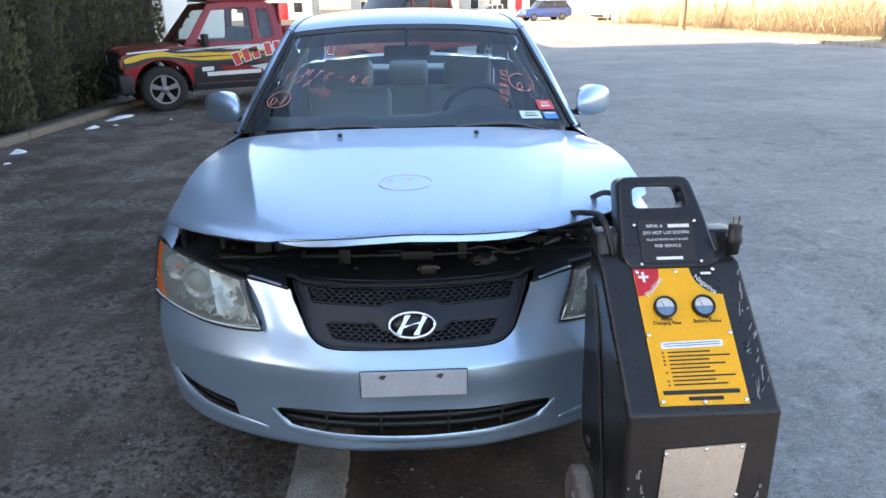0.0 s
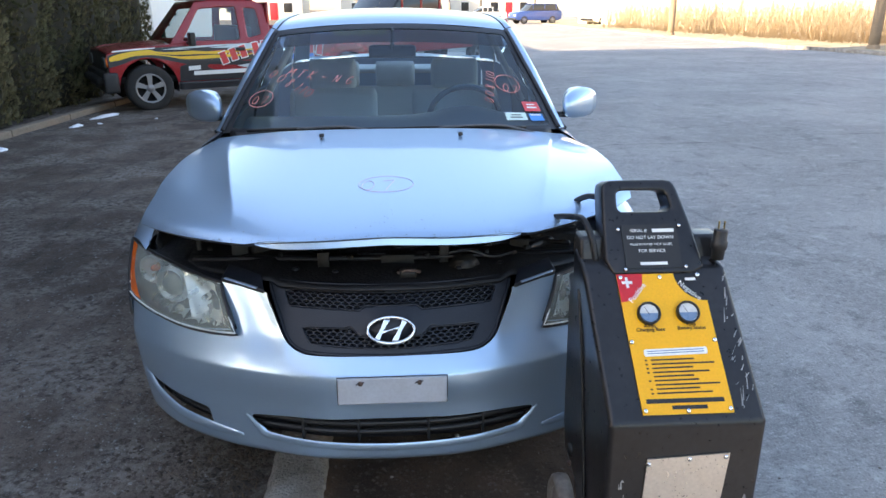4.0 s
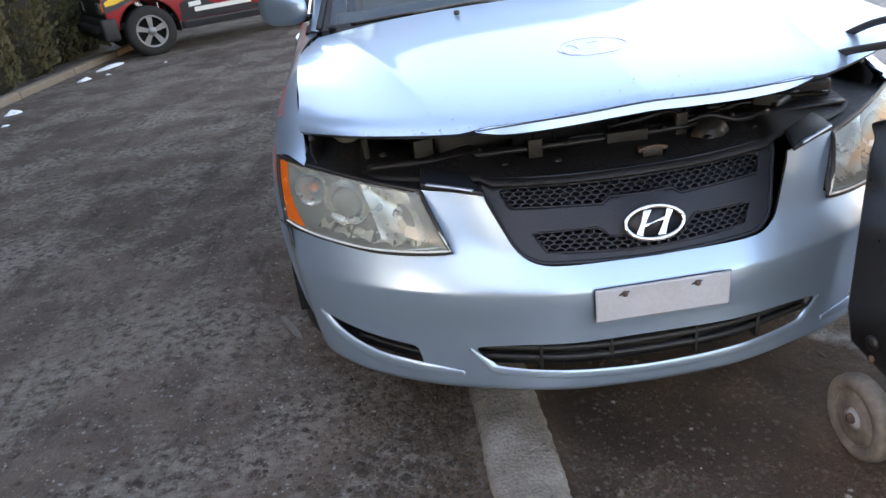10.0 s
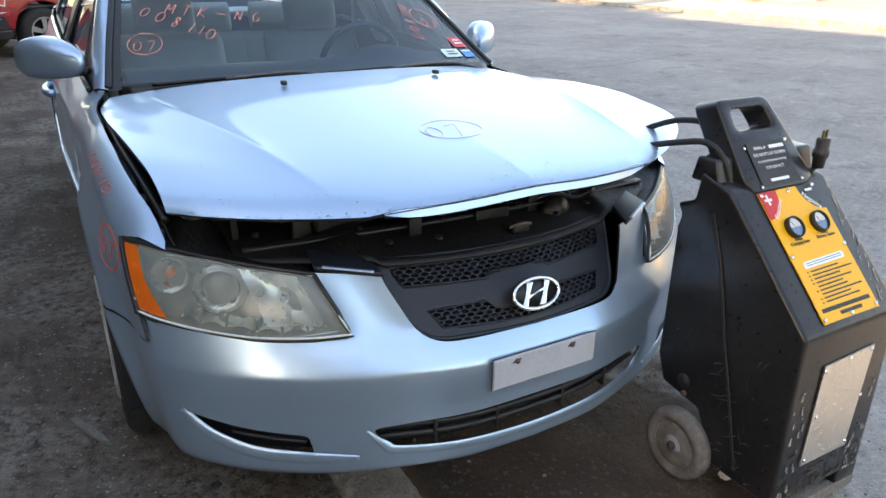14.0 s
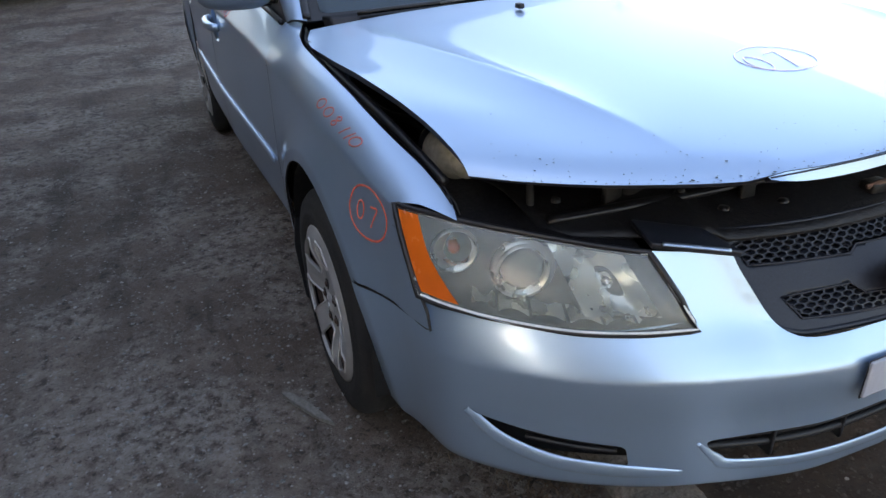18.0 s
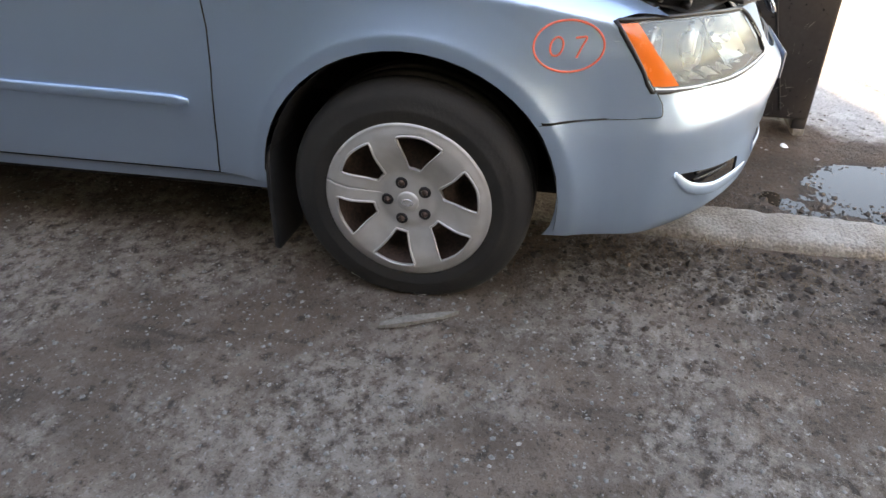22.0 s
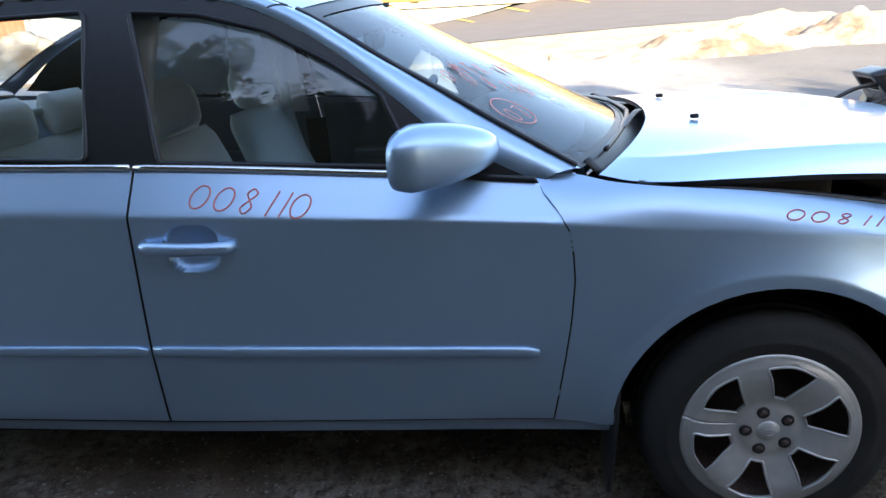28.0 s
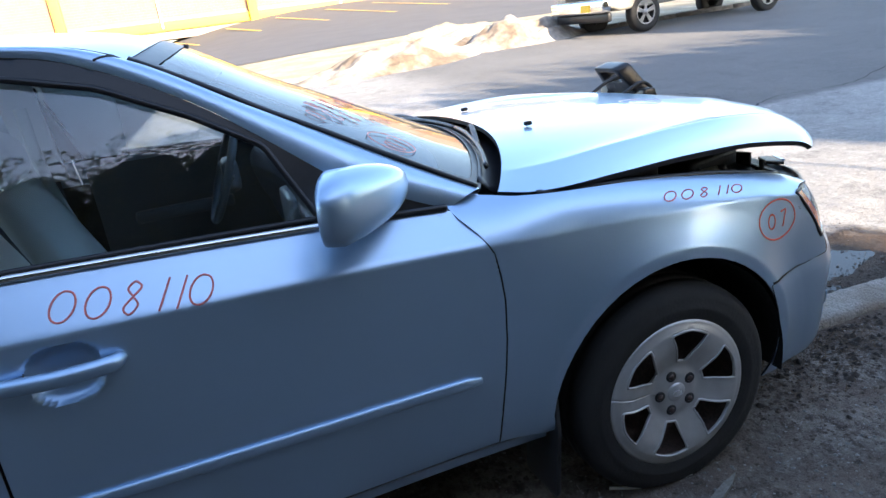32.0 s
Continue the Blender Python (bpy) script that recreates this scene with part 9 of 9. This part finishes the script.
for j in range(16):
    for i in range(106):
        y0, z0 = -26.4 + i * (bw_ + 0.014) + (0.2 if j % 2 else 0), BZ + 0.60 + j * (bh_ + 0.014)
        b0 = len(bv)
        x0 = BX + 0.03 + 0.004 * math.sin(i * 7.1 + j * 3.3)
        bv += [(x0, y0, z0), (x0, y0 + bw_, z0), (x0, y0 + bw_, z0 + bh_), (x0, y0, z0 + bh_), (x0 + 0.05, y0, z0), (x0 + 0.05, y0 + bw_, z0), (x0 + 0.05, y0 + bw_, z0 + bh_), (x0 + 0.05, y0, z0 + bh_)]
        bf += [[b0, b0 + 3, b0 + 2, b0 + 1], [b0 + 3, b0 + 7, b0 + 6, b0 + 2], [b0, b0 + 1, b0 + 5, b0 + 4], [b0, b0 + 4, b0 + 7, b0 + 3], [b0 + 1, b0 + 2, b0 + 6, b0 + 5]]
tagged(link("brick_course", data("brick_course", bv, bf), BRICK, building, smooth=False), "brown brick courses", kind="stuff")
for x, y in ((40.5, -13.2), (24.0, -13.5)):
    pole(x, y, 1.1 if x > 30 else 3.2, 0.14, YELLOW_PAINT, "yellow painted steel post at the parking lot", "bollard")
for k in range(7):
    y = 4.0 - 3.0 * k
    vs = [(38 + dx, y + dy + 0.25 * dx, ground_z(38 + dx, y + dy) + 0.07) for dx, dy in ((-4, 0), (4, 0), (4, 0.14), (-4, 0.14))]
    tagged(link("parking_line", data("parking_line", vs, [[0, 1, 2, 3]]), DECAL_YELLOW, smooth=False), "worn yellow parking bay line", "line", kind="structure")

# far trees and houses that close the street
BARE = material("bare_grey_branches", (0.22, 0.19, 0.16), rough=0.95, vary=0.25)


def bare_tree(x, y, h, seed):
    root = thing("bare_tree", "leafless winter tree down the street", "tree", group="trees down the street")
    rt = random.Random(seed)
    z = ground_z(x, y)
    tube("trunk", [(x, y, z - 0.1), (x + rt.uniform(-0.2, 0.2), y, z + h * 0.3), (x + rt.uniform(-0.4, 0.4), y, z + h * 0.6)], h * 0.022, BARE, root, sides=8, n=10, taper=lambda t: 1 - 0.5 * t)
    vs, fs = [], []

    def limb(p, d, L, w, depth):
        q = p + d * L
        s = d.cross(Vector((0.3, 0.2, 1))).normalized() * w
        u = d.cross(s).normalized() * w
        b0 = len(vs)
        vs.extend([p + s, p - s * 0.5 + u, p - s * 0.5 - u, q + s * 0.5, q - s * 0.25 + u * 0.5, q - s * 0.25 - u * 0.5])
        fs.extend([[b0, b0 + 1, b0 + 4, b0 + 3], [b0 + 1, b0 + 2, b0 + 5, b0 + 4], [b0 + 2, b0, b0 + 3, b0 + 5]])
        if depth:
            for _ in range(3):
                nd = (d + Vector((rt.gauss(0, 0.45), rt.gauss(0, 0.45), rt.uniform(-0.1, 0.4)))).normalized()
                limb(p.lerp(q, rt.uniform(0.5, 1.0)), nd, L * rt.uniform(0.55, 0.8), w * 0.55, depth - 1)
    for k in range(7):
        a = k * 0.9 + rt.random()
        limb(Vector((x, y, z + h * (0.28 + 0.05 * k))), Vector((math.cos(a), math.sin(a), 0.9)).normalized(), h * 0.24, h * 0.008, 3)
    link("branches", data("branches", vs, fs), BARE, root, smooth=False)


for i, (x, y, h) in enumerate(((6.0, 84, 9), (1.0, 92, 11), (11, 96, 10), (-5, 88, 10), (17, 90, 9), (24, 60, 8), (22.5, 40, 7.5))):
    bare_tree(x, y, h, i + 1)
SIDING = material("pale_house_siding", (0.62, 0.60, 0.55), rough=0.8, vary=0.08, scale=1, fine=20)
SHINGLE = material("grey_roof_shingle", (0.16, 0.15, 0.14), rough=0.9, vary=0.2, scale=2, fine=20)
for i, (x, y, w) in enumerate(((-2, 104, 12), (14, 110, 13), (-18, 98, 11), (30, 100, 12))):
    hs = thing("house", "pale sided house far down the street", "house", group="houses down the street")
    z = ground_z(x, y)
    part("wall", block((w, 8, 5), (x, y, z + 2.5), 0.03), SIDING, hs)
    part("roof", prism([(-w / 2 - 0.4, 0), (w / 2 + 0.4, 0), (0, 2.6)], 8.8, lambda a, b, c: (x + a, y - 4.4 + c, z + 5.0 + b)), SHINGLE, hs, smooth=False)
    for k in range(3):
        for h in (1.5, 3.7):
            wd = part("window", block((1.1, 0.08, 1.2), (x - w / 3 + k * w / 3, y - 4.03, z + h), 0.02), TRIM, hs)
            part("window_frame", block((1.3, 0.05, 1.4), (x - w / 3 + k * w / 3, y - 4.01, z + h), 0.02), WHITE, wd)
    part("door", block((1.0, 0.08, 2.1), (x + w / 6, y - 4.03, z + 1.05), 0.02), PANEL_RED, hs)
# unseen plain building added behind the hedge, to shade the car and the street
back = thing("back_building", "unseen plain pale building, added behind the hedge to cast shade", "building")
part("wall", block((10, 18.5, 12.8), (-23.0, 1.6, 6.4), 0.05), material("pale_rendered_wall", (0.70, 0.70, 0.69), rough=0.9, vary=0.1, scale=0.8, fine=12), back, "pale rendered wall")
part("roof_edge", block((10.5, 19.0, 0.35), (-23.0, 1.6, 12.9), 0.05), CONCRETE, back)
for k in range(5):
    for h in (2.2, 5.6, 9.0):
        wd = part("window", block((0.10, 1.5, 1.7), (-17.97, -5.0 + 3.3 * k, h), 0.02), TRIM, back, "dark window")
        part("window_frame", block((0.06, 1.7, 1.9), (-17.99, -5.0 + 3.3 * k, h), 0.02), WHITE, wd)
# white garage behind the hedge
gar = thing("garage", "plain white garage behind the hedge", "building")
part("wall", block((5, 6, 4.5), (-8.3, 19.0, 2.2), 0.03), WHITE, gar)
part("roof", prism([(-2.9, 0), (2.9, 0), (0, 1.2)], 6.6, lambda a, b, c: (-8.3 + a, 15.7 + c, 4.45 + b)), SHINGLE, gar, smooth=False)
